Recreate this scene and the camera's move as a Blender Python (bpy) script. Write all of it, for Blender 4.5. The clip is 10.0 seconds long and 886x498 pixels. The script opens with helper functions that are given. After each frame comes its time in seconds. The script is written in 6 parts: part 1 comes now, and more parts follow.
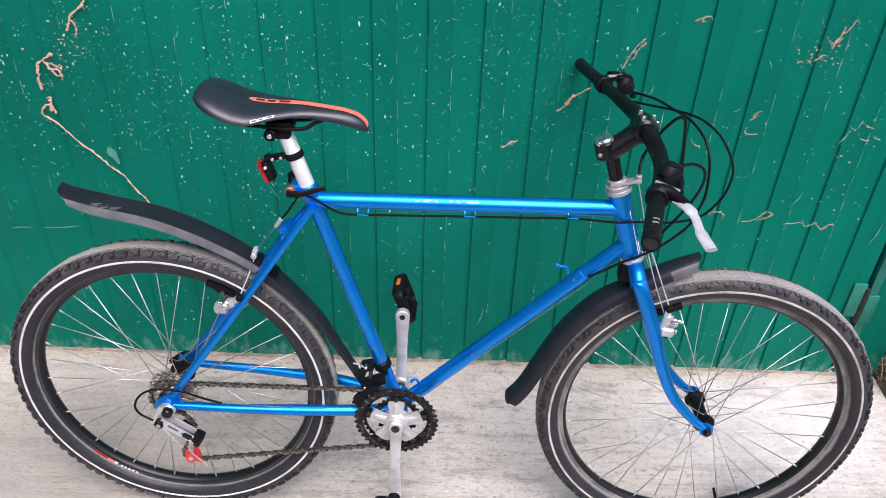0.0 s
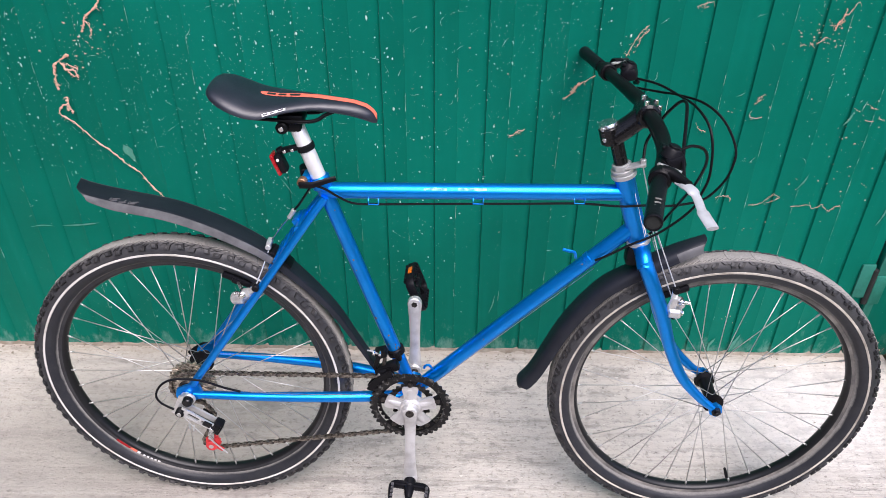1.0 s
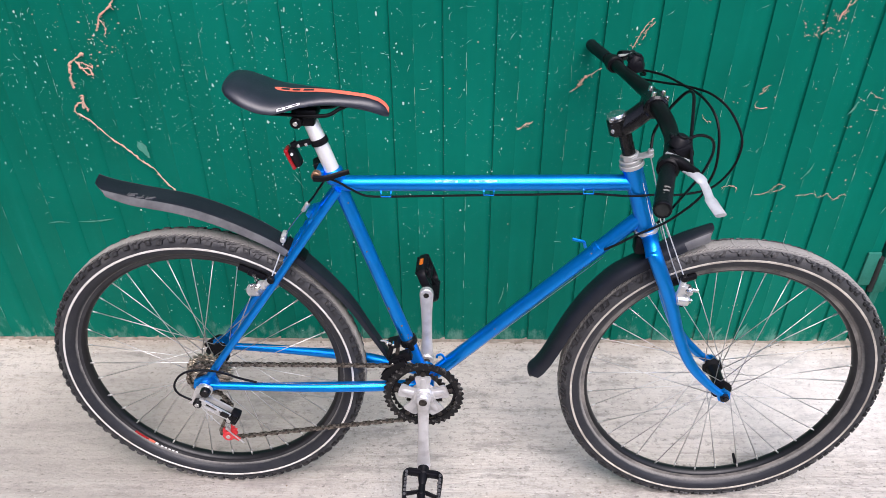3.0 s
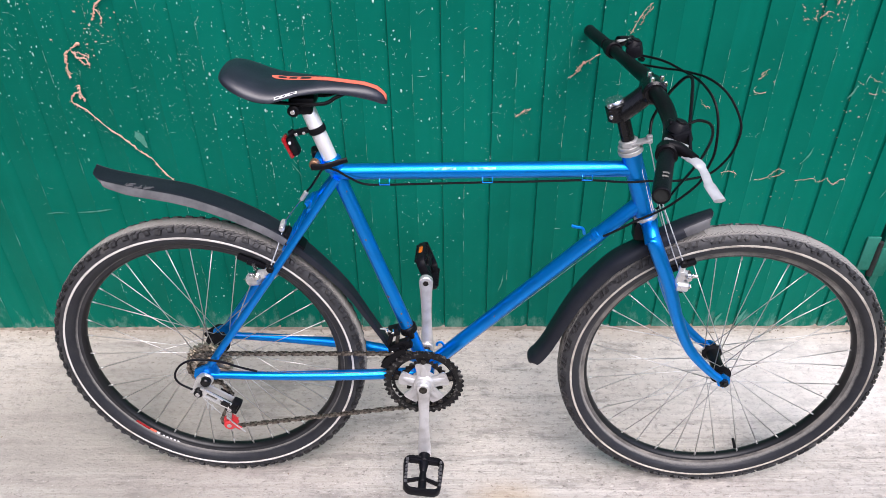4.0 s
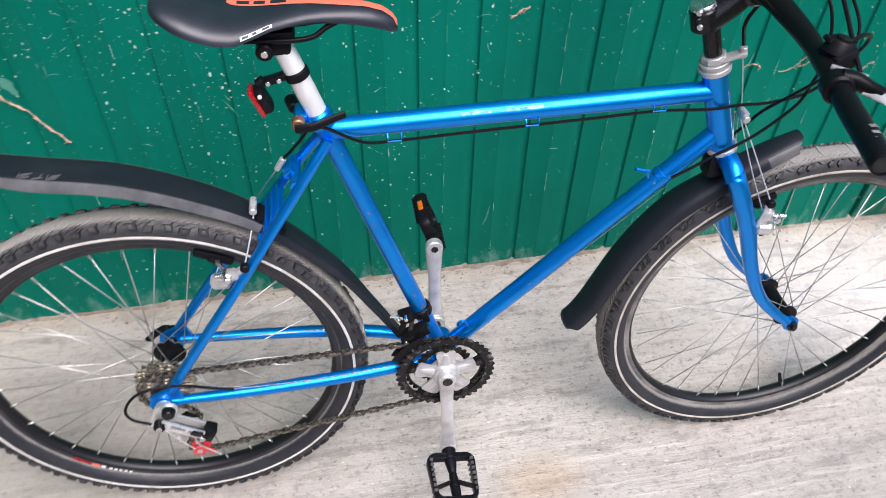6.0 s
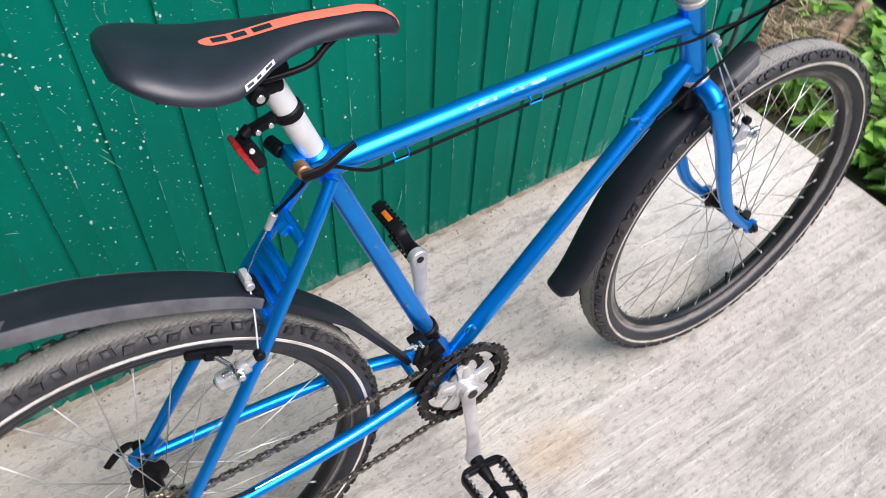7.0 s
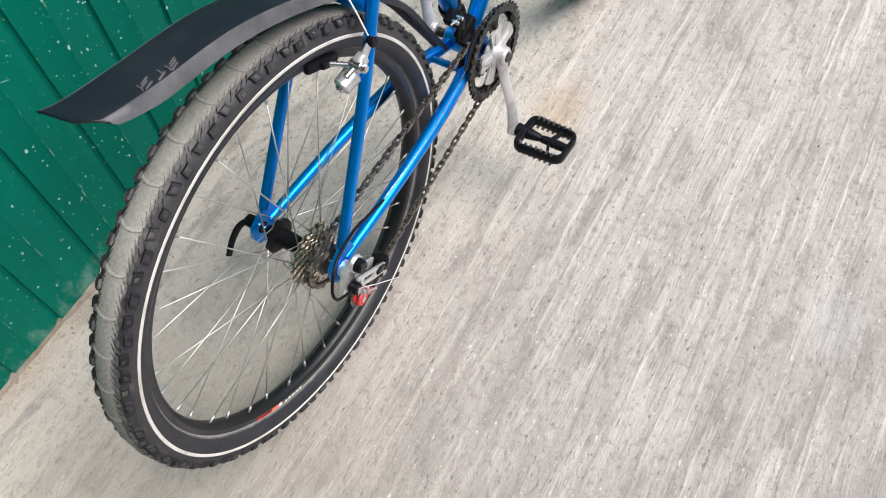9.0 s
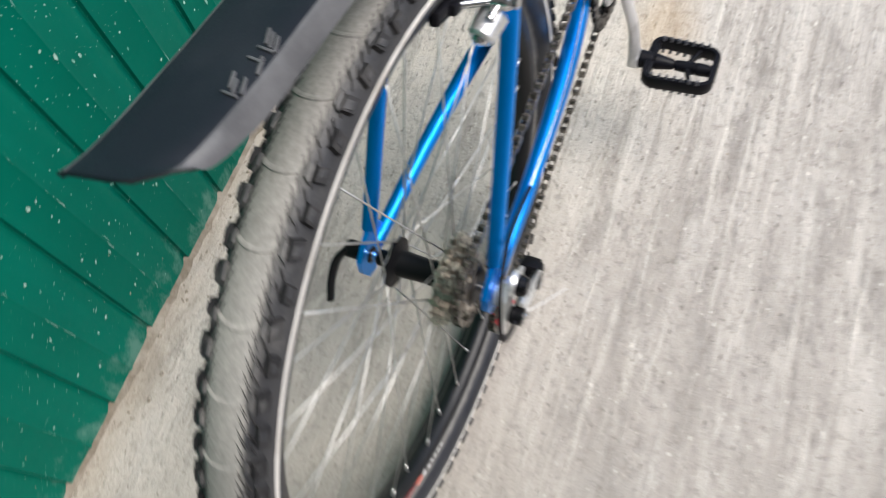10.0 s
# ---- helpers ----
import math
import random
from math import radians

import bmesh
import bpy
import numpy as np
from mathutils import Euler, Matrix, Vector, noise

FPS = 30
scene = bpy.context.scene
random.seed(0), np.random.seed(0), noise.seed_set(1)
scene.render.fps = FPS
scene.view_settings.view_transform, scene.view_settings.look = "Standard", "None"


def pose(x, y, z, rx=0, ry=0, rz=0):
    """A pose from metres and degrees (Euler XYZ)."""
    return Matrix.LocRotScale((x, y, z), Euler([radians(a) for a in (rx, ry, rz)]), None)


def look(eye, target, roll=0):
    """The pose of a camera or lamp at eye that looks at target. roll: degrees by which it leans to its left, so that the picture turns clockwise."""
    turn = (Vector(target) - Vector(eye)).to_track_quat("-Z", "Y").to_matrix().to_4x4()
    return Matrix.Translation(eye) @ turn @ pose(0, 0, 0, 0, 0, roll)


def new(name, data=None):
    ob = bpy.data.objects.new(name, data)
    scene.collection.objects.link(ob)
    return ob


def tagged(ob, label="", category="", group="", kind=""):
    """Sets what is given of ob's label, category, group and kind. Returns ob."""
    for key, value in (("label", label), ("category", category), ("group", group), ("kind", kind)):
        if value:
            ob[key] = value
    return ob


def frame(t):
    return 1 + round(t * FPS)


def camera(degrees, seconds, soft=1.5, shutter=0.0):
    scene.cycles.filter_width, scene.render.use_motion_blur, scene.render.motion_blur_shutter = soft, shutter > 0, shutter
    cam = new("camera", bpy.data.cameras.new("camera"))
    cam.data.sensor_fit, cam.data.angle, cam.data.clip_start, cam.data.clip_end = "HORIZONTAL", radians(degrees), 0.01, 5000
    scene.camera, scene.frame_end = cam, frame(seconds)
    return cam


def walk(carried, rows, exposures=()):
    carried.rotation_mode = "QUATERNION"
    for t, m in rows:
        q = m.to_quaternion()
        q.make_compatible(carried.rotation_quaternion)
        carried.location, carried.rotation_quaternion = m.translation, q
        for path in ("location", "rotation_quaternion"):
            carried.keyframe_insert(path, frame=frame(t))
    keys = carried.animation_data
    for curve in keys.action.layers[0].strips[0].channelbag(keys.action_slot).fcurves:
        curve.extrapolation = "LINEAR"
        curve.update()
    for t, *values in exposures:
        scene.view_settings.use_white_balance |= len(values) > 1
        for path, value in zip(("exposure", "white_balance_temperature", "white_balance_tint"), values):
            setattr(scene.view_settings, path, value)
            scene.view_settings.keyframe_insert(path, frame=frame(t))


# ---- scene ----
cam = camera(59.06, 10.0, soft=0.6, shutter=0.42)
PATH = [
    (0, (-0.0211, 0.0571, 1.4932), (-0.0105, 1.2769, 0.6203), 2.22),
    (0.5, (-0.0145, 0.0391, 1.4900), (-0.0257, 1.2579, 0.6158), 1.02),
    (1, (-0.0151, 0.0234, 1.4988), (-0.0290, 1.2380, 0.6186), 0.40),
    (1.5, (-0.0222, 0.0066, 1.5116), (-0.0429, 1.2210, 0.6313), -0.01),
    (2, (-0.0251, 0.0033, 1.5099), (-0.0449, 1.2169, 0.6286), -0.06),
    (3.5, (-0.0284, -0.0058, 1.5070), (-0.0525, 1.1995, 0.6145), -0.66),
    (4, (-0.0265, -0.0031, 1.5062), (-0.0487, 1.1928, 0.6011), -0.87),
    (4.5, (-0.0474, 0.0189, 1.4948), (-0.0476, 1.1913, 0.5592), -0.46),
    (5, (-0.1209, 0.0775, 1.4712), (-0.0776, 1.2136, 0.4928), 0.86),
    (5.2, (-0.1448, 0.1303, 1.4577), (-0.0894, 1.2450, 0.4554), 0.99),
    (6.3, (-0.3301, 0.4654, 1.3862), (-0.0030, 1.4186, 0.2751), 2.61),
    (6.5, (-0.4025, 0.5102, 1.3800), (0.0275, 1.4162, 0.2646), 3.74),
    (7, (-0.4889, 0.6479, 1.3522), (0.0808, 1.4302, 0.2061), 3.47),
    (7.2, (-0.4935, 0.7120, 1.3586), (0.0745, 1.4208, 0.1649), 2.70),
    (7.5, (-0.5602, 0.7490, 1.3168), (0.0839, 1.3629, 0.1092), 0.51),
    (7.8, (-0.6689, 0.7537, 1.3132), (0.0117, 1.2505, 0.0722), -0.04),
    (8, (-0.7571, 0.7693, 1.3051), (-0.0761, 1.1831, 0.0343), 0.69),
    (8.2, (-0.8070, 0.7851, 1.2970), (-0.1337, 1.1175, -0.0016), 2.83),
    (8.5, (-0.8553, 0.7668, 1.2851), (-0.2006, 1.0834, -0.0268), 1.93),
    (9, (-0.8811, 0.7593, 1.2723), (-0.2759, 1.1147, -0.0534), -1.36),
    (9.1, (-0.8808, 0.7688, 1.2665), (-0.2844, 1.1247, -0.0630), -2.34),
    (9.5, (-0.8750, 0.8173, 1.2075), (-0.3237, 1.1890, -0.1371), -8.21),
    (10, (-0.7884, 1.0129, 1.0412), (-0.2615, 1.3370, -0.3253), -12.89),
]
walk(cam, [(t, look(eye, target, roll)) for t, eye, target, roll in PATH], exposures=((0.0, 0.92, 6150, 20), (4.0, 0.88, 6150, 19), (6.5, 0.92, 6200, 16), (8.0, 0.95, 6350, 12), (8.5, 0.94, 6370, 11), (9.0, 0.86, 6320, 11), (10.0, 0.86, 6310, 9.5)))

# == world and light ==
world = bpy.data.worlds.new("overcast_sky")
scene.world = world
world.use_nodes = True
wn = world.node_tree.nodes
sky = wn.new("ShaderNodeTexSky")
sky.sky_type = "NISHITA"
sky.sun_disc = False
sky.sun_elevation = radians(59)
sky.sun_rotation = radians(163)
sky.air_density, sky.dust_density, sky.ozone_density = 1.0, 2.6, 1.0
wn["Background"].inputs["Strength"].default_value = 0.11
world.node_tree.links.new(sky.outputs["Color"], wn["Background"].inputs["Color"])

sun_data = bpy.data.lights.new("sun", "SUN")
sun_data.energy = 2.3
sun_data.angle = radians(45)
sun_data.color = (1.0, 0.94, 0.87)
sun = new("sun", sun_data)
sun.matrix_world = look((1.1, -2.3, 6.2), (0, 1.2, 0))

# == materials ==


def node_mat(name):
    m = bpy.data.materials.new(name)
    m.use_nodes = True
    nt = m.node_tree
    return m, nt, nt.nodes["Principled BSDF"]


def tex_noise(nt, scale, detail=4.0, rough=0.55, stretch=None, coord="Object"):
    tc = nt.nodes.new("ShaderNodeTexCoord")
    src = tc.outputs[coord]
    if stretch:
        mp = nt.nodes.new("ShaderNodeMapping")
        mp.inputs["Scale"].default_value = stretch
        nt.links.new(src, mp.inputs["Vector"])
        src = mp.outputs["Vector"]
    n = nt.nodes.new("ShaderNodeTexNoise")
    n.inputs["Scale"].default_value = scale
    n.inputs["Detail"].default_value = detail
    n.inputs["Roughness"].default_value = rough
    nt.links.new(src, n.inputs["Vector"])
    return n.outputs["Fac"]


def ramp(nt, fac, lo, hi, a=0.0, b=1.0):
    r = nt.nodes.new("ShaderNodeMapRange")
    r.inputs["From Min"].default_value, r.inputs["From Max"].default_value = lo, hi
    r.inputs["To Min"].default_value, r.inputs["To Max"].default_value = a, b
    nt.links.new(fac, r.inputs["Value"])
    return r.outputs["Result"]


def mixc(nt, fac, a, b):
    m = nt.nodes.new("ShaderNodeMix")
    m.data_type = "RGBA"
    if isinstance(fac, float):
        m.inputs["Factor"].default_value = fac
    else:
        nt.links.new(fac, m.inputs["Factor"])
    for sock, val in (("A", a), ("B", b)):
        s = next(i for i in m.inputs if i.name == sock and i.type == "RGBA")
        if isinstance(val, tuple):
            s.default_value = (*val, 1)
        else:
            nt.links.new(val, s)
    return next(o for o in m.outputs if o.type == "RGBA")


def math_node(nt, op, a, b):
    m = nt.nodes.new("ShaderNodeMath")
    m.operation = op
    for i, val in enumerate((a, b)):
        if isinstance(val, (int, float)):
            m.inputs[i].default_value = val
        else:
            nt.links.new(val, m.inputs[i])
    return m.outputs[0]


def bump(nt, bsdf, height, strength, distance=0.001):
    b = nt.nodes.new("ShaderNodeBump")
    b.inputs["Strength"].default_value = strength
    b.inputs["Distance"].default_value = distance
    nt.links.new(height, b.inputs["Height"])
    nt.links.new(b.outputs["Normal"], bsdf.inputs["Normal"])


def surface(name, col, col2=None, rough=0.5, metal=0.0, grain=200.0, wear=25.0, lo=0.5, hi=0.75, bumpy=0.15, coat=0.0, rough2=None, depth=0.0006, spec=0.5):
    """Base colour with large patches of wear towards col2, fine grain in roughness and relief."""
    m, nt, b = node_mat(name)
    big = tex_noise(nt, wear, 5.0, 0.6)
    fine = tex_noise(nt, grain, 3.0)
    c2 = col2 or tuple(c * 0.75 for c in col)
    f = ramp(nt, big, lo, hi)
    nt.links.new(mixc(nt, f, col, c2), b.inputs["Base Color"])
    r2 = rough2 if rough2 is not None else min(1.0, rough + 0.15)
    nt.links.new(ramp(nt, fine, 0.3, 0.7, rough, r2), b.inputs["Roughness"])
    b.inputs["Metallic"].default_value = metal
    b.inputs["Specular IOR Level"].default_value = spec
    b.inputs["Coat Weight"].default_value = coat
    b.inputs["Coat Roughness"].default_value = 0.12
    if bumpy:
        bump(nt, b, fine, bumpy, depth)
    return m


M_BLUE = surface("blue_metallic_paint", (0.001, 0.288, 0.91), (0.001, 0.235, 0.80), 0.33, 0.87, 200, 14, 0.45, 0.8, 0.0, 0.3, 0.37)
M_BLACK_PLASTIC = surface("black_plastic", (0.006, 0.006, 0.008), (0.014, 0.014, 0.015), 0.34, 0, 700, 30, 0.55, 0.85, 0.12, spec=0.32)
M_FENDER_PALE = surface("pale_fender_grey", (0.105, 0.105, 0.11), (0.05, 0.05, 0.054), 0.45, 0, 600, 30, 0.4, 0.75, 0.1)
M_FENDER = surface("fender_plastic", (0.009, 0.011, 0.017), (0.020, 0.022, 0.029), 0.38, 0, 900, 18, 0.45, 0.85, 0.1, spec=0.38)
M_BLACK_METAL = surface("black_paint", (0.006, 0.006, 0.007), (0.016, 0.016, 0.016), 0.28, 0.0, 500, 30, 0.6, 0.85, 0.05, 0.0, spec=0.2)
M_GLOSS_BLACK = surface("gloss_black_paint", (0.005, 0.005, 0.006), (0.012, 0.012, 0.012), 0.22, 0.0, 500, 30, 0.6, 0.85, 0.03, 0.25, spec=0.2)
M_GREASY = surface("greasy_steel", (0.022, 0.019, 0.017), (0.09, 0.08, 0.07), 0.36, 0.7, 600, 120, 0.4, 0.7, 0.2)
M_CHAIN = surface("worn_chain_steel", (0.05, 0.043, 0.037), (0.24, 0.21, 0.175), 0.35, 0.75, 600, 140, 0.42, 0.62, 0.1)
M_CRANK = surface("scuffed_crank_alloy", (0.66, 0.655, 0.65), (0.44, 0.43, 0.42), 0.36, 0.6, 400, 30, 0.45, 0.75, 0.12)
# grey flecks paint in both wear and glints on the ring
M_RING = surface("worn_black_chainring", (0.010, 0.010, 0.011), (0.16, 0.155, 0.15), 0.28, 0.5, 500, 90, 0.55, 0.66, 0.1)
M_DECAL = surface("faded_decal", (0.22, 0.42, 0.62), (0.02, 0.2, 0.6), 0.4, 0.3, 300, 120, 0.4, 0.6, 0.0)
M_COG = surface("worn_sprocket_steel", (0.58, 0.53, 0.46), (0.10, 0.085, 0.07), 0.28, 0.95, 600, 110, 0.5, 0.66, 0.1)
M_ALLOY = surface("brushed_alloy", (0.60, 0.595, 0.59), (0.40, 0.39, 0.38), 0.36, 0.6, 500, 40, 0.5, 0.8, 0.12)
M_CHROME = surface("polished_steel", (0.72, 0.72, 0.72), (0.40, 0.40, 0.40), 0.14, 0.97, 500, 60, 0.55, 0.8, 0.05)
M_SATIN = surface("satin_silver", (0.52, 0.52, 0.51), (0.34, 0.34, 0.33), 0.36, 0.5, 500, 40, 0.5, 0.8, 0.08)
M_SILVER = surface("bright_cast_alloy", (0.74, 0.74, 0.73), (0.55, 0.55, 0.54), 0.26, 0.75, 500, 60, 0.5, 0.8, 0.08)
M_SPOKE = surface("spoke_steel", (0.62, 0.61, 0.59), (0.34, 0.32, 0.30), 0.3, 0.8, 300, 18, 0.5, 0.75, 0.0)
M_RIM = surface("dark_anodised_rim", (0.006, 0.0065, 0.008), (0.016, 0.017, 0.02), 0.34, 0.2, 300, 12, 0.5, 0.8, 0.05)
M_TRACK = surface("worn_brake_track", (0.018, 0.019, 0.023), (0.045, 0.045, 0.047), 0.36, 0.1, 300, 14, 0.42, 0.7, 0.08)
M_TRACK_DUSTY = surface("dusty_brake_track", (0.10, 0.095, 0.09), (0.30, 0.28, 0.25), 0.5, 0.2, 300, 14, 0.42, 0.7, 0.08)
M_BARE = surface("bare_rusty_steel", (0.24, 0.20, 0.17), (0.13, 0.08, 0.05), 0.6, 0.4, 300, 90, 0.42, 0.7, 0.08)
M_SADDLE = surface("saddle_leatherette", (0.010, 0.012, 0.021), (0.019, 0.022, 0.034), 0.33, 0, 1400, 25, 0.45, 0.8, 0.25, spec=0.4)
M_ORANGE = surface("orange_red_print", (0.84, 0.17, 0.105), (0.74, 0.13, 0.08), 0.4, 0, 900, 40, 0.5, 0.8, 0.1)
M_WHITE = surface("white_print", (0.78, 0.78, 0.78), (0.6, 0.6, 0.6), 0.5, 0, 500, 60, 0.5, 0.8, 0.05)
M_RED = surface("red_lens", (0.36, 0.008, 0.012), (0.22, 0.005, 0.008), 0.18, 0, 300, 60, 0.5, 0.8, 0.1, 0.6)
M_RED_PLASTIC = surface("red_pulley_plastic", (0.66, 0.04, 0.045), (0.45, 0.05, 0.05), 0.4, 0, 300, 80, 0.5, 0.8, 0.1)
M_AMBER = surface("amber_reflector", (0.62, 0.14, 0.006), (0.42, 0.08, 0.006), 0.2, 0, 300, 60, 0.5, 0.8, 0.1, 0.5)
for m_, level in ((M_FENDER, 0.34), (M_SADDLE, 0.7), (M_BLACK_METAL, 0.12), (M_BLACK_PLASTIC, 0.13)):
    m_.node_tree.nodes["Principled BSDF"].inputs["Specular IOR Level"].default_value = level
M_BRASS = surface("tarnished_bronze", (0.30, 0.17, 0.10), (0.16, 0.09, 0.06), 0.4, 0.8, 400, 80, 0.5, 0.8, 0.1)
M_STRIPE = surface("reflective_tyre_band", (0.66, 0.64, 0.60), (0.40, 0.37, 0.32), 0.5, 0, 300, 16, 0.48, 0.72, 0.05)
M_POST = surface("bare_seat_post_alloy", (0.84, 0.84, 0.84), (0.74, 0.74, 0.74), 0.36, 0.45, 500, 40, 0.5, 0.8, 0.05)
M_STRIPE_DIRTY = surface("dirty_tyre_band", (0.56, 0.52, 0.45), (0.27, 0.24, 0.20), 0.6, 0, 300, 22, 0.40, 0.66, 0.05)
M_WHITE_PLASTIC = surface("translucent_lever_white", (0.42, 0.43, 0.44), (0.28, 0.29, 0.30), 0.35, 0.1, 300, 50, 0.5, 0.8, 0.06)


def tyre_material(name, dust, coated=0.0, broad=0.015):
    """Black rubber; pale dust lies on the crown of the tread, in smears and on the knobs' faces, paler towards the
    wheel's top.
    """
    m, nt, b = node_mat(name)
    tc = nt.nodes.new("ShaderNodeTexCoord")
    sep = nt.nodes.new("ShaderNodeSeparateXYZ")
    nt.links.new(tc.outputs["Object"], sep.inputs["Vector"])
    side = math_node(nt, "ABSOLUTE", sep.outputs["Y"], 0.0)
    rad = math_node(nt, "SQRT", math_node(nt, "ADD", math_node(nt, "MULTIPLY", sep.outputs["X"], sep.outputs["X"]), math_node(nt, "MULTIPLY", sep.outputs["Z"], sep.outputs["Z"])), 0.0)
    n0 = tex_noise(nt, 5.0, 3.0, 0.5)
    n1 = tex_noise(nt, 34.0, 6.0, 0.65)
    n2 = tex_noise(nt, 260.0, 4.0, 0.65)
    edge = math_node(nt, "ADD", side, math_node(nt, "MULTIPLY", math_node(nt, "SUBTRACT", n1, 0.5), 0.006))
    crown = math_node(nt, "MULTIPLY", ramp(nt, edge, broad, broad + 0.0040, 1.0, 0.0), ramp(nt, n0, 0.3, 0.62, 0.72, 1.0))
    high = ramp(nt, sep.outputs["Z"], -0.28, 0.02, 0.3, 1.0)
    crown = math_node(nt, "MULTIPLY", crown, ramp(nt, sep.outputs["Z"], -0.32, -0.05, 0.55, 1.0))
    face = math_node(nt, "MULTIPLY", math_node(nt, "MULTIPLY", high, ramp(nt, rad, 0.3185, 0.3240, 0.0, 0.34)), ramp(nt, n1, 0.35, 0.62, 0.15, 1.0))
    wall_ = math_node(nt, "MULTIPLY", ramp(nt, rad, 0.309, 0.302, 0.0, 0.06 + 0.10 * max(0.0, dust - 0.9)), ramp(nt, n1, 0.35, 0.65, 0.4, 1.0))
    smear = math_node(nt, "MULTIPLY", ramp(nt, n1, 0.46, 0.75, dust * 0.14 - 0.09, dust * 0.5 - 0.2), ramp(nt, rad, 0.303, 0.313, 0.1, 1.0))
    f = math_node(nt, "MAXIMUM", math_node(nt, "MAXIMUM", crown, face), math_node(nt, "MAXIMUM", smear, wall_))
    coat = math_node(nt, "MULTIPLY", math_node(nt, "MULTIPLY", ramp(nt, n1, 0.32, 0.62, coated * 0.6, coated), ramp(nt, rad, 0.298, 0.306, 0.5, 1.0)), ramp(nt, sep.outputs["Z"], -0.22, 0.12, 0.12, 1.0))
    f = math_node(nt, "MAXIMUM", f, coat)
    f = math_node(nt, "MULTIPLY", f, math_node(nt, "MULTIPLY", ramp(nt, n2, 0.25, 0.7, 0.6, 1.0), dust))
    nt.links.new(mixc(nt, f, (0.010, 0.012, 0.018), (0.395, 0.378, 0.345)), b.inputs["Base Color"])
    nt.links.new(ramp(nt, f, 0.0, 0.6, 0.38, 0.9), b.inputs["Roughness"])
    b.inputs["Specular IOR Level"].default_value = 0.28
    bump(nt, b, n2, 0.4, 0.0006)
    return m


M_LUG = surface("dark_lug_rubber", (0.008, 0.008, 0.009), (0.045, 0.042, 0.04), 0.6, 0, 300, 60, 0.5, 0.72, 0.2)
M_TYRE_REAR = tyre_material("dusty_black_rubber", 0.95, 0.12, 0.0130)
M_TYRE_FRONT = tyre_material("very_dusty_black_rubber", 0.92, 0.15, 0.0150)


def spot(nt, x, y, r, soft, ragged):
    """1 within r of a place on the slab, with a ragged soft edge."""
    tc = nt.nodes.new("ShaderNodeTexCoord")
    sep = nt.nodes.new("ShaderNodeSeparateXYZ")
    nt.links.new(tc.outputs["Object"], sep.inputs["Vector"])
    dx = math_node(nt, "MULTIPLY", math_node(nt, "SUBTRACT", sep.outputs["X"], x), 0.6)
    dy = math_node(nt, "SUBTRACT", sep.outputs["Y"], y)
    d = math_node(nt, "SQRT", math_node(nt, "ADD", math_node(nt, "MULTIPLY", dx, dx), math_node(nt, "MULTIPLY", dy, dy)), 0.0)
    d = math_node(nt, "ADD", d, math_node(nt, "MULTIPLY", math_node(nt, "SUBTRACT", ragged, 0.5), r * 1.6))
    return ramp(nt, d, r, r + soft, 1.0, 0.0)


def warped(nt, scale, amount, stretch, freq, detail, rough):
    """Noise over coordinates that a slower noise has bent out of line."""
    tc = nt.nodes.new("ShaderNodeTexCoord")
    w = nt.nodes.new("ShaderNodeTexNoise")
    w.inputs["Scale"].default_value = scale
    w.inputs["Detail"].default_value = 3.0
    nt.links.new(tc.outputs["Object"], w.inputs["Vector"])
    mul = nt.nodes.new("ShaderNodeVectorMath")
    mul.operation = "MULTIPLY_ADD"
    nt.links.new(w.outputs["Color"], mul.inputs[0])
    mul.inputs[1].default_value = (amount, amount, 0)
    nt.links.new(tc.outputs["Object"], mul.inputs[2])
    mp = nt.nodes.new("ShaderNodeMapping")
    mp.inputs["Scale"].default_value = stretch
    nt.links.new(mul.outputs[0], mp.inputs["Vector"])
    n = nt.nodes.new("ShaderNodeTexNoise")
    n.inputs["Scale"].default_value = freq
    n.inputs["Detail"].default_value = detail
    n.inputs["Roughness"].default_value = rough
    nt.links.new(mp.outputs["Vector"], n.inputs["Vector"])
    return n.outputs["Fac"]


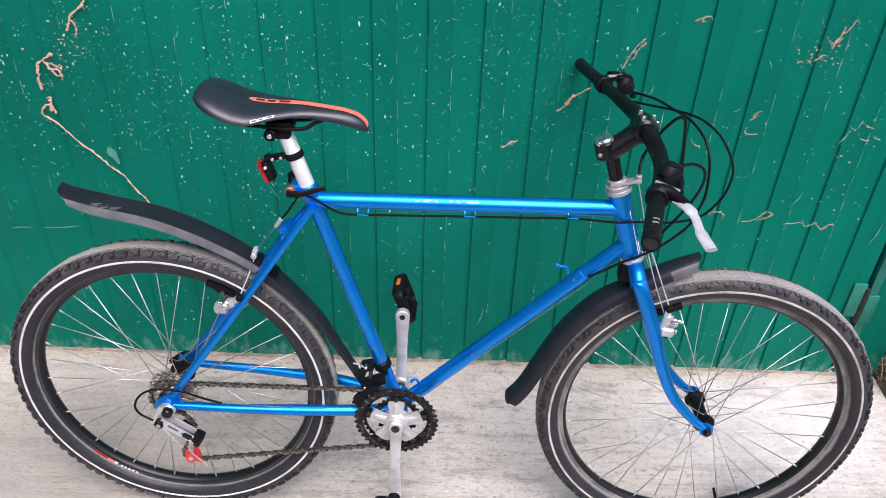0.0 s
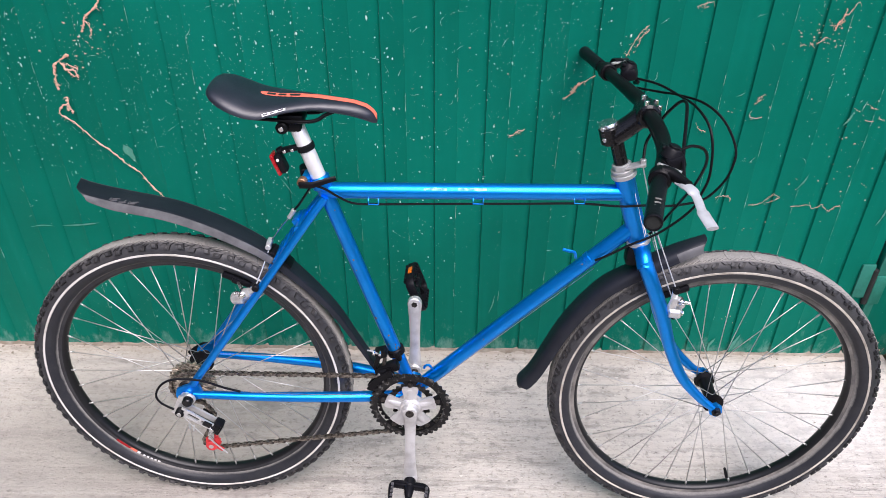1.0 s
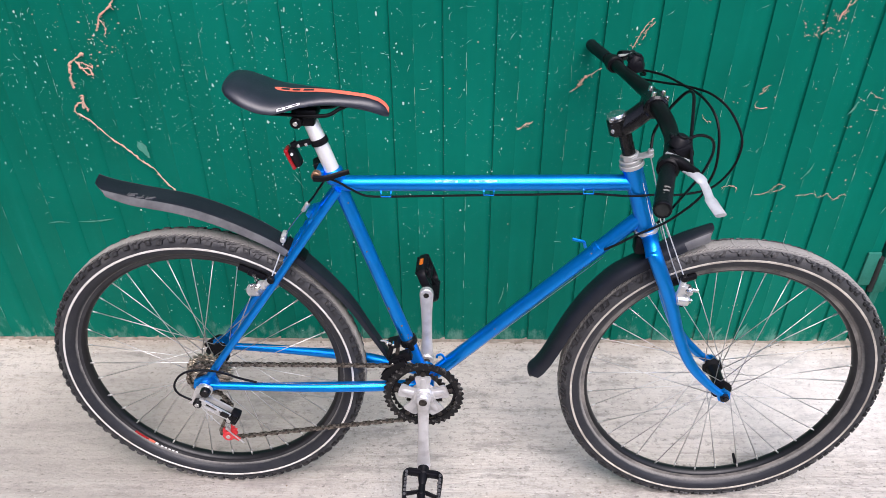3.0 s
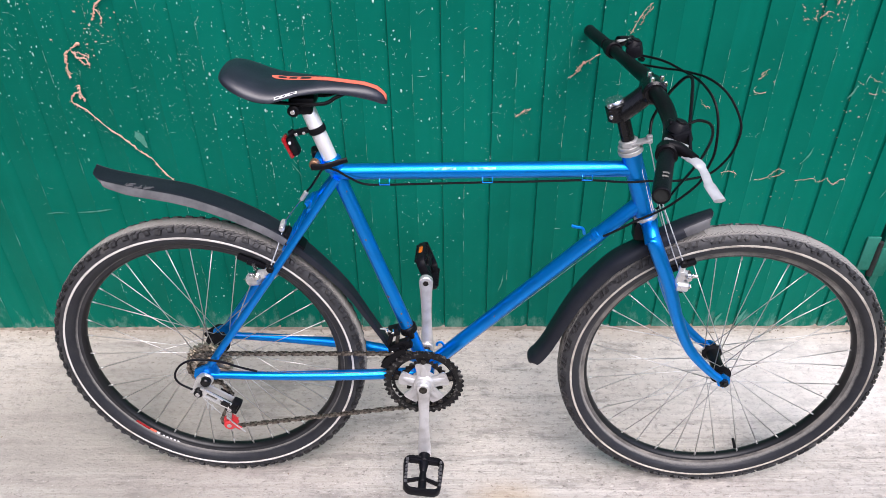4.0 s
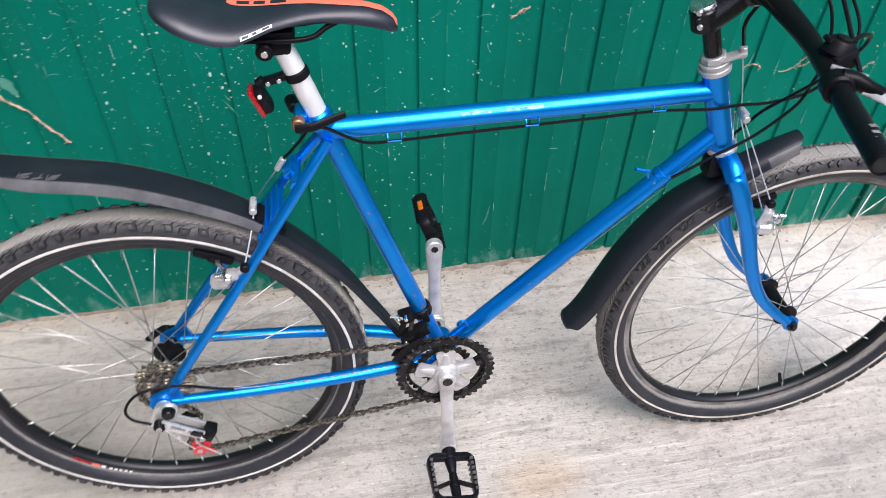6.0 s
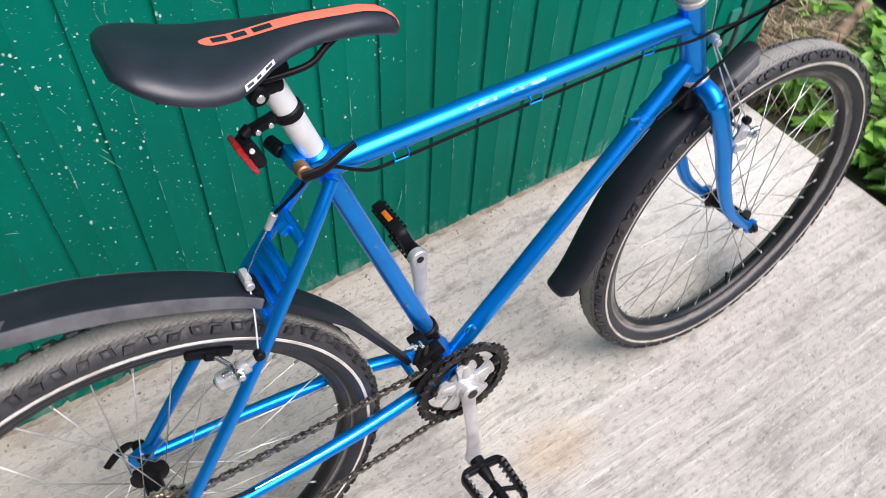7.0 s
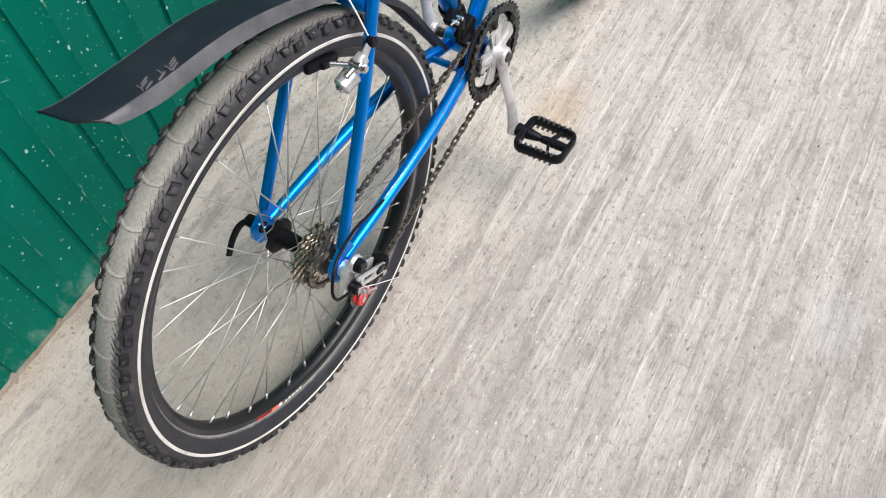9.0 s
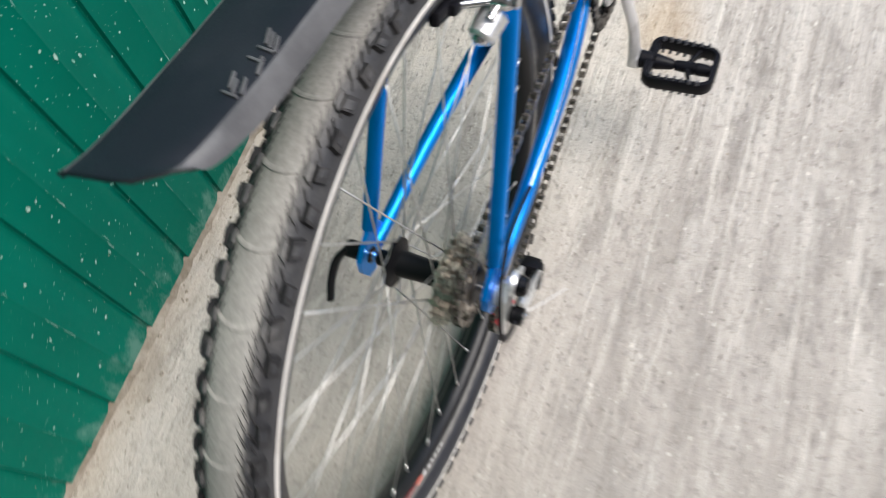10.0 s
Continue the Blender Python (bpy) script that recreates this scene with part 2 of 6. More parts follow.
def concrete_material():
    """Trowelled and broomed concrete: broken ridges along x, blotches, pits and small stains."""
    m, nt, b = node_mat("brushed_concrete")
    broad = tex_noise(nt, 1.7, 6.0, 0.62)
    streak = warped(nt, 5.0, 0.018, (1.7, 20.0, 1.0), 1.0, 8.0, 0.72)
    ridge = warped(nt, 9.0, 0.014, (2.6, 74.0, 1.0), 1.0, 5.0, 0.66)
    scratch = warped(nt, 60.0, 0.02, (45.0, 90.0, 1.0), 1.0, 3.0, 0.6)
    blot = tex_noise(nt, 9.0, 8.0, 0.72)
    mottle = warped(nt, 45.0, 0.016, (58.0, 72.0, 1.0), 1.0, 4.0, 0.66)
    grain = tex_noise(nt, 170.0, 3.0, 0.65)
    pits = warped(nt, 50.0, 0.03, (19.0, 44.0, 1.0), 1.0, 5.0, 0.72)
    place = nt.nodes.new("ShaderNodeTexCoord")
    at = nt.nodes.new("ShaderNodeSeparateXYZ")
    nt.links.new(place.outputs["Object"], at.inputs["Vector"])
    # the broom missed a strip along the wall
    brushed = math_node(nt, "MULTIPLY", ramp(nt, math_node(nt, "ADD", broad, math_node(nt, "MULTIPLY", at.outputs["X"], 0.08)), 0.34, 0.54, 0.35, 1.0), ramp(nt, math_node(nt, "ADD", at.outputs["Y"], math_node(nt, "MULTIPLY", blot, 0.5)), 1.25, 1.60, 1.0, 0.35))
    swept = ramp(nt, broad, 0.34, 0.52, 0.35, 1.0)
    pock = warped(nt, 20.0, 0.04, (22.0, 34.0, 1.0), 1.0, 7.0, 0.74)
    cloud = warped(nt, 6.0, 0.06, (5.0, 17.0, 1.0), 1.0, 7.0, 0.72)
    dash = warped(nt, 40.0, 0.010, (70.0, 150.0, 1.0), 1.0, 2.0, 0.5)
    chip = warped(nt, 30.0, 0.020, (85.0, 95.0, 1.0), 1.0, 2.0, 0.5)
    c = mixc(nt, ramp(nt, broad, 0.32, 0.70), (0.305, 0.280, 0.252), (0.405, 0.374, 0.340))
    # a paler ragged strip along the wall: dust, plus light painted in
    lift_strip = ramp(nt, math_node(nt, "ADD", at.outputs["Y"], math_node(nt, "ADD", math_node(nt, "MULTIPLY", blot, 0.45), math_node(nt, "MULTIPLY", broad, 0.5))), 1.42, 1.85, 0.0, 0.72)
    c = mixc(nt, lift_strip, c, (0.655, 0.60, 0.525))
    # a broad ragged patch, painted paler to lift the brightness there
    c = mixc(nt, math_node(nt, "MULTIPLY", spot(nt, 0.55, 0.85, 0.28, 0.5, blot), 0.26), c, (0.64, 0.605, 0.55))
    c = mixc(nt, ramp(nt, blot, 0.50, 0.68, 0.0, 0.55), c, (0.285, 0.262, 0.232))
    c = mixc(nt, ramp(nt, blot, 0.26, 0.44, 0.45, 0.0), c, (0.49, 0.475, 0.45))
    c = mixc(nt, math_node(nt, "MULTIPLY", ramp(nt, streak, 0.54, 0.68, 0.0, 0.52), swept), c, (0.60, 0.57, 0.52))
    c = mixc(nt, math_node(nt, "MULTIPLY", ramp(nt, streak, 0.36, 0.46, 0.50, 0.0), swept), c, (0.265, 0.243, 0.218))
    # long dull bands where the broom dragged
    band = warped(nt, 3.0, 0.05, (1.9, 27.0, 1.0), 1.0, 6.0, 0.66)
    c = mixc(nt, ramp(nt, band, 0.55, 0.66, 0.0, 0.22), c, (0.235, 0.217, 0.196))
    c = mixc(nt, ramp(nt, band, 0.36, 0.44, 0.35, 0.0), c, (0.60, 0.565, 0.51))
    c = mixc(nt, ramp(nt, cloud, 0.53, 0.62, 0.0, 0.58), c, (0.225, 0.208, 0.190))
    c = mixc(nt, ramp(nt, cloud, 0.36, 0.46, 0.45, 0.0), c, (0.54, 0.51, 0.465))
    c = mixc(nt, ramp(nt, pock, 0.58, 0.66, 0.0, 0.5), c, (0.19, 0.176, 0.160))
    c = mixc(nt, ramp(nt, mottle, 0.54, 0.65, 0.0, 0.48), c, (0.20, 0.183, 0.163))
    c = mixc(nt, ramp(nt, mottle, 0.33, 0.43, 0.22, 0.0), c, (0.58, 0.555, 0.515))
    c = mixc(nt, math_node(nt, "MULTIPLY", ramp(nt, ridge, 0.56, 0.63, 0.0, 0.46), brushed), c, (0.21, 0.19, 0.168))
    c = mixc(nt, math_node(nt, "MULTIPLY", ramp(nt, ridge, 0.36, 0.44, 0.56, 0.0), brushed), c, (0.66, 0.625, 0.565))
    # short torn dashes, painted dark and bright like lit relief, and dark chips
    c = mixc(nt, ramp(nt, dash, 0.65, 0.71, 0.0, 0.65), c, (0.14, 0.125, 0.108))
    c = mixc(nt, ramp(nt, dash, 0.28, 0.33, 0.45, 0.0), c, (0.80, 0.77, 0.70))
    c = mixc(nt, ramp(nt, chip, 0.70, 0.75, 0.0, 0.55), c, (0.12, 0.108, 0.095))
    c = mixc(nt, ramp(nt, scratch, 0.62, 0.70, 0.0, 0.4), c, (0.25, 0.225, 0.20))
    c = mixc(nt, ramp(nt, pits, 0.68, 0.73, 0.0, 0.6), c, (0.11, 0.10, 0.09))
    # rust by the pedal, spilt plaster under the front wheel, stains, and soil along the wall
    c = mixc(nt, math_node(nt, "MULTIPLY", spot(nt, 0.09, 1.05, 0.02, 0.05, blot), 0.4), c, (0.42, 0.29, 0.15))
    c = mixc(nt, math_node(nt, "MULTIPLY", spot(nt, 0.86, 1.42, 0.10, 0.14, blot), 0.30), c, (0.82, 0.80, 0.775))
    c = mixc(nt, math_node(nt, "MULTIPLY", spot(nt, -0.10, 0.43, 0.012, 0.06, blot), 0.18), c, (0.50, 0.55, 0.55))
    c = mixc(nt, math_node(nt, "MULTIPLY", spot(nt, -0.40, 0.29, 0.03, 0.07, blot), 0.45), c, (0.24, 0.225, 0.21))
    # a dark smear, deepened to lower the brightness at the left
    c = mixc(nt, math_node(nt, "MULTIPLY", spot(nt, -0.85, 1.28, 0.12, 0.28, blot), 0.62), c, (0.27, 0.25, 0.22))
    tc = nt.nodes.new("ShaderNodeTexCoord")
    sep = nt.nodes.new("ShaderNodeSeparateXYZ")
    nt.links.new(tc.outputs["Object"], sep.inputs["Vector"])
    foot = ramp(nt, math_node(nt, "ADD", sep.outputs["Y"], math_node(nt, "MULTIPLY", blot, 0.09)), 1.60, 1.67, 0.0, 0.6)
    c = mixc(nt, foot, c, (0.36, 0.29, 0.215))
    nt.links.new(c, b.inputs["Base Color"])
    b.inputs["Roughness"].default_value = 0.9
    b.inputs["Specular IOR Level"].default_value = 0.3
    h = math_node(nt, "ADD", math_node(nt, "MULTIPLY", math_node(nt, "MULTIPLY", ridge, brushed), -1.2), math_node(nt, "MULTIPLY", grain, 0.3))
    h = math_node(nt, "ADD", h, math_node(nt, "MULTIPLY", mottle, -0.75))
    h = math_node(nt, "ADD", h, math_node(nt, "MULTIPLY", scratch, -0.25))
    h = math_node(nt, "ADD", h, math_node(nt, "MULTIPLY", streak, 0.6))
    h = math_node(nt, "ADD", h, math_node(nt, "MULTIPLY", ramp(nt, dash, 0.60, 0.72), -0.22))
    bump(nt, b, h, 0.7, 0.006)
    return m


def sheet_material():
    """Deep green paint: slow fading, runs, fine specks, and chalky smears near the foot."""
    m, nt, b = node_mat("green_painted_sheet")
    broad = tex_noise(nt, 2.2, 5.0, 0.55)
    run = tex_noise(nt, 1.0, 5.0, 0.6, (26.0, 26.0, 1.6))
    fine = tex_noise(nt, 130.0, 4.0, 0.65)
    speck = tex_noise(nt, 210.0, 2.0, 0.5)
    smear = tex_noise(nt, 1.0, 8.0, 0.72, (26.0, 26.0, 13.0))
    c = mixc(nt, ramp(nt, broad, 0.35, 0.7), (0.0002, 0.126, 0.084), (0.0004, 0.160, 0.110))
    c = mixc(nt, ramp(nt, run, 0.55, 0.8, 0.0, 0.3), c, (0.002, 0.19, 0.14))
    c = mixc(nt, ramp(nt, fine, 0.64, 0.8, 0.0, 0.22), c, (0.02, 0.24, 0.185))
    c = mixc(nt, ramp(nt, speck, 0.73, 0.77, 0.0, 0.5), c, (0.2, 0.42, 0.35))
    tc = nt.nodes.new("ShaderNodeTexCoord")
    sep = nt.nodes.new("ShaderNodeSeparateXYZ")
    nt.links.new(tc.outputs["Object"], sep.inputs["Vector"])
    low = ramp(nt, sep.outputs["Z"], 0.0, 0.13, 0.16, -0.08)
    chalk = ramp(nt, math_node(nt, "ADD", smear, low), 0.60, 0.76, 0.0, 0.52)
    c = mixc(nt, chalk, c, (0.20, 0.36, 0.30))
    nt.links.new(c, b.inputs["Base Color"])
    nt.links.new(ramp(nt, fine, 0.3, 0.7, 0.40, 0.56), b.inputs["Roughness"])
    b.inputs["Specular IOR Level"].default_value = 0.07
    bump(nt, b, broad, 0.25, 0.01)
    return m


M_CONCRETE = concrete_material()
M_SHEET = sheet_material()
M_WORN_GREEN = surface("chalky_worn_green_paint", (0.014, 0.165, 0.12), (0.002, 0.12, 0.08), 0.6, 0, 200, 22, 0.45, 0.65, 0.2)
M_FLAKE = surface("white_paint_fleck", (0.50, 0.68, 0.60), (0.10, 0.34, 0.25), 0.7, 0, 300, 40, 0.45, 0.6, 0.1)
M_SCUFF = surface("pale_scuff", (0.07, 0.27, 0.20), (0.05, 0.24, 0.17), 0.65, 0, 300, 60, 0.45, 0.7, 0.1)
M_VINE = surface("dried_vine_stem", (0.70, 0.43, 0.33), (0.46, 0.36, 0.25), 0.8, 0, 500, 40, 0.45, 0.65, 0.5)
M_GAP = surface("gap_shade_black", (0.01, 0.012, 0.011), (0.03, 0.03, 0.028), 0.9, 0, 200, 30, 0.5, 0.8, 0.1)
M_DIRT = surface("dry_soil", (0.20, 0.165, 0.125), (0.34, 0.30, 0.245), 0.95, 0, 160, 30, 0.4, 0.65, 0.6, 0, 1.0, 0.003)
M_GROUND = surface("weedy_soil", (0.05, 0.06, 0.025), (0.09, 0.075, 0.045), 0.95, 0, 90, 6, 0.4, 0.65, 0.6, 0, 1.0, 0.01)
M_CRUMB = surface("soil_crumb", (0.17, 0.12, 0.08), (0.33, 0.27, 0.2), 0.95, 0, 160, 60, 0.4, 0.65, 0.3)
M_WOOD = surface("weathered_wood", (0.30, 0.21, 0.13), (0.20, 0.14, 0.09), 0.8, 0, 200, 12, 0.4, 0.7, 0.4)
M_STRAW = surface("dry_grass", (0.46, 0.38, 0.25), (0.22, 0.16, 0.10), 0.85, 0, 200, 20, 0.4, 0.65, 0.1)


def leaf_material(name, a, b_):
    m, nt, b = node_mat(name)
    geo = nt.nodes.new("ShaderNodeNewGeometry")
    c = mixc(nt, geo.outputs["Random Per Island"], a, b_)
    n = tex_noise(nt, 60.0, 3.0)
    c = mixc(nt, ramp(nt, n, 0.5, 0.8, 0.0, 0.4), c, (0.16, 0.26, 0.04))
    nt.links.new(c, b.inputs["Base Color"])
    b.inputs["Roughness"].default_value = 0.45
    b.inputs["Subsurface Weight"].default_value = 0.0
    b.inputs["Transmission Weight"].default_value = 0.0
    return m


M_LEAF = leaf_material("weed_leaf", (0.07, 0.21, 0.018), (0.20, 0.42, 0.045))

# == building helpers ==


def part(name, bm, material, parent=None, label="", smooth=True):
    me = bpy.data.meshes.new(name)
    bmesh.ops.recalc_face_normals(bm, faces=bm.faces[:])
    for f in bm.faces:
        f.smooth = smooth
    bm.to_mesh(me)
    bm.free()
    for m in material if isinstance(material, (list, tuple)) else [material]:
        me.materials.append(m)
    if smooth:
        me.set_sharp_from_angle(angle=radians(38))
    ob = new(name, me)
    if parent is not None:
        ob.parent = parent
    return tagged(ob, label)


def glide(pts, n=8):
    """Catmull-Rom curve through pts, n steps a span."""
    p = [Vector(q) for q in pts]
    p = [2 * p[0] - p[1]] + p + [2 * p[-1] - p[-2]]
    out = []
    for i in range(1, len(p) - 2):
        for k in range(n):
            t = k / n
            a, b, c, d = p[i - 1], p[i], p[i + 1], p[i + 2]
            out.append(0.5 * ((2 * b) + (c - a) * t + (2 * a - 5 * b + 4 * c - d) * t * t + (3 * b - a - 3 * c + d) * t ** 3))
    out.append(p[-2].copy())
    return out


def sweep(bm, pts, rad, seg=12, caps=True, squash=1.0, side=None):
    """A tube along pts; rad: one radius or one for each point. squash flattens it across side."""
    pts = [Vector(p) for p in pts]
    n = len(pts)
    rads = [rad] * n if isinstance(rad, (int, float)) else list(rad)
    if len(rads) != n:
        rads = [rads[0] + (rads[-1] - rads[0]) * i / (n - 1) for i in range(n)]
    rings, up = [], Vector(side) if side else None
    for i, p in enumerate(pts):
        d = (pts[min(i + 1, n - 1)] - pts[max(i - 1, 0)]).normalized()
        if up is None:
            up = d.orthogonal()
        a = (up - d * up.dot(d)).normalized()
        up = a
        b = d.cross(a)
        rings.append([bm.verts.new(p + rads[i] * (math.cos(t) * a * squash + math.sin(t) * b)) for t in (2 * math.pi * k / seg for k in range(seg))])
    for r, s in zip(rings, rings[1:]):
        for k in range(seg):
            bm.faces.new((r[k], r[(k + 1) % seg], s[(k + 1) % seg], s[k]))
    if caps:
        bm.faces.new(rings[0][::-1])
        bm.faces.new(rings[-1])
    return bm


def revolve(bm, profile, n=96, centre=(0, 0, 0), axis="Y", closed=True, mats=None):
    """Turns a profile of (along the axis, radius) about an axis through centre."""
    c = Vector(centre)
    rings = []
    for k in range(n):
        t = 2 * math.pi * k / n
        s, co = math.sin(t), math.cos(t)
        row = []
        for a, r in profile:
            v = {"Y": (r * co, a, r * s), "X": (a, r * co, r * s), "Z": (r * co, r * s, a)}[axis]
            row.append(bm.verts.new(c + Vector(v)))
        rings.append(row)
    m = len(profile)
    for k in range(n):
        a, b = rings[k], rings[(k + 1) % n]
        for j in range(m if closed else m - 1):
            f = bm.faces.new((a[j], a[(j + 1) % m], b[(j + 1) % m], b[j]))
            if mats:
                f.material_index = mats[j]
    return bm


def drum(bm, p, q, r, r2=None, seg=20):
    """A cylinder or cone from p to q with rounded rims."""
    p, q = Vector(p), Vector(q)
    r2 = r if r2 is None else r2
    d = q - p
    e = min(0.12 * d.length, 0.2 * r)
    u = d.normalized()
    return sweep(bm, [p, p + u * e, q - u * e, q], [r - e, r, r2, r2 - e], seg)


def block(bm, size, m=None, bevel=0.0, taper=1.0):
    """A box of that size under the matrix m, with bevelled edges."""
    made = bmesh.ops.create_cube(bm, size=1.0)["verts"]
    for v in made:
        k = taper if v.co.z > 0 else 1.0
        v.co = Vector((v.co.x * size[0] * k, v.co.y * size[1] * k, v.co.z * size[2]))
    if bevel:
        edges = list({e for v in made for e in v.link_edges})
        made = bmesh.ops.bevel(bm, geom=edges, offset=bevel, segments=2, affect="EDGES", profile=0.5)["verts"]
    if m is not None:
        for v in made:
            v.co = m @ v.co
    return bm


def aim(p, q, side=(0, 1, 0)):
    """A pose at the middle of p and q whose x runs from p to q, and whose y lies near side."""
    p, q = Vector(p), Vector(q)
    x = (q - p).normalized()
    y = Vector(side)
    y = (y - x * y.dot(x)).normalized()
    z = x.cross(y)
    m = Matrix((x, y, z)).transposed().to_4x4()
    m.translation = (p + q) / 2
    return m


def bar(bm, p, q, width, thick, side=(0, 1, 0), bevel=0.001):
    return block(bm, ((Vector(q) - Vector(p)).length, thick, width), aim(p, q, side), bevel)


def plate(bm, outline, thick, m=None):
    """A flat plate from an outline of (x, z), its thickness along y."""
    m = m or Matrix()
    a = [bm.verts.new(m @ Vector((x, -thick / 2, z))) for x, z in outline]
    b = [bm.verts.new(m @ Vector((x, thick / 2, z))) for x, z in outline]
    bm.faces.new(a)
    bm.faces.new(b[::-1])
    n = len(a)
    for k in range(n):
        bm.faces.new((a[k], b[k], b[(k + 1) % n], a[(k + 1) % n]))
    return bm


def BM():
    return bmesh.new()


def B(u, v, w):
    """A place on the bicycle: u ahead of the rear axle, v to its right, w above the axle; places read off the camera's
    view, nudged to fit it.
    """
    return Vector((1.0092 * u + 0.0071 * w - 0.0053, -v, 1.0124 * w - 0.0034 * u - 0.0009))


def AX(v, front=False):
    """A place on the rear or front axle, v to the right."""
    return Vector((BASE if front else 0.0, -v, 0.0))

# == the place: slab, ground, sheet wall, corner post ==
WALL_Y = 1.62
SLAB_X = 1.19


def slab():
    bm = BM()
    # edges on the far side are ragged, so that the slab's end looks broken and worn
    xs = [-9.0, -4, -2, -1, 0, 0.6, 1.0]
    ys = [-7.0 + 0.18 * k for k in range(49)]
    edge = [SLAB_X + 0.008 * noise.noise((0, y * 3.1, 0)) + 0.005 * noise.noise((4, y * 17, 1)) for y in ys]
    rows = []
    for y, e in zip(ys, edge):
        rows.append([bm.verts.new((x, y, 0.0)) for x in xs] + [bm.verts.new((e - 0.008, y, 0.0)), bm.verts.new((e, y, -0.009)), bm.verts.new((e - 0.004, y, -0.12))])
    for a, b in zip(rows, rows[1:]):
        for k in range(len(a) - 1):
            bm.faces.new((a[k], a[k + 1], b[k + 1], b[k]))
    return tagged(part("pavement", bm, M_CONCRETE, smooth=True), "pale brushed concrete slab beside the shed, streaked and dusty, light painted in along the wall", "pavement", kind="structure")


slab()

bm = BM()
grid = {}
cuts = [-400, -60, -12, -4, -1, 0.5, 1.15, 1.3, 1.5, 1.8, 2.2, 2.8, 4, 8, 60, 400]
for i, x in enumerate(cuts):
    for j, y in enumerate(cuts):
        h = -0.055 + (0.05 * noise.noise((x * 1.7, y * 1.7, 0)) if 1.25 < x < 9 and -9 < y < 9 else 0.0)
        grid[i, j] = bm.verts.new((x, y, h))
for i in range(len(cuts) - 1):
    for j in range(len(cuts) - 1):
        bm.faces.new((grid[i, j], grid[i + 1, j], grid[i + 1, j + 1], grid[i, j + 1]))
tagged(part("ground", bm, M_GROUND), "weedy brown soil around the concrete slab", "ground", kind="structure")

PITCH, RIB0 = 0.1155, 0.632


def sheet_profile(x0, x1):
    """The ribbed sheet in plan: flat pans, a narrow groove each pitch and a faint crease between."""
    pts = [(x0, WALL_Y)]
    k = math.ceil((x0 + 0.03 - RIB0) / PITCH)
    while RIB0 + k * PITCH < x1 - 0.03:
        x = RIB0 + k * PITCH
        pts += [(x - 0.0200, WALL_Y), (x - 0.0090, WALL_Y + 0.0010), (x - 0.0020, WALL_Y + 0.0038), (x + 0.0028, WALL_Y + 0.0064), (x + 0.0054, WALL_Y + 0.0054), (x + 0.0070, WALL_Y)]
        if x + PITCH / 2 < x1 - 0.02:
            pts += [(x + PITCH / 2 - 0.005, WALL_Y), (x + PITCH / 2, WALL_Y - 0.0018), (x + PITCH / 2 + 0.005, WALL_Y)]
        k += 1
    return pts + [(x1, WALL_Y)]


def sheet_wall(name, x0, x1, z0, z1, label):
    bm = BM()
    prof = sheet_profile(x0, x1)
    zs = [z0, z0 + 0.02, 0.3, 0.8, 1.4, z1]
    front = [[bm.verts.new((x, y + 0.0012 * noise.noise((x * 5, z * 2.2, 3)), z + (0.004 * noise.noise((x * 9, 2, 2)) if z == z0 else 0))) for x, y in prof] for z in zs]
    back = [[bm.verts.new((x, y + 0.012, z)) for x, y in prof] for z in (z0, z1)]
    for a, b in zip(front, front[1:]):
        for k in range(len(a) - 1):
            bm.faces.new((a[k], a[k + 1], b[k + 1], b[k]))
    for k in range(len(prof) - 1):
        bm.faces.new((back[0][k], back[1][k], back[1][k + 1], back[0][k + 1]))
        bm.faces.new((front[0][k], back[0][k], back[0][k + 1], front[0][k + 1]))
        bm.faces.new((front[-1][k], front[-1][k + 1], back[1][k + 1], back[1][k]))
    for k in (0, -1):
        col = [r[k] for r in front]
        bm.faces.new(col + [back[1][k], back[0][k]])
    return tagged(part(name, bm, M_SHEET), label, "wall", kind="structure")


sheet_wall("wall_north", -4.2, 1.062, 0.004, 2.3, "green painted ribbed metal sheet wall, flecked and scratched")

bm = BM()
block(bm, (0.118, 0.03, 2.3), pose(1.131, WALL_Y + 0.013, 1.152), 0.004)
post = tagged(part("wall_corner_post", bm, M_SHEET), "green painted flat steel corner jamb, chalky at its edge", "wall", kind="structure")
# a dark filler strip paints in the shade of the seam
bm = BM()
block(bm, (0.012, 0.02, 2.3), pose(1.067, WALL_Y + 0.022, 1.152), 0.001)
part("gap", bm, M_GAP, post, "dark strip between sheet and jamb, standing in for the gap's shade")
bm = BM()
block(bm, (0.022, 0.006, 2.24), pose(1.084, WALL_Y - 0.004, 1.16), 0.002)
part("jamb_edge", bm, M_WORN_GREEN, post, "chalky worn paint along the jamb's edge")

bm = BM()
block(bm, (0.034, 0.007, 0.105), pose(1.045, WALL_Y - 0.005, 0.262), 0.002)
hinge = tagged(part("hinge", bm, M_WORN_GREEN), "welded steel hinge in chalky worn green paint", "hinge", kind="structure")
bm = BM()
drum(bm, (1.066, WALL_Y - 0.006, 0.19), (1.066, WALL_Y - 0.006, 0.30), 0.0075, seg=14)
part("hinge_knuckle", bm, M_GAP, hinge, "dark hinge knuckle")
bm = BM()
block(bm, (0.03, 0.007, 0.09), pose(1.088, WALL_Y - 0.0075, 0.235), 0.002)
part("hinge_leaf", bm, M_WORN_GREEN, hinge)

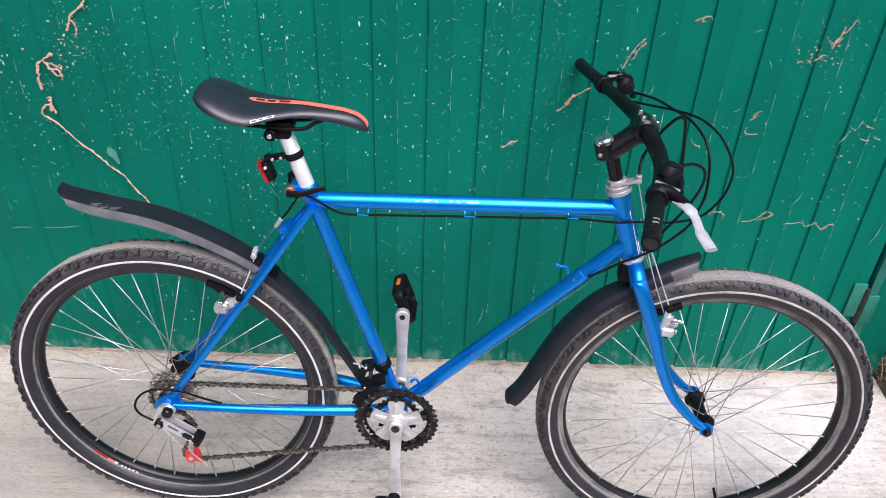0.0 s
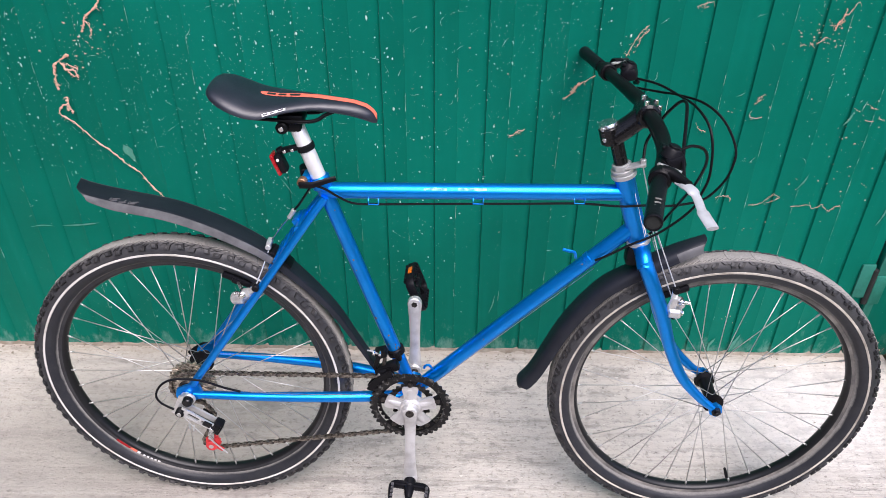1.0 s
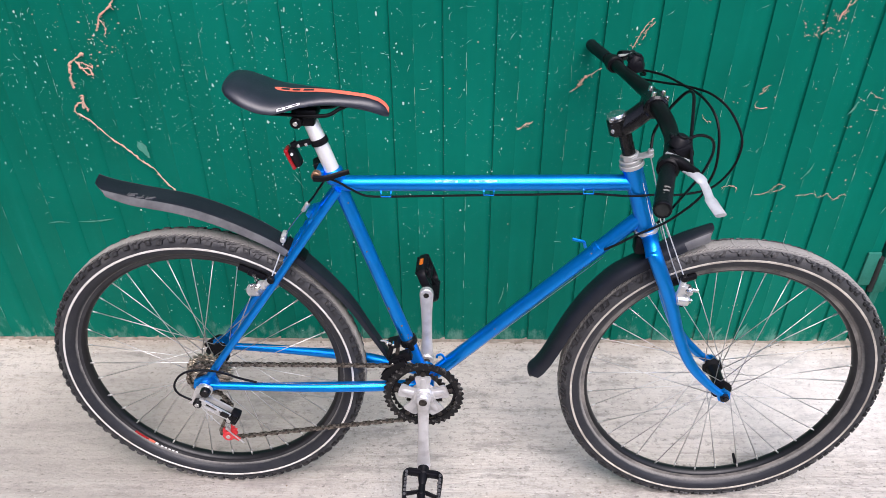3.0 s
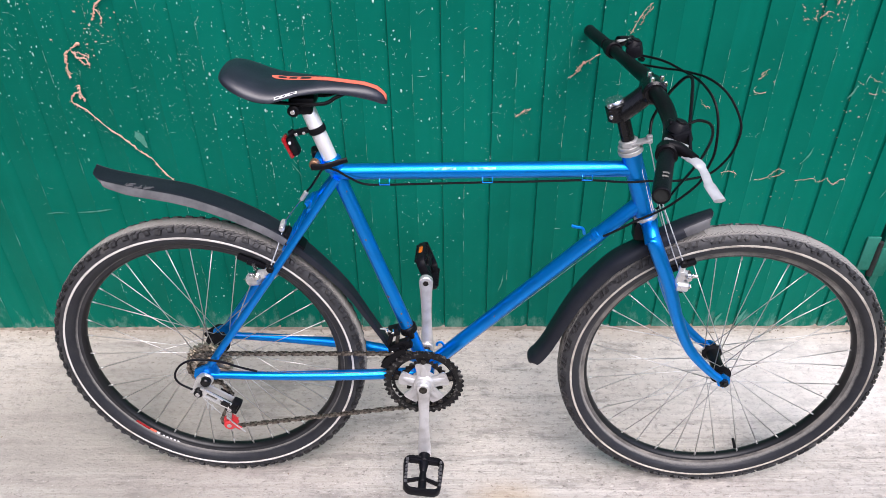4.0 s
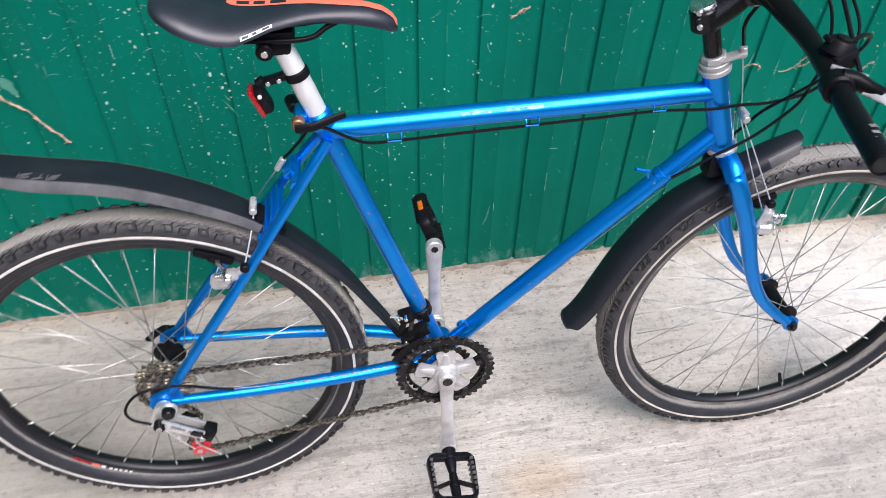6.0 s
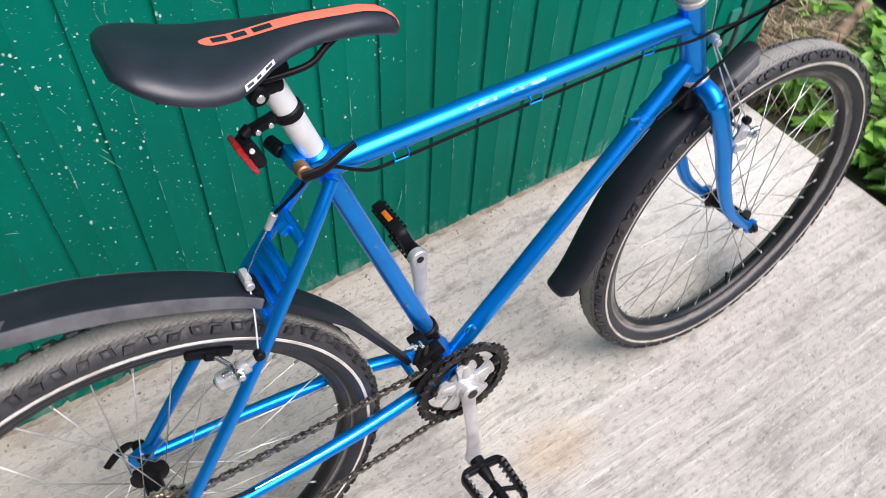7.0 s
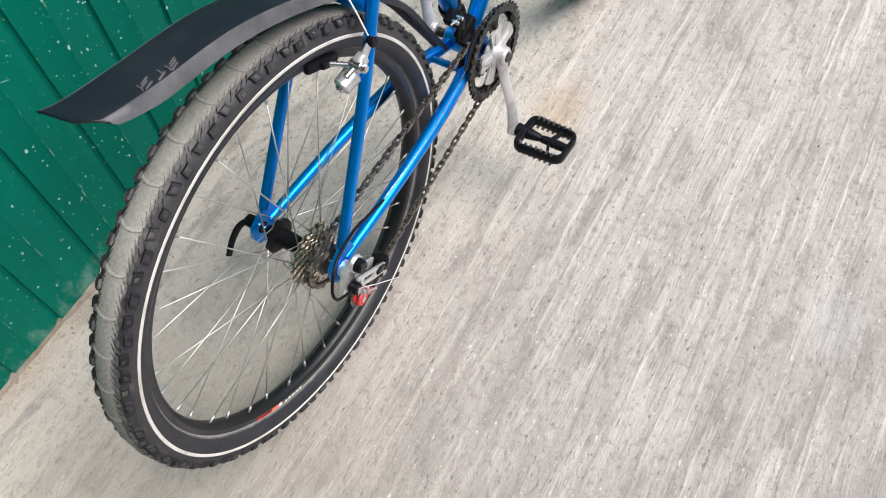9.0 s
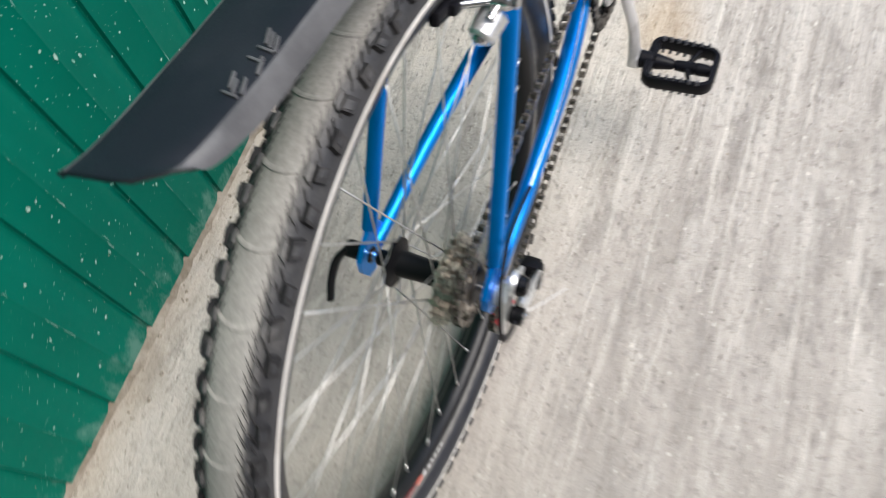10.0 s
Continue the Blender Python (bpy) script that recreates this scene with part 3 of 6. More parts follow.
# plain unseen walls added behind and beside the camera to cut light and reflections
M_BLOCKER = surface("blocker_wall_render", (0.13, 0.12, 0.105), (0.18, 0.165, 0.15), 0.9, 0, 90, 1.5, 0.4, 0.65, 0.4)
for nm, size, at in (("blocker_wall_south", (15.0, 0.2, 2.9), (1.5, -5.6, 1.45)), ("blocker_wall_west", (0.2, 7.0, 3.0), (-2.25, -1.95, 1.5))):
    bm = BM()
    block(bm, size, pose(*at), 0.01)
    tagged(part(nm, bm, M_BLOCKER), "plain unseen wall, added to cut light and reflections", "wall", kind="structure")

# the shed behind the sheet: side wall, back wall and roof close it
for nm, size, at in (("wall_east", (0.03, 3.0, 2.3), (1.175, WALL_Y + 1.54, 1.152)), ("wall_back", (5.4, 0.03, 2.3), (-1.5, WALL_Y + 3.06, 1.152)), ("wall_west", (0.03, 3.0, 2.3), (-4.18, WALL_Y + 1.54, 1.152)), ("shed_roof", (5.5, 3.2, 0.04), (-1.5, WALL_Y + 1.55, 2.33))):
    bm = BM()
    block(bm, size, pose(*at), 0.004)
    tagged(part(nm, bm, M_SHEET), "green painted sheet side of the shed", "wall", kind="structure")


def wall_flecks():
    """Small irregular chips of pale paint and dust stuck on the sheet."""
    rng = random.Random(7)
    bm = BM()
    for i in range(19000):
        x = rng.uniform(-1.9, 1.04)
        z = 0.02 + 1.28 * rng.random() ** 0.75
        # thick on the left and in drifts, sparse to the right
        d = 0.52 + (0.14 if x < -0.1 and z > 0.5 else 0.0) + 0.9 * noise.noise((x * 3.2, z * 3.2, 9)) - 0.34 * max(-0.3, x) - 0.45 * max(0.0, x - 0.1) - (1.3 if z < 0.55 else 0.3) * max(0.0, -0.6 - x) - 0.35 * max(0.0, 0.35 - z) - (0.30 if x > -0.25 and z < 0.62 else 0.0)
        if rng.random() > d:
            continue
        s = 0.0004 + (0.0023 if x < 0.1 else 0.0018) * rng.random() ** 5
        a, k = rng.uniform(0, 6.28), rng.choice((1, 1, 1.3, 2.0))
        vs = []
        for q in range(5):
            t = a + q * 1.2566
            r = s * rng.uniform(0.5, 1.25)
            vs.append(bm.verts.new((x + r * math.cos(t), WALL_Y - 0.0032, z + r * k * math.sin(t))))
        bm.faces.new(vs)
    for i in range(620):
        x = rng.uniform(-1.6, 0.98) if i % 3 == 0 else rng.uniform(-1.1, 0.45)
        z = rng.uniform(0.05, 1.15) if i % 4 == 0 else rng.uniform(0.6, 1.2)
        ln, a, w = 0.004 + 0.020 * rng.random() ** 2.5, rng.gauss(0.9, 1.1), rng.uniform(0.0002, 0.00045)
        c, s = math.cos(a), math.sin(a)
        bend = rng.gauss(0, 0.13) * ln
        top = [(x + ln * (t - 0.5) * c - bend * math.sin(3.14 * t) * s, z + ln * (t - 0.5) * s + bend * math.sin(3.14 * t) * c) for t in (0, 0.33, 0.66, 1)]
        ws = (0.2 * w, w, w * rng.uniform(0.4, 1), 0.1 * w)
        up = [bm.verts.new((p - e * s, WALL_Y - 0.0032, q + e * c)) for (p, q), e in zip(top, ws)]
        dn = [bm.verts.new((p + e * s, WALL_Y - 0.0032, q - e * c)) for (p, q), e in zip(top, ws)]
        for k in range(3):
            bm.faces.new((up[k], up[k + 1], dn[k + 1], dn[k]))
    # broken pale lines down the raised creases: rubbed paint, and painted-in catching light
    k = math.ceil((-1.7 - RIB0) / PITCH)
    while RIB0 + k * PITCH < 0.95:
        x = RIB0 + (k + 0.5) * PITCH
        z = 0.05
        while z < 1.25:
            ln = rng.uniform(0.003, 0.05)
            if rng.random() < 0.42 + 0.5 * noise.noise((x * 4, z * 2.5, 1)):
                w = rng.uniform(0.00015, 0.00045)
                dx = rng.gauss(0, 0.0006)
                bm.faces.new([bm.verts.new(p) for p in ((x + dx - w, WALL_Y - 0.0036, z), (x + dx + w, WALL_Y - 0.0036, z + 0.15 * ln), (x + dx + 0.6 * w, WALL_Y - 0.0036, z + ln), (x + dx - 0.7 * w, WALL_Y - 0.0036, z + 0.8 * ln))])
            z += ln + rng.uniform(0.002, 0.03)
        k += 1
    return tagged(part("paint_flecks", bm, M_FLAKE, smooth=False), "pale paint flecks and scratches on the green sheet", "paint flecks", kind="stuff")


wall_flecks()


def strip(name, pts, width, mat, y):
    """A thin ragged patch of worn paint along pts of (x, z)."""
    bm = BM()
    rng = random.Random(len(pts) + int(abs(pts[0][0]) * 1000))
    p = glide([(x, y, z) for x, z in pts], 5)
    up, dn = [], []
    for i, q in enumerate(p):
        d = (p[min(i + 1, len(p) - 1)] - p[max(i - 1, 0)]).normalized()
        e = width * (0.35 + 0.65 * rng.random()) * math.sin(math.pi * (i + 0.4) / len(p))
        up.append(bm.verts.new(q + Vector((-d.z, 0, d.x)) * e))
        dn.append(bm.verts.new(q - Vector((-d.z, 0, d.x)) * e))
    for k in range(len(p) - 1):
        bm.faces.new((up[k], up[k + 1], dn[k + 1], dn[k]))
    return part(name, bm, mat, None, smooth=False)


scuff = tagged(strip("paint_scuffs", [(-0.775, 0.63), (-0.765, 0.61), (-0.755, 0.585)], 0.012, M_SCUFF, WALL_Y - 0.0028), "pale rubbed patches in the green paint", "paint scuff")
for pts, wd in (([(0.103, 0.195), (0.099, 0.165), (0.09, 0.136)], 0.0022), ([(0.70, 0.006), (0.698, 0.03), (0.71, 0.055)], 0.007), ([(0.755, 0.006), (0.762, 0.035), (0.775, 0.07)], 0.006), ([(-0.98, 0.40), (-0.93, 0.403), (-0.885, 0.41)], 0.003), ([(-1.06, 0.395), (-1.03, 0.4), (-1.0, 0.398)], 0.002), ([(0.80, 0.53), (0.815, 0.555), (0.82, 0.575)], 0.003), ([(0.62, 0.49), (0.625, 0.51), (0.63, 0.54)], 0.002), ([(1.02, 0.43), (1.03, 0.46), (1.035, 0.5)], 0.003), ([(0.86, 0.70), (0.87, 0.715), (0.875, 0.735)], 0.0035), ([(-0.42, 0.545), (-0.405, 0.52), (-0.395, 0.5)], 0.0016)):
    ob = strip("paint_scuff", pts, wd, M_SCUFF, WALL_Y - 0.0028)
    ob.parent = scuff


def dried_vine(lines, label):
    base = None
    for pts, r in lines:
        bm = BM()
        rng = random.Random(int(abs(pts[0][0]) * 999))
        p = glide([(1.014 * x - 0.001, WALL_Y - 0.004 - 0.0006 * (i % 2), 1.01 * z + 0.002) for i, (x, z) in enumerate(pts)], 7)
        p = [q + Vector((rng.gauss(0, 0.0011), 0, rng.gauss(0, 0.0011))) for q in p]
        # the stem has flaked off in places, so it comes in runs
        run = [p[0]]
        for i, q in enumerate(p[1:], 1):
            run.append(q)
            if i == len(p) - 1 or (len(run) > 5 and rng.random() < 0.10):
                sweep(bm, run, [max(0.0005, r * (0.30 + 0.62 * rng.random() ** 1.6)) for _ in run], 6)
                run = [q]
        # side rootlets that held it to the sheet
        for q in p[::2]:
            if rng.random() < 0.6:
                a, ln = rng.uniform(0, 6.28), rng.uniform(0.003, 0.011)
                e = q + Vector((ln * math.cos(a), 0, ln * math.sin(a)))
                sweep(bm, [q, (q + e) / 2 + Vector((rng.gauss(0, 0.001), 0, rng.gauss(0, 0.001))), e], [r * 0.35, 0.0003], 5)
        ob = part("vine_stem", bm, M_VINE, base)
        if base is None:
            base = ob
            ob.name = "dried_vine"
            tagged(ob, label, "dried vine")


dried_vine([([(-0.859, 0.735), (-0.863, 0.705), (-0.866, 0.72), (-0.877, 0.715), (-0.884, 0.698), (-0.858, 0.677), (-0.824, 0.633), (-0.792, 0.603), (-0.766, 0.573), (-0.742, 0.55), (-0.714, 0.505), (-0.691, 0.473)], 0.0028), ([(-0.859, 0.738), (-0.860, 0.72), (-0.856, 0.7)], 0.0045)], "dried pinkish vine stem stuck on the green sheet")
dried_vine([([(-0.872, 0.755), (-0.872, 0.78), (-0.866, 0.81), (-0.852, 0.823), (-0.83, 0.835)], 0.0042), ([(-0.852, 0.823), (-0.842, 0.804), (-0.825, 0.800), (-0.822, 0.785)], 0.003), ([(-0.85, 0.818), (-0.836, 0.815), (-0.82, 0.806), (-0.815, 0.81)], 0.002), ([(-0.84, 0.806), (-0.832, 0.79), (-0.82, 0.79)], 0.002)], "dried vine root branching on the green sheet")
dried_vine([([(-0.735, 0.955), (-0.75, 0.935), (-0.775, 0.914), (-0.785, 0.888)], 0.0032), ([(-0.775, 0.914), (-0.765, 0.895), (-0.77, 0.88)], 0.002), ([(-0.72, 1.05), (-0.722, 0.99), (-0.735, 0.955)], 0.0026)], "dried vine tip stuck on the green sheet")
dried_vine([([(0.386, 0.914), (0.366, 0.887), (0.353, 0.856), (0.35, 0.848)], 0.0014), ([(0.392, 0.905), (0.376, 0.89), (0.37, 0.87)], 0.0013)], "thin dried vine tendril on the green sheet")
dried_vine([([(0.291, 0.803), (0.259, 0.782), (0.243, 0.759), (0.225, 0.748)], 0.0016), ([(0.256, 0.785), (0.25, 0.772), (0.242, 0.762)], 0.004)], "short dried vine scrap on the green sheet")
dried_vine([([(0.149, 0.673), (0.13, 0.666), (0.115, 0.652)], 0.0018)], "short dried vine scrap on the green sheet")
dried_vine([([(0.798, 0.968), (0.785, 0.944), (0.780, 0.939)], 0.0008), ([(0.780, 0.953), (0.775, 0.929), (0.771, 0.923), (0.766, 0.908)], 0.0016), ([(0.782, 0.927), (0.771, 0.919), (0.760, 0.917)], 0.0010)], "torn dried vine scrap on the green sheet")
dried_vine([([(0.756, 0.892), (0.746, 0.886), (0.739, 0.879)], 0.0012), ([(0.733, 0.875), (0.726, 0.878)], 0.0009), ([(0.713, 0.877), (0.705, 0.873)], 0.0009)], "torn dried vine scrap on the green sheet")
dried_vine([([(0.656, 0.762), (0.647, 0.754), (0.652, 0.748), (0.642, 0.741)], 0.0008)], "thin curled dried vine scrap on the green sheet")
dried_vine([([(0.637, 0.713), (0.648, 0.707), (0.666, 0.709)], 0.0008)], "thin dried vine scrap on the green sheet")
dried_vine([([(0.896, 0.735), (0.909, 0.733)], 0.0010), ([(0.893, 0.705), (0.913, 0.703)], 0.0010), ([(0.923, 0.708), (0.936, 0.705)], 0.0008)], "torn dried vine scrap on the green sheet")
dried_vine([([(0.529, 0.687), (0.536, 0.677), (0.551, 0.673)], 0.0008)], "thin curled dried vine scrap on the green sheet")
dried_vine([([(0.607, 0.501), (0.625, 0.505), (0.637, 0.502), (0.647, 0.496)], 0.0007)], "thin dried vine tendril on the green sheet")
dried_vine([([(0.691, 0.479), (0.709, 0.484), (0.722, 0.491), (0.734, 0.504), (0.744, 0.510), (0.755, 0.504), (0.747, 0.493), (0.733, 0.489)], 0.0007)], "thin looped dried vine tendril on the green sheet")
dried_vine([([(0.790, 0.477), (0.828, 0.482), (0.846, 0.473), (0.861, 0.485), (0.869, 0.477), (0.883, 0.467), (0.893, 0.479), (0.905, 0.480)], 0.0005)], "thin dried vine tendril on the green sheet")
dried_vine([([(0.510, 0.964), (0.496, 0.961), (0.478, 0.954)], 0.0008), ([(0.491, 0.960), (0.493, 0.950)], 0.0005)], "thin dried vine scrap on the green sheet")


def vine_specks():
    """Pink crumbs of torn-off vine roots."""
    rng = random.Random(3)
    bm = BM()
    for cx, cz, sx, sz, n in ((-0.80, 0.87, 0.05, 0.04, 30), (-0.78, 0.83, 0.05, 0.05, 14), (-0.47, 0.565, 0.09, 0.03, 34), (-0.05, 0.80, 0.10, 0.06, 26), (0.30, 0.60, 0.12, 0.05, 22), (0.75, 0.90, 0.06, 0.05, 34), (0.62, 0.73, 0.05, 0.03, 20), (0.87, 0.66, 0.06, 0.03, 16), (0.76, 0.43, 0.10, 0.02, 20), (0.55, 0.60, 0.03, 0.02, 5), (0.10, 0.38, 0.01, 0.02, 3), (0.73, 0.14, 0.02, 0.03, 4), (0.18, 0.70, 0.10, 0.05, 24), (0.36, 0.86, 0.04, 0.05, 16), (-0.85, 0.10, 0.20, 0.08, 12), (0.78, 0.92, 0.06, 0.06, 44), (0.95, 0.72, 0.08, 0.05, 22), (0.69, 0.74, 0.08, 0.06, 24), (0.92, 0.55, 0.12, 0.06, 26), (-0.80, 0.92, 0.10, 0.06, 40)):
        for i in range(n if abs(cx) > 0.7 else n // 3):
            x, z = rng.gauss(cx, sx * 0.6), rng.gauss(cz, sz * 0.6)
            s = rng.uniform(0.0005, 0.0014) + 0.0020 * rng.random() ** 5
            a = rng.uniform(0, 3.1)
            vs = [bm.verts.new((x + s * rng.uniform(0.6, 1.6) * math.cos(a + q * 1.57), WALL_Y - 0.0034, z + s * rng.uniform(0.5, 1.1) * math.sin(a + q * 1.57))) for q in range(4)]
            bm.faces.new(vs)
    tagged(part("vine_scraps", bm, M_VINE, smooth=False), "pink scraps of torn vine on the green sheet", "vine scraps", kind="stuff")


vine_specks()


def rock(bm, c, r, rng):
    vs = bmesh.ops.create_icosphere(bm, subdivisions=1, radius=r)["verts"]
    k = Vector((rng.uniform(0.7, 1.3), rng.uniform(0.7, 1.3), rng.uniform(0.4, 0.8)))
    for v in vs:
        v.co = Vector((v.co.x * k.x, v.co.y * k.y, v.co.z * k.z)) * rng.uniform(0.75, 1.2) + Vector(c)


def foot_dirt():
    """A thin drift of soil, crumbs and grit along the foot of the sheet."""
    rng = random.Random(11)
    bm = BM()
    prev = None
    for i in range(420):
        x = -3.4 + i * 0.0108
        e = 0.008 + 0.010 * noise.noise((x * 4, 0, 5)) + 0.010 * noise.noise((x * 31, 0, 6)) + 0.005 * noise.noise((x * 90, 0, 6))
        h = max(0.0010, 0.002 + 0.005 * noise.noise((x * 17, 3, 5)))
        row = [bm.verts.new((x, WALL_Y + 0.008, h + 0.004)), bm.verts.new((x, WALL_Y - 0.005, h)), bm.verts.new((x, WALL_Y - max(0.007, e), 0.0012))]
        if prev:
            for k in range(2):
                bm.faces.new((prev[k], prev[k + 1], row[k + 1], row[k]))
        prev = row
    for i in range(240):
        x = rng.uniform(-1.8, 1.15)
        rock(bm, (x, WALL_Y - 0.004 - abs(rng.gauss(0, 0.022)), 0.001), rng.uniform(0.0008, 0.0035), rng)
    tagged(part("soil_drift", bm, M_DIRT), "thin drift of brown soil along the wall's foot", "soil", kind="stuff")
    bm = BM()
    for i in range(300):
        x, y = rng.uniform(-1.6, 1.15), rng.uniform(-0.2, 1.6)
        rock(bm, (x, y, 0.0006), 0.0006 + 0.0022 * rng.random() ** 4, rng)
    tagged(part("grit", bm, M_CRUMB), "scattered grit and crumbs on the concrete", "grit", kind="stuff")


foot_dirt()


def leaf(bm, p, d, up, ln, wd, mi=0):
    """A pointed, folded leaf of six faces."""
    d = d.normalized()
    s = d.cross(up).normalized()
    n = s.cross(d)
    mid = [p, p + d * ln * 0.35 - n * ln * 0.03, p + d * ln * 0.7 - n * ln * 0.06, p + d * ln - n * ln * 0.2]
    m = [bm.verts.new(q) for q in mid]
    for sg in (1, -1):
        e = [bm.verts.new(p + d * ln * 0.12 + s * sg * wd * 0.55 + n * wd * 0.16), bm.verts.new(p + d * ln * 0.42 + s * sg * wd * 0.5 + n * wd * 0.14), bm.verts.new(p + d * ln * 0.74 + s * sg * wd * 0.28)]
        bm.faces.new((m[0], m[1], e[1], e[0]))
        bm.faces.new((m[1], m[2], e[2], e[1]))
        bm.faces.new((m[2], m[3], e[2]))


def weeds(name, spots, label, seed, big):
    rng = random.Random(seed)
    bm = BM()
    for x, y, h in spots:
        base = Vector((x, y, -0.06))
        lean = Vector((rng.gauss(0, 0.25), rng.gauss(0, 0.25), 1)).normalized()
        p = glide([base, base + lean * h * 0.5, base + lean * h + Vector((rng.gauss(0, 0.03), rng.gauss(0, 0.03), 0))], 4)
        sweep(bm, p, [0.003, 0.0015], 5)
        n0 = len(bm.faces)
        for k in range(int(9 + h * 40)):
            t = 0.15 + 0.85 * rng.random()
            q = base + lean * h * t
            a = rng.uniform(0, 6.28)
            d = Vector((math.cos(a), math.sin(a), rng.uniform(-0.1, 0.7)))
            ln = rng.uniform(0.55, 1.25) * big
            leaf(bm, q + d * rng.uniform(0.0, 0.03), d, Vector((rng.gauss(0, 0.2), rng.gauss(0, 0.2), 1)), ln, ln * rng.uniform(0.5, 0.75))
    return tagged(part(name, bm, M_LEAF, smooth=True), label, "weeds", kind="stuff")


rng = random.Random(21)
spots = []
while len(spots) < 520:
    x, y = rng.uniform(1.235, 2.9), rng.uniform(-0.9, 2.6)
    if rng.random() < math.exp(-(x - 1.2) * 0.9) and not (x < 1.62 and y > 1.55 and rng.random() < 0.85):
        spots.append((x, y, rng.uniform(0.06, 0.24) * (1 + 0.5 * (x - 1.2))))
weeds("weed_bed", spots, "dense bright green broad-leaved weeds beside the slab", 5, 0.062)


def dry_grass():
    rng = random.Random(31)
    bm = BM()
    for i in range(1700):
        x, y = rng.gauss(1.40, 0.12), rng.gauss(1.86, 0.17)
        if x < 1.215:
            continue
        h = rng.uniform(0.10, 0.36)
        b = Vector((x, y, -0.07))
        d = Vector((rng.gauss(-0.05, 0.35), rng.gauss(-0.35, 0.35), 1)).normalized()
        e = b + d * h * 0.6
        f = e + Vector((d.x * 1.8, d.y * 1.8, 0.1)) * h * 0.5
        s = Vector((rng.gauss(0, 1), rng.gauss(0, 1), 0)).normalized() * rng.uniform(0.0010, 0.0036)
        v = [bm.verts.new(q) for q in (b - s, b + s, e + s * 0.8, e - s * 0.8, f)]
        bm.faces.new((v[0], v[1], v[2], v[3]))
        bm.faces.new((v[3], v[2], v[4]))
    tagged(part("dry_grass", bm, M_STRAW), "straggling dry brown grass at the shed's corner", "dry grass", kind="stuff")


dry_grass()
bm = BM()
sweep(bm, glide([(1.45, 1.58, -0.02), (1.56, 1.60, 0.06), (1.66, 1.62, 0.105), (1.80, 1.65, 0.155)], 5), [0.021, 0.017], 12)
tagged(part("wooden_pole", bm, M_WOOD), "weathered round wooden pole lying slanted in the weeds", "pole")


# == the bicycle ==
bike = new("bicycle")
tagged(bike, "blue steel mountain bicycle leaning by its handlebar against the green wall", "bicycle")
bike.matrix_world = pose(-0.541, 1.1873, 0.3286, -5.06, 0, -1.72)
BASE = 1.0578
BB = (0.453, 0.0, -0.0195)

# -- wheels --


def spoke_mesh(name, flange_y, flange_r, turn):
    bm = BM()
    a = radians(turn)
    p = Vector((flange_r * math.cos(a), flange_y, flange_r * math.sin(a)))
    q = Vector((0.2685, 0.002 if flange_y > 0 else -0.002, 0))
    sweep(bm, [p, q], 0.00092, 6)
    d = (p - q).normalized()
    sweep(bm, [q, q + d * 0.012], 0.0019, 6)
    me = bpy.data.meshes.new(name)
    for f in bm.faces:
        f.smooth = True
    bm.to_mesh(me)
    bm.free()
    me.materials.append(M_SPOKE)
    return me


def tyre_profile():
    """Casing from bead to bead, as (sideways, radius): full round sides, a broad crown."""
    pts = []
    for k in range(21):
        t = radians(-128 + 256 * k / 20)
        x, y = math.sin(t), math.cos(t)
        pts.append((0.0262 * math.copysign(abs(x) ** 0.88, x), 0.3035 + 0.0243 * math.copysign(abs(y) ** 0.86, y)))
    return pts + [(0.010, 0.279), (-0.010, 0.279)]


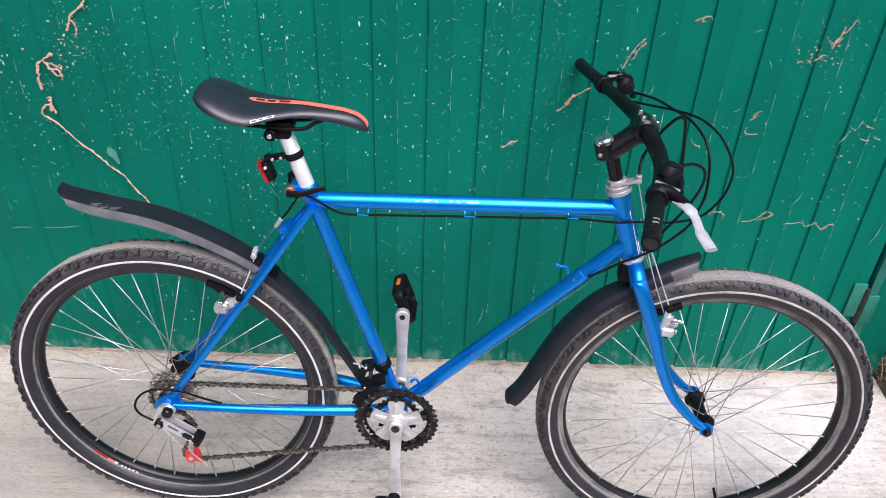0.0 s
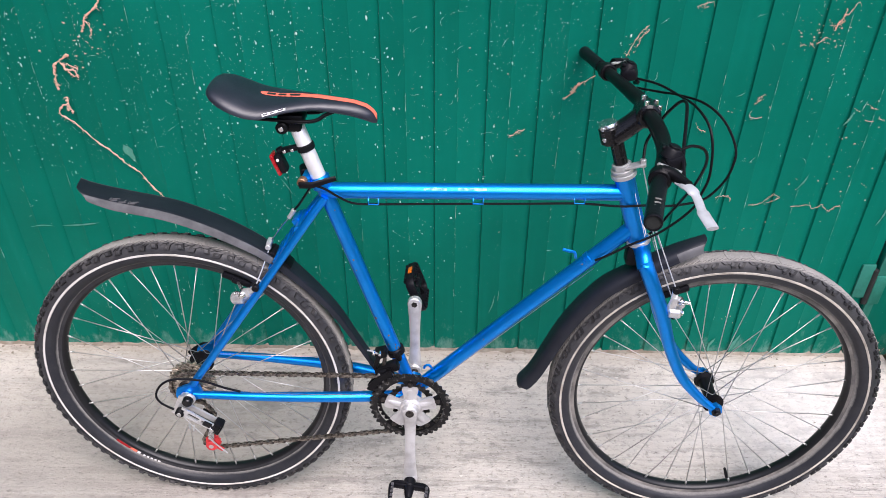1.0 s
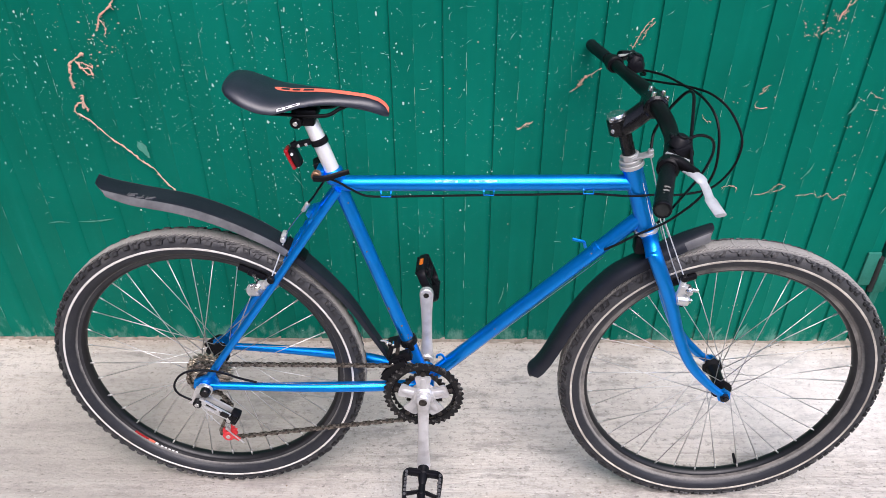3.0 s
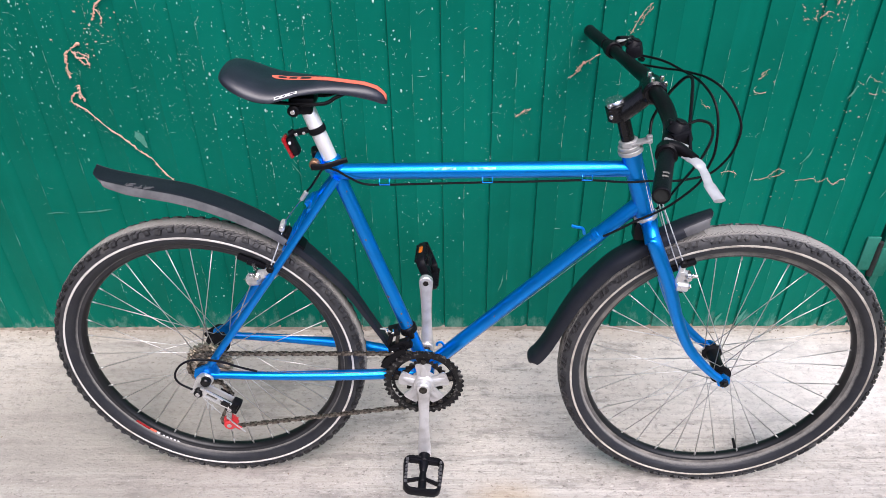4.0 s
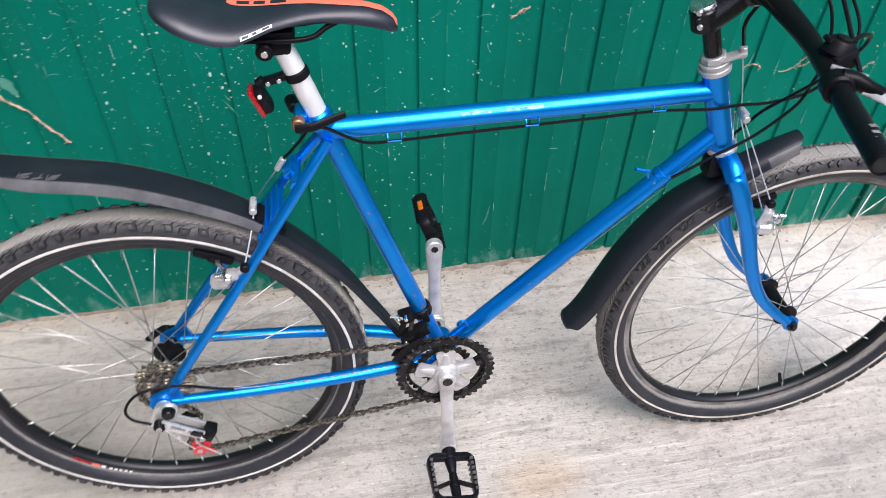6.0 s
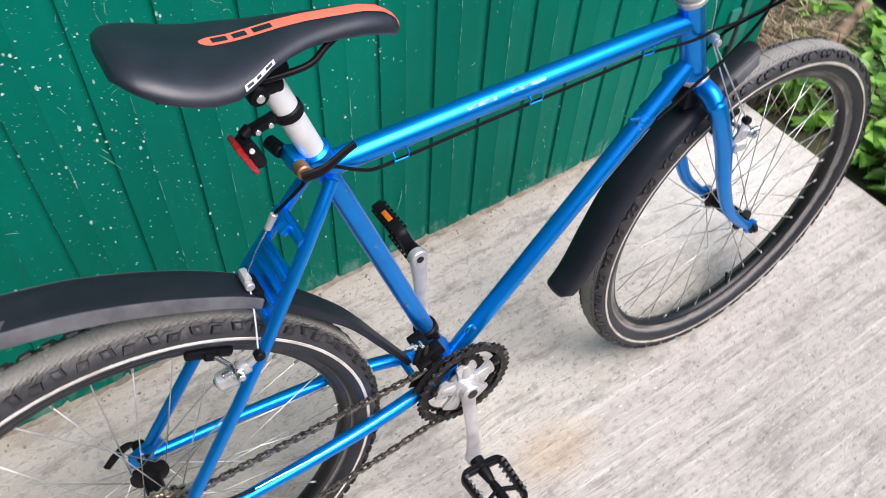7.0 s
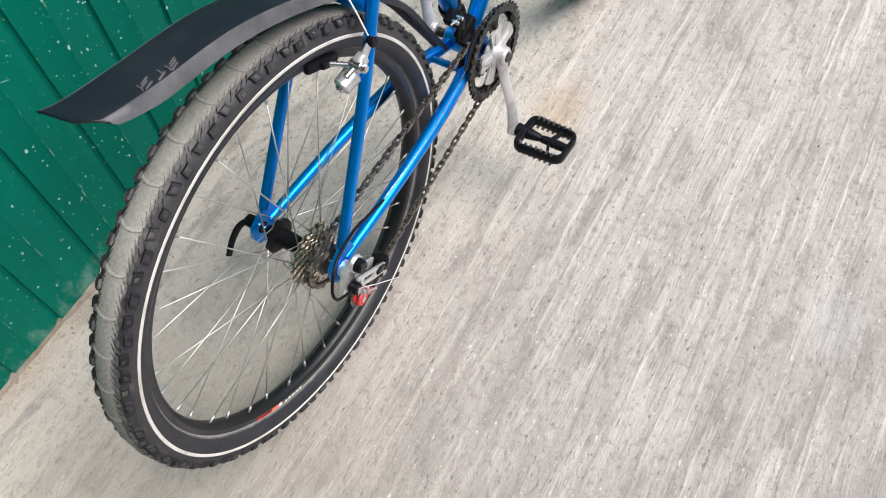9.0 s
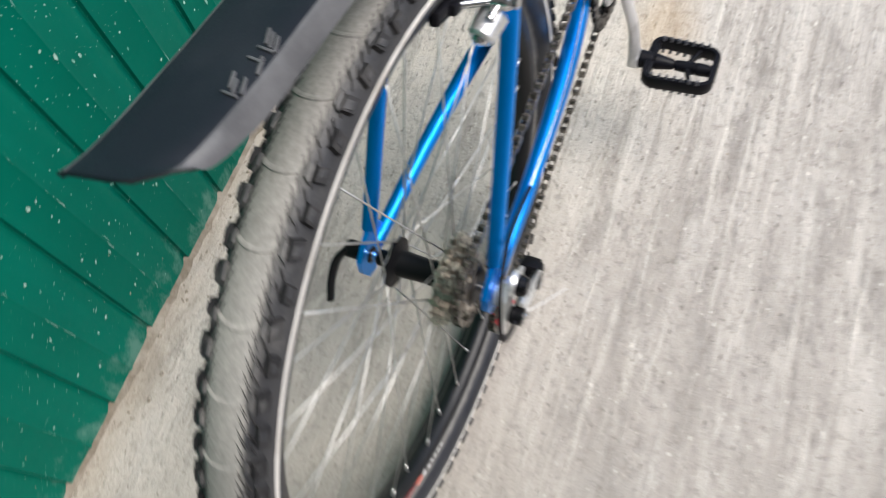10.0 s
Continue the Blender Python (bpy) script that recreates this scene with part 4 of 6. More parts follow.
def make_wheel(name, at, tyre_mat, flanges, label):
    bm = BM()
    prof = [(-0.0125, 0.2865), (-0.0120, 0.2735), (-0.0095, 0.2695), (-0.004, 0.2668), (0.0, 0.2662), (0.004, 0.2668), (0.0095, 0.2695), (0.0120, 0.2735), (0.0125, 0.2865), (0.010, 0.2865), (0.009, 0.276), (-0.009, 0.276), (-0.010, 0.2865)]
    revolve(bm, prof, 120, mats=[1, 0, 0, 0, 0, 0, 0, 1, 0, 0, 0, 0, 0])
    wheel = part(name, bm, [M_RIM, M_TRACK_DUSTY if name == "front_wheel" else M_TRACK], bike, label)
    wheel.location = at
    bm = BM()
    revolve(bm, tyre_profile(), 128)
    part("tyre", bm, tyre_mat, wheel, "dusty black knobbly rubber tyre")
    # tread: bowed ribs across a broad crown, fine hatching, and outlined knobs on both shoulders
    bm = BM()
    n = 42

    def on_tyre(t, a, lift):
        x, y = math.sin(a), math.cos(a)
        s_, r = 0.0262 * math.copysign(abs(x) ** 0.88, x), 0.3035 + 0.0243 * math.copysign(abs(y) ** 0.86, y)
        p = Vector((r + lift * y, s_ + lift * x, 0))
        return Matrix.Rotation(-t, 3, "Y") @ p

    def lug(bm, t, a, dt, da, high, skew=0.0):
        """A knob: four base corners on the casing and a smaller raised face."""
        lo = [on_tyre(t + st * dt + sa * skew, a + sa * da, -0.001) for st, sa in ((-1, -1), (1, -1), (1, 1), (-1, 1))]
        hi = [on_tyre(t + st * dt * 0.82 + sa * skew, a + sa * da * 0.82, high) for st, sa in ((-1, -1), (1, -1), (1, 1), (-1, 1))]
        lo, hi = [bm.verts.new(p) for p in lo], [bm.verts.new(p) for p in hi]
        bm.faces.new(hi)
        for k in range(4):
            bm.faces.new((lo[k], lo[(k + 1) % 4], hi[(k + 1) % 4], hi[k]))

    dark = BM()
    worn = random.Random(len(name))

    def knob(t, a, dt, da, high, skew=0.0):
        """A shoulder knob: flanks dark like the shaded grooves round it, and a smaller, dusty face."""
        t, a = t + dt * worn.uniform(-0.2, 0.2), a + da * worn.uniform(-0.15, 0.15)
        lug(dark, t, a, dt * worn.uniform(0.85, 1.15), da, high * worn.uniform(0.85, 1.05), skew)
        f = worn.uniform(0.30, 0.68)
        lug(bm, t + dt * worn.uniform(-0.2, 0.2), a + da * worn.uniform(-0.2, 0.2), dt * f, da * (f + 0.08), high + 0.0002, skew)

    for k in range(n):
        t0 = 2 * math.pi * k / n
        pitch = 2 * math.pi / n
        for sg in (1, -1):
            h = pitch * (0.5 if sg < 0 else 0.0)
            if name == "front_wheel":
                # pairs of narrow hooks below the dusty crown, dark for the lugs' shaded gaps
                for off in (0.0, 0.30):
                    lug(dark, t0 + h + pitch * off, sg * 0.96, pitch * 0.070, 0.22, 0.0034, 0.006 * sg)
                    lug(dark, t0 + h + pitch * (off + 0.08), sg * 1.16, pitch * 0.100, 0.08, 0.0030)
                lug(dark, t0 + h + pitch * 0.62, sg * 0.84, pitch * 0.06, 0.12, 0.0028, -0.008 * sg)
                lug(bm, t0 + h + pitch * 0.70, sg * 0.84, pitch * 0.07, 0.12, 0.0032, -0.008 * sg)
                lug(bm, t0 + h + pitch * 0.12, sg * 0.96, pitch * 0.07, 0.13, 0.0036, 0.006 * sg)
                lug(bm, t0 + h + pitch * 0.42, sg * 0.96, pitch * 0.07, 0.13, 0.0036, 0.006 * sg)
            else:
                # two shoulder knobs, one lower than the other, and two small pale ones at the crown's edge
                knob(t0 + h, sg * 1.03, pitch * 0.150, 0.19, 0.0046, 0.003 * sg)
                knob(t0 + h + pitch * 0.48, sg * 0.94, pitch * 0.140, 0.19, 0.0048, -0.003 * sg)
                # ragged fringe of fine dark ribs between the crown and the knobs
                for j in range(5):
                    lug(dark, t0 + h + pitch * (j + worn.uniform(-0.3, 0.3)) / 5, sg * worn.uniform(0.70, 0.82), 0.0034, 0.10, worn.uniform(0.0010, 0.0022), 0.010 * sg)
                lug(bm, t0 + h + pitch * 0.50, sg * 0.66, pitch * 0.13, 0.09, 0.0030, 0.006 * sg)
                lug(bm, t0 + h + pitch * 0.05, sg * 0.64, pitch * 0.09, 0.08, 0.0026, 0.006 * sg)
        # bowed rib
        row = []
        for j in range(9):
            a = -0.52 + 1.04 * j / 8
            bow = pitch * 0.10 * (1 - (a / 0.52) ** 2)
            row.append([bm.verts.new(on_tyre(t0 + bow + d_, a, l_)) for d_, l_ in ((-0.0090, -0.0002), (-0.0025, 0.0007), (0.0020, 0.0009), (0.0050, -0.0002))])
        for p, q in zip(row, row[1:]):
            for j in range(3):
                bm.faces.new((p[j], p[j + 1], q[j + 1], q[j]))
        # fine hatching beside the middle
        for j in range(9):
            for sg in (1, -1):
                lug(dark, t0 + pitch * (0.10 + 0.10 * j), sg * (0.46 + 0.05 * (j % 2)), 0.0016, 0.10, 0.0004, 0.012 * sg)
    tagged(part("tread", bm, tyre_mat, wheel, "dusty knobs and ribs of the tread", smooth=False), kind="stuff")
    tagged(part("shoulder_tread", dark, M_LUG, wheel, "dark rubber of the shoulder tread, standing in for shaded gaps", smooth=False), kind="stuff")
    for sg in (1, -1):
        bm = BM()
        revolve(bm, [(sg * 0.0257, 0.3052), (sg * 0.0267, 0.3044), (sg * 0.0265, 0.3008), (sg * 0.0250, 0.2998)], 128)
        part("sidewall_band", bm, M_STRIPE_DIRTY if name == "front_wheel" else M_STRIPE, wheel, "worn white reflective band")
    # hub: flanges joined by a waisted barrel
    left, right, fr = flanges
    bm = BM()
    revolve(bm, [(-left - 0.002, 0.006), (-left - 0.002, fr), (-left + 0.002, fr), (-left + 0.006, 0.014), (0.0, 0.0125), (right - 0.006, 0.014), (right - 0.002, fr), (right + 0.002, fr), (right + 0.002, 0.006)], 28)
    drum(bm, (0, -left - 0.02, 0), (0, right + 0.02, 0), 0.0085, seg=14)
    # bicycle-local y runs to the left, so the hub is turned over
    for v in bm.verts:
        v.co.y = -v.co.y
    part("hub", bm, M_BLACK_METAL, wheel, "black alloy hub")
    meshes = {}
    for k in range(36):
        near, lead = k % 2, (k // 2) % 2
        key = (near, lead)
        if key not in meshes:
            meshes[key] = spoke_mesh("spoke", -right if near else left, fr - 0.003, 62 if lead else -62)
        sp = new("spoke", meshes[key])
        sp.parent = wheel
        sp.rotation_euler = (0, radians(10.0 * k + (0.5 if name == "front_wheel" else 9.0)), 0)
    return wheel


front = make_wheel("front_wheel", AX(0, True), M_TYRE_FRONT, (0.035, 0.035, 0.021), "black alloy front wheel rim with worn brake track")
rear = make_wheel("rear_wheel", AX(0), M_TYRE_REAR, (0.036, 0.020, 0.026), "black alloy rear wheel rim with worn brake track")

# valve on the front rim
bm = BM()
t = radians(-71)
drum(bm, (0.257 * math.cos(t), 0, 0.257 * math.sin(t)), (0.228 * math.cos(t), 0, 0.228 * math.sin(t)), 0.0036, 0.0030, 10)
part("valve", bm, M_BLACK_PLASTIC, front, "black valve cap")

# a red and white maker's sticker on the rear rim, drawn as plain shapes
def rim_patch(name, a0, a1, r0, r1, mat, label):
    bm = BM()
    top = []
    for k in range(7):
        t = radians(a0 + (a1 - a0) * k / 6)
        top.append([bm.verts.new((r * math.cos(t), -0.0129, r * math.sin(t))) for r in (r0, r1)])
    for a, b in zip(top, top[1:]):
        bm.faces.new((a[0], a[1], b[1], b[0]))
    return part(name, bm, mat, rear, label)


rim_patch("sticker", -137, -130, 0.2742, 0.2862, M_RED, "red rim sticker")
rim_patch("sticker", -129.6, -126.5, 0.2742, 0.2862, M_ORANGE, "red and white rim sticker")
rim_patch("sticker", -126.2, -124.6, 0.2746, 0.2858, M_WHITE, "white rim sticker")
for k in range(5):
    rim_patch("sticker_bar", -123.2 + k * 1.8, -122.1 + k * 1.8, 0.2765, 0.2815, M_WHITE, "small white mark on the rim")

# cassette: seven toothed sprockets, large inside
for i, r in enumerate((0.0465, 0.0442, 0.0415, 0.0385, 0.0350, 0.0312, 0.0272)):
    bm = BM()
    n = int(r / 0.00205) // 2 * 2
    v0 = 0.024 + i * 0.0042
    ring = []
    for k in range(n):
        for da, dr in ((0.0, -0.0026), (0.30, -0.0026), (0.46, 0.0024), (0.84, 0.0024)):
            t = 2 * math.pi * (k + da + 0.37 * i) / n
            ring.append(((r + dr) * math.cos(t), (r + dr) * math.sin(t)))
    plate(bm, ring, 0.0022, Matrix.Translation((0, -v0, 0)))
    part("sprocket", bm, M_COG, rear, "worn greasy steel sprocket", smooth=False)
bm = BM()
drum(bm, (0, -0.022, 0), (0, -0.054, 0), 0.021, seg=24)
part("freehub_body", bm, M_GREASY, rear)

# quick-release lever on the left end of the rear axle
bm = BM()
drum(bm, AX(-0.062), AX(-0.092), 0.0095, seg=16)
sweep(bm, glide([B(0.004, -0.088, 0.004), B(-0.008, -0.098, -0.003), B(-0.026, -0.1, -0.014), B(-0.045, -0.097, -0.028)], 5), [0.0085, 0.0062], 10, squash=0.5, side=(0, 1, 0))
part("quick_release_lever", bm, M_BLACK_METAL, bike, "black quick release lever")
bm = BM()
drum(bm, AX(-0.072, True), AX(0.070, True), 0.0048, seg=12)
for v in (-0.062, 0.057):
    drum(bm, AX(v, True), AX(v + 0.009, True), 0.0095, seg=6)
part("front_axle", bm, M_GLOSS_BLACK, bike, "dark axle with hexagon nuts")
bm = BM()
drum(bm, AX(-0.07), AX(0.078), 0.0048, seg=12)
part("rear_axle", bm, M_CHROME, bike)

# -- frame --
bm = BM()
drum(bm, B(BB[0], -0.034, BB[2]), B(BB[0], 0.034, BB[2]), 0.0205, seg=24)
fr = part("frame", bm, M_BLUE, bike, "metallic blue steel bicycle frame, chipped at the lugs")


def tube(name, pts, rad, parent=fr, mat=M_BLUE, seg=20, label="", squash=1.0, side=None):
    bm = BM()
    sweep(bm, pts, rad, seg, squash=squash, side=side)
    return part(name, bm, mat, parent, label)


ST_TOP = (0.290, 0.0, 0.455)
tube("seat_tube", [B(*BB), B(*ST_TOP)], 0.0135)
tube("top_tube", [B(0.298, 0, 0.4305), B(0.830, 0, 0.4445)], 0.0146)
tube("down_tube", [B(0.463, 0, -0.015), B(0.852, 0, 0.380)], 0.0141)
tube("head_tube", [B(0.8195, 0, 0.478), B(0.8235, 0, 0.466), B(0.8585, 0, 0.362), B(0.8625, 0, 0.350)], [0.0192, 0.0180, 0.0180, 0.0192])
for sg in (1, -1):
    tube("seat_stay", glide([B(0.300, 0.017 * sg, 0.424), B(0.262, 0.031 * sg, 0.372), B(0.158, 0.054 * sg, 0.222), B(0.022, 0.0665 * sg, 0.026)], 5), 0.0078, seg=14)
    tube("chain_stay", glide([B(0.020, 0.0655 * sg, -0.001), B(0.17, 0.060 * sg, -0.004), B(0.33, 0.046 * sg, -0.008), B(0.441, 0.022 * sg, -0.0185)], 5), [0.0078, 0.0078, 0.0085, 0.0088, 0.009, 0.0095, 0.01, 0.0105, 0.011, 0.011, 0.011, 0.011, 0.011, 0.011, 0.011, 0.011], seg=14)
    bm = BM()
    drop = [(-0.021, -0.004), (-0.017, 0.013), (-0.002, 0.021), (0.018, 0.030), (0.028, 0.028), (0.034, 0.010), (0.034, -0.008), (0.020, -0.012), (0.013, -0.018), (0.006, -0.016), (-0.003, -0.026), (-0.016, -0.020)]
    plate(bm, drop, 0.006, Matrix.Translation(AX(0.0665 * sg)))
    part("dropout", bm, M_BLUE, fr)
# bridges between the stays and the blue rack plate
tube("stay_bridge", [B(0.252, -0.034, 0.366), B(0.252, 0.034, 0.366)], 0.0075, seg=12)
bm = BM()
block(bm, (0.016, 0.034, 0.010), pose(0.243, 0.008, 0.372, 0, -35, 0), 0.002)
part("cable_stop", bm, M_BLUE, fr)
bm = BM()
drum(bm, (0.238, 0.008, 0.388), (0.226, 0.008, 0.370), 0.0048, 0.0040, 12)
part("barrel_adjuster", bm, M_SATIN, fr, "silver cable barrel")
bm = BM()
m = aim(B(0.193, 0, 0.272), B(0.235, 0, 0.334))
block(bm, (0.075, 0.080, 0.004), m @ pose(0, 0, 0.004), 0.001)
for k in range(4):
    block(bm, (0.006, 0.074, 0.005), m @ pose(-0.027 + 0.018 * k, 0, 0.007), 0.001)
part("stay_plate", bm, M_BLUE, fr, "ribbed blue plate between the stays")
tube("chain_stay_bridge", [B(0.392, -0.032, -0.013), B(0.392, 0.032, -0.013)], 0.006, seg=12)
# seat collar
bm = BM()
c, d = Vector(B(*ST_TOP)), (Vector(B(*ST_TOP)) - Vector(B(*BB))).normalized()
drum(bm, c - d * 0.020, c + d * 0.004, 0.0185, seg=24)
part("seat_collar", bm, M_BLUE, fr, "blue seat clamp")
bm = BM()
drum(bm, (0.266, -0.020, 0.4625), (0.266, -0.036, 0.4635), 0.0085, seg=16)
part("clamp_bolt", bm, M_BRASS, fr, "tarnished bronze quick release nut")
bm = BM()
block(bm, (0.016, 0.034, 0.016), pose(0.268, 0.002, 0.4575, 0, 18, 0), 0.003)
part("clamp_ear", bm, M_BLUE, fr)
bm = BM()
sweep(bm, glide([(0.262, -0.037, 0.4605), (0.284, -0.039, 0.4625), (0.308, -0.034, 0.4685), (0.326, -0.030, 0.4725)], 5), [0.0062, 0.0048], 10, squash=0.55, side=(0, 1, 0))
part("clamp_lever", bm, M_BLACK_METAL, fr, "black seat clamp lever")
bm = BM()
drum(bm, (0.262, 0.014, 0.459), (0.256, 0.036, 0.462), 0.0085, seg=14)
part("clamp_end", bm, M_BLACK_PLASTIC, fr)

# small brazed-on guides and bosses
for u, w in ((0.3873, 0.4205), (0.5737, 0.4275), (0.7516, 0.4342)):
    bm = BM()
    sweep(bm, [(u - 0.009, -0.0105, w + 0.006), (u - 0.009, -0.0150, w + 0.002), (u - 0.009, -0.0145, w - 0.0050), (u + 0.009, -0.0145, w - 0.0050), (u + 0.009, -0.0150, w + 0.002), (u + 0.009, -0.0105, w + 0.006)], 0.0012, 6)
    part("cable_guide", bm, M_BLUE, fr, "small blue cable guide")
bm = BM()
sweep(bm, glide([B(0.752, 0.016, 0.318), B(0.747, 0.022, 0.333), B(0.735, 0.024, 0.337), B(0.726, 0.024, 0.340)], 4), 0.003, 8)
part("shifter_boss", bm, M_BLUE, fr)
bm = BM()
sweep(bm, glide([B(0.495, 0.016, 0.045), B(0.488, 0.018, 0.058), B(0.480, 0.018, 0.056), B(0.478, 0.018, 0.050)], 4), 0.0026, 8)
part("cable_boss", bm, M_BLUE, fr)
bm = BM()
m = aim(B(0.752, 0, 0.284), B(0.768, 0, 0.300))
drum(bm, B(0.775, 0, 0.303), B(0.783, 0, 0.311), 0.0150, seg=22)
part("tube_band", bm, M_BLUE, fr)
# scuffed remains of a decal on the top tube
for u0, u1, w0 in ((0.475, 0.515, 0.446), (0.535, 0.585, 0.4475)):
    bm = BM()
    rows = []
    for k in range(9):
        u = u0 + (u1 - u0) * k / 8
        c = Vector(B(u, 0, 0.4305 + (u - 0.298) * 0.0263))
        rows.append([bm.verts.new(c + Vector((0, -math.cos(a) * 0.01478, math.sin(a) * 0.01478))) for a in (radians(30 + 6 * noise.noise((u * 90, 0, 0))), radians(48 + 9 * noise.noise((u * 120, 4, 0))))])
    for a, b in zip(rows, rows[1:]):
        bm.faces.new((a[0], a[1], b[1], b[0]))
    part("decal_trace", bm, M_DECAL, fr, "scuffed pale decal remains")
bm = BM()
rows = []
for k in range(8):
    t = k / 7
    c = Vector(B(0.829 + 0.03 * t, 0, 0.45 - 0.088 * t))
    rows.append([bm.verts.new(c + Vector((math.sin(a) * 0.0184, -math.cos(a) * 0.0184, 0))) for a in (radians(38 + 8 * noise.noise((k * 1.7, 0, 0))), radians(62))])
for a, b in zip(rows, rows[1:]):
    bm.faces.new((a[0], a[1], b[1], b[0]))
part("head_badge", bm, M_WHITE, fr, "worn white head tube decal")
# bare rubbed spots
rng = random.Random(4)
for k in range(16):
    t = rng.random()
    on = rng.choice((0, 0, 1))
    if on == 0:
        c = Vector(B(BB[0] + (ST_TOP[0] - BB[0]) * t, 0, BB[2] + (ST_TOP[2] - BB[2]) * t))
    else:
        c = Vector(B(0.463 + 0.389 * t, 0, -0.015 + 0.395 * t))
    r = 0.01375 if on == 0 else 0.0143
    a0 = rng.uniform(-0.6, 0.9)
    ax = Vector((-0.316, 0, 0.949)) if on == 0 else Vector((0.70, 0, 0.714))
    nx = Vector((ax.z, 0, -ax.x))
    bm = BM()
    vs = []
    s = rng.uniform(0.0008, 0.0028)
    for q in range(7):
        a = q * 0.8976
        k1, k2 = s * rng.uniform(0.5, 1.2) * math.cos(a) / r, s * rng.uniform(0.6, 1.6) * math.sin(a)
        vs.append(bm.verts.new(c + ax * k2 + (Vector((0, -1, 0)) * math.cos(a0 + k1) + nx * math.sin(a0 + k1)) * (r + 0.0001)))
    bm.faces.new(vs)
    part("paint_chip", bm, M_BARE, fr, smooth=False)

# -- fork and headset --
bm = BM()
ax = (Vector(B(0.8625, 0, 0.35)) - Vector(B(0.8195, 0, 0.478))).normalized()
c = Vector(B(0.8625, 0, 0.350))
drum(bm, c + ax * 0.002, c + ax * 0.022, 0.0195, seg=24)
sweep(bm, glide([B(0.872, 0.046, 0.318), B(0.869, 0.030, 0.334), B(0.868, 0, 0.338), B(0.869, -0.030, 0.334), B(0.872, -0.046, 0.318)], 6), 0.0150, 14)
fork = part("fork", bm, M_BLUE, bike, "metallic blue raked steel fork")
for sg in (1, -1):
    tube("fork_blade", glide([B(0.870, 0.040 * sg, 0.330), B(0.881, 0.0475 * sg, 0.304), B(0.914, 0.0495 * sg, 0.229), B(0.941, 0.050 * sg, 0.152), B(0.976, 0.0505 * sg, 0.080), B(1.020, 0.0525 * sg, 0.030), B(1.048, 0.054 * sg, 0.008)], 6), [0.0142 - 0.0062 * min(1.0, max(0.0, (k - 8) / 26)) for k in range(37)], fork)
    bm = BM()
    plate(bm, [(-0.016, 0.010), (0.000, 0.016), (0.012, 0.008), (0.013, -0.006), (0.002, -0.016), (-0.010, -0.010)], 0.007, Matrix.Translation(AX(0.0545 * sg, True)))
    part("fork_end", bm, M_BLUE, fork)
bm = BM()
drum(bm, c - ax * 0.004, c + ax * 0.0035, 0.0222, seg=28)
part("lower_headset_cup", bm, M_SATIN, bike, "silver headset ring")
bm = BM()
h = Vector(B(0.8195, 0, 0.478))
drum(bm, h + ax * 0.002, h - ax * 0.006, 0.0222, seg=28)
drum(bm, h - ax * 0.006, h - ax * 0.014, 0.0195, 0.0205, seg=28)
drum(bm, h - ax * 0.014, h - ax * 0.024, 0.0172, seg=8)
part("upper_headset_cup", bm, M_SATIN, bike, "silver headset lock ring")
bm = BM()
bar(bm, (0.822, -0.010, 0.4985), (0.856, -0.014, 0.510), 0.005, 0.014, (0, 1, 0.2), 0.0015)
drum(bm, (0.853, -0.013, 0.502), (0.851, -0.013, 0.517), 0.0055, seg=12)
part("cable_hanger", bm, M_SATIN, bike, "silver brake cable hanger")

# -- stem and handlebar --
bm = BM()
sweep(bm, [B(0.8125, 0, 0.498), B(0.797, 0, 0.545)], 0.0118, 18)
q = Vector((0.7895, 0, 0.5645))
drum(bm, q + ax * 0.026, q - ax * 0.007, 0.0185, 0.0178, seg=24)
sweep(bm, glide([(0.797, 0, 0.551), (0.821, 0, 0.570), B(0.840, 0, 0.590)], 5), [0.0185, 0.0175], 16)
for s_ in (-0.012, 0.012):
    drum(bm, B(0.778, s_, 0.565 - 0.008), B(0.771, s_, 0.562 - 0.008), 0.0038, seg=10)
stem = part("stem", bm, M_GLOSS_BLACK, bike, "glossy black alloy stem")
bm = BM()
drum(bm, q - ax * 0.006, q - ax * 0.0125, 0.0170, 0.0160, seg=28)
part("stem_cap", bm, M_CHROME, stem, "polished silver stem cap")
for u_, w_ in ((0.7735, 0.5655), (0.779, 0.5465)):
    bm = BM()
    drum(bm, B(u_ + 0.002, 0.010, w_), B(u_ - 0.004, 0.016, w_), 0.0042, seg=8)
    part("stem_bolt", bm, M_CHROME, stem)
bm = BM()
drum(bm, B(0.842, -0.022, 0.591), B(0.842, 0.022, 0.591), 0.0205, seg=24)
part("bar_clamp", bm, M_GLOSS_BLACK, stem)
for v in (-0.014, 0.014):
    for u_, w_ in ((0.836, 0.614), (0.858, 0.607)):
        bm = BM()
        drum(bm, B(u_, v, w_ - 0.006), B(u_, v, w_ + 0.003), 0.0042, seg=8)
        part("clamp_bolt", bm, M_CHROME, stem)

BAR = [(0.785, -0.392, 0.574), (0.787, -0.37, 0.576), (0.806, -0.25, 0.584), (0.822, -0.16, 0.588), (0.835, -0.10, 0.589), (0.843, -0.05, 0.591), (0.842, 0, 0.591), (0.846, 0.05, 0.592), (0.848, 0.10, 0.587), (0.842, 0.15, 0.586), (0.824, 0.22, 0.588), (0.803, 0.30, 0.590), (0.785, 0.37, 0.593), (0.782, 0.384, 0.593)]
line = glide([B(*p) for p in BAR], 6)
bm = BM()
sweep(bm, line, [0.0134 - 0.0026 * min(1.0, max(0.0, (abs(p.y) - 0.08) / 0.09)) for p in line], 18)
handlebar = part("handlebar", bm, M_BLACK_METAL, bike, "black swept riser handlebar")
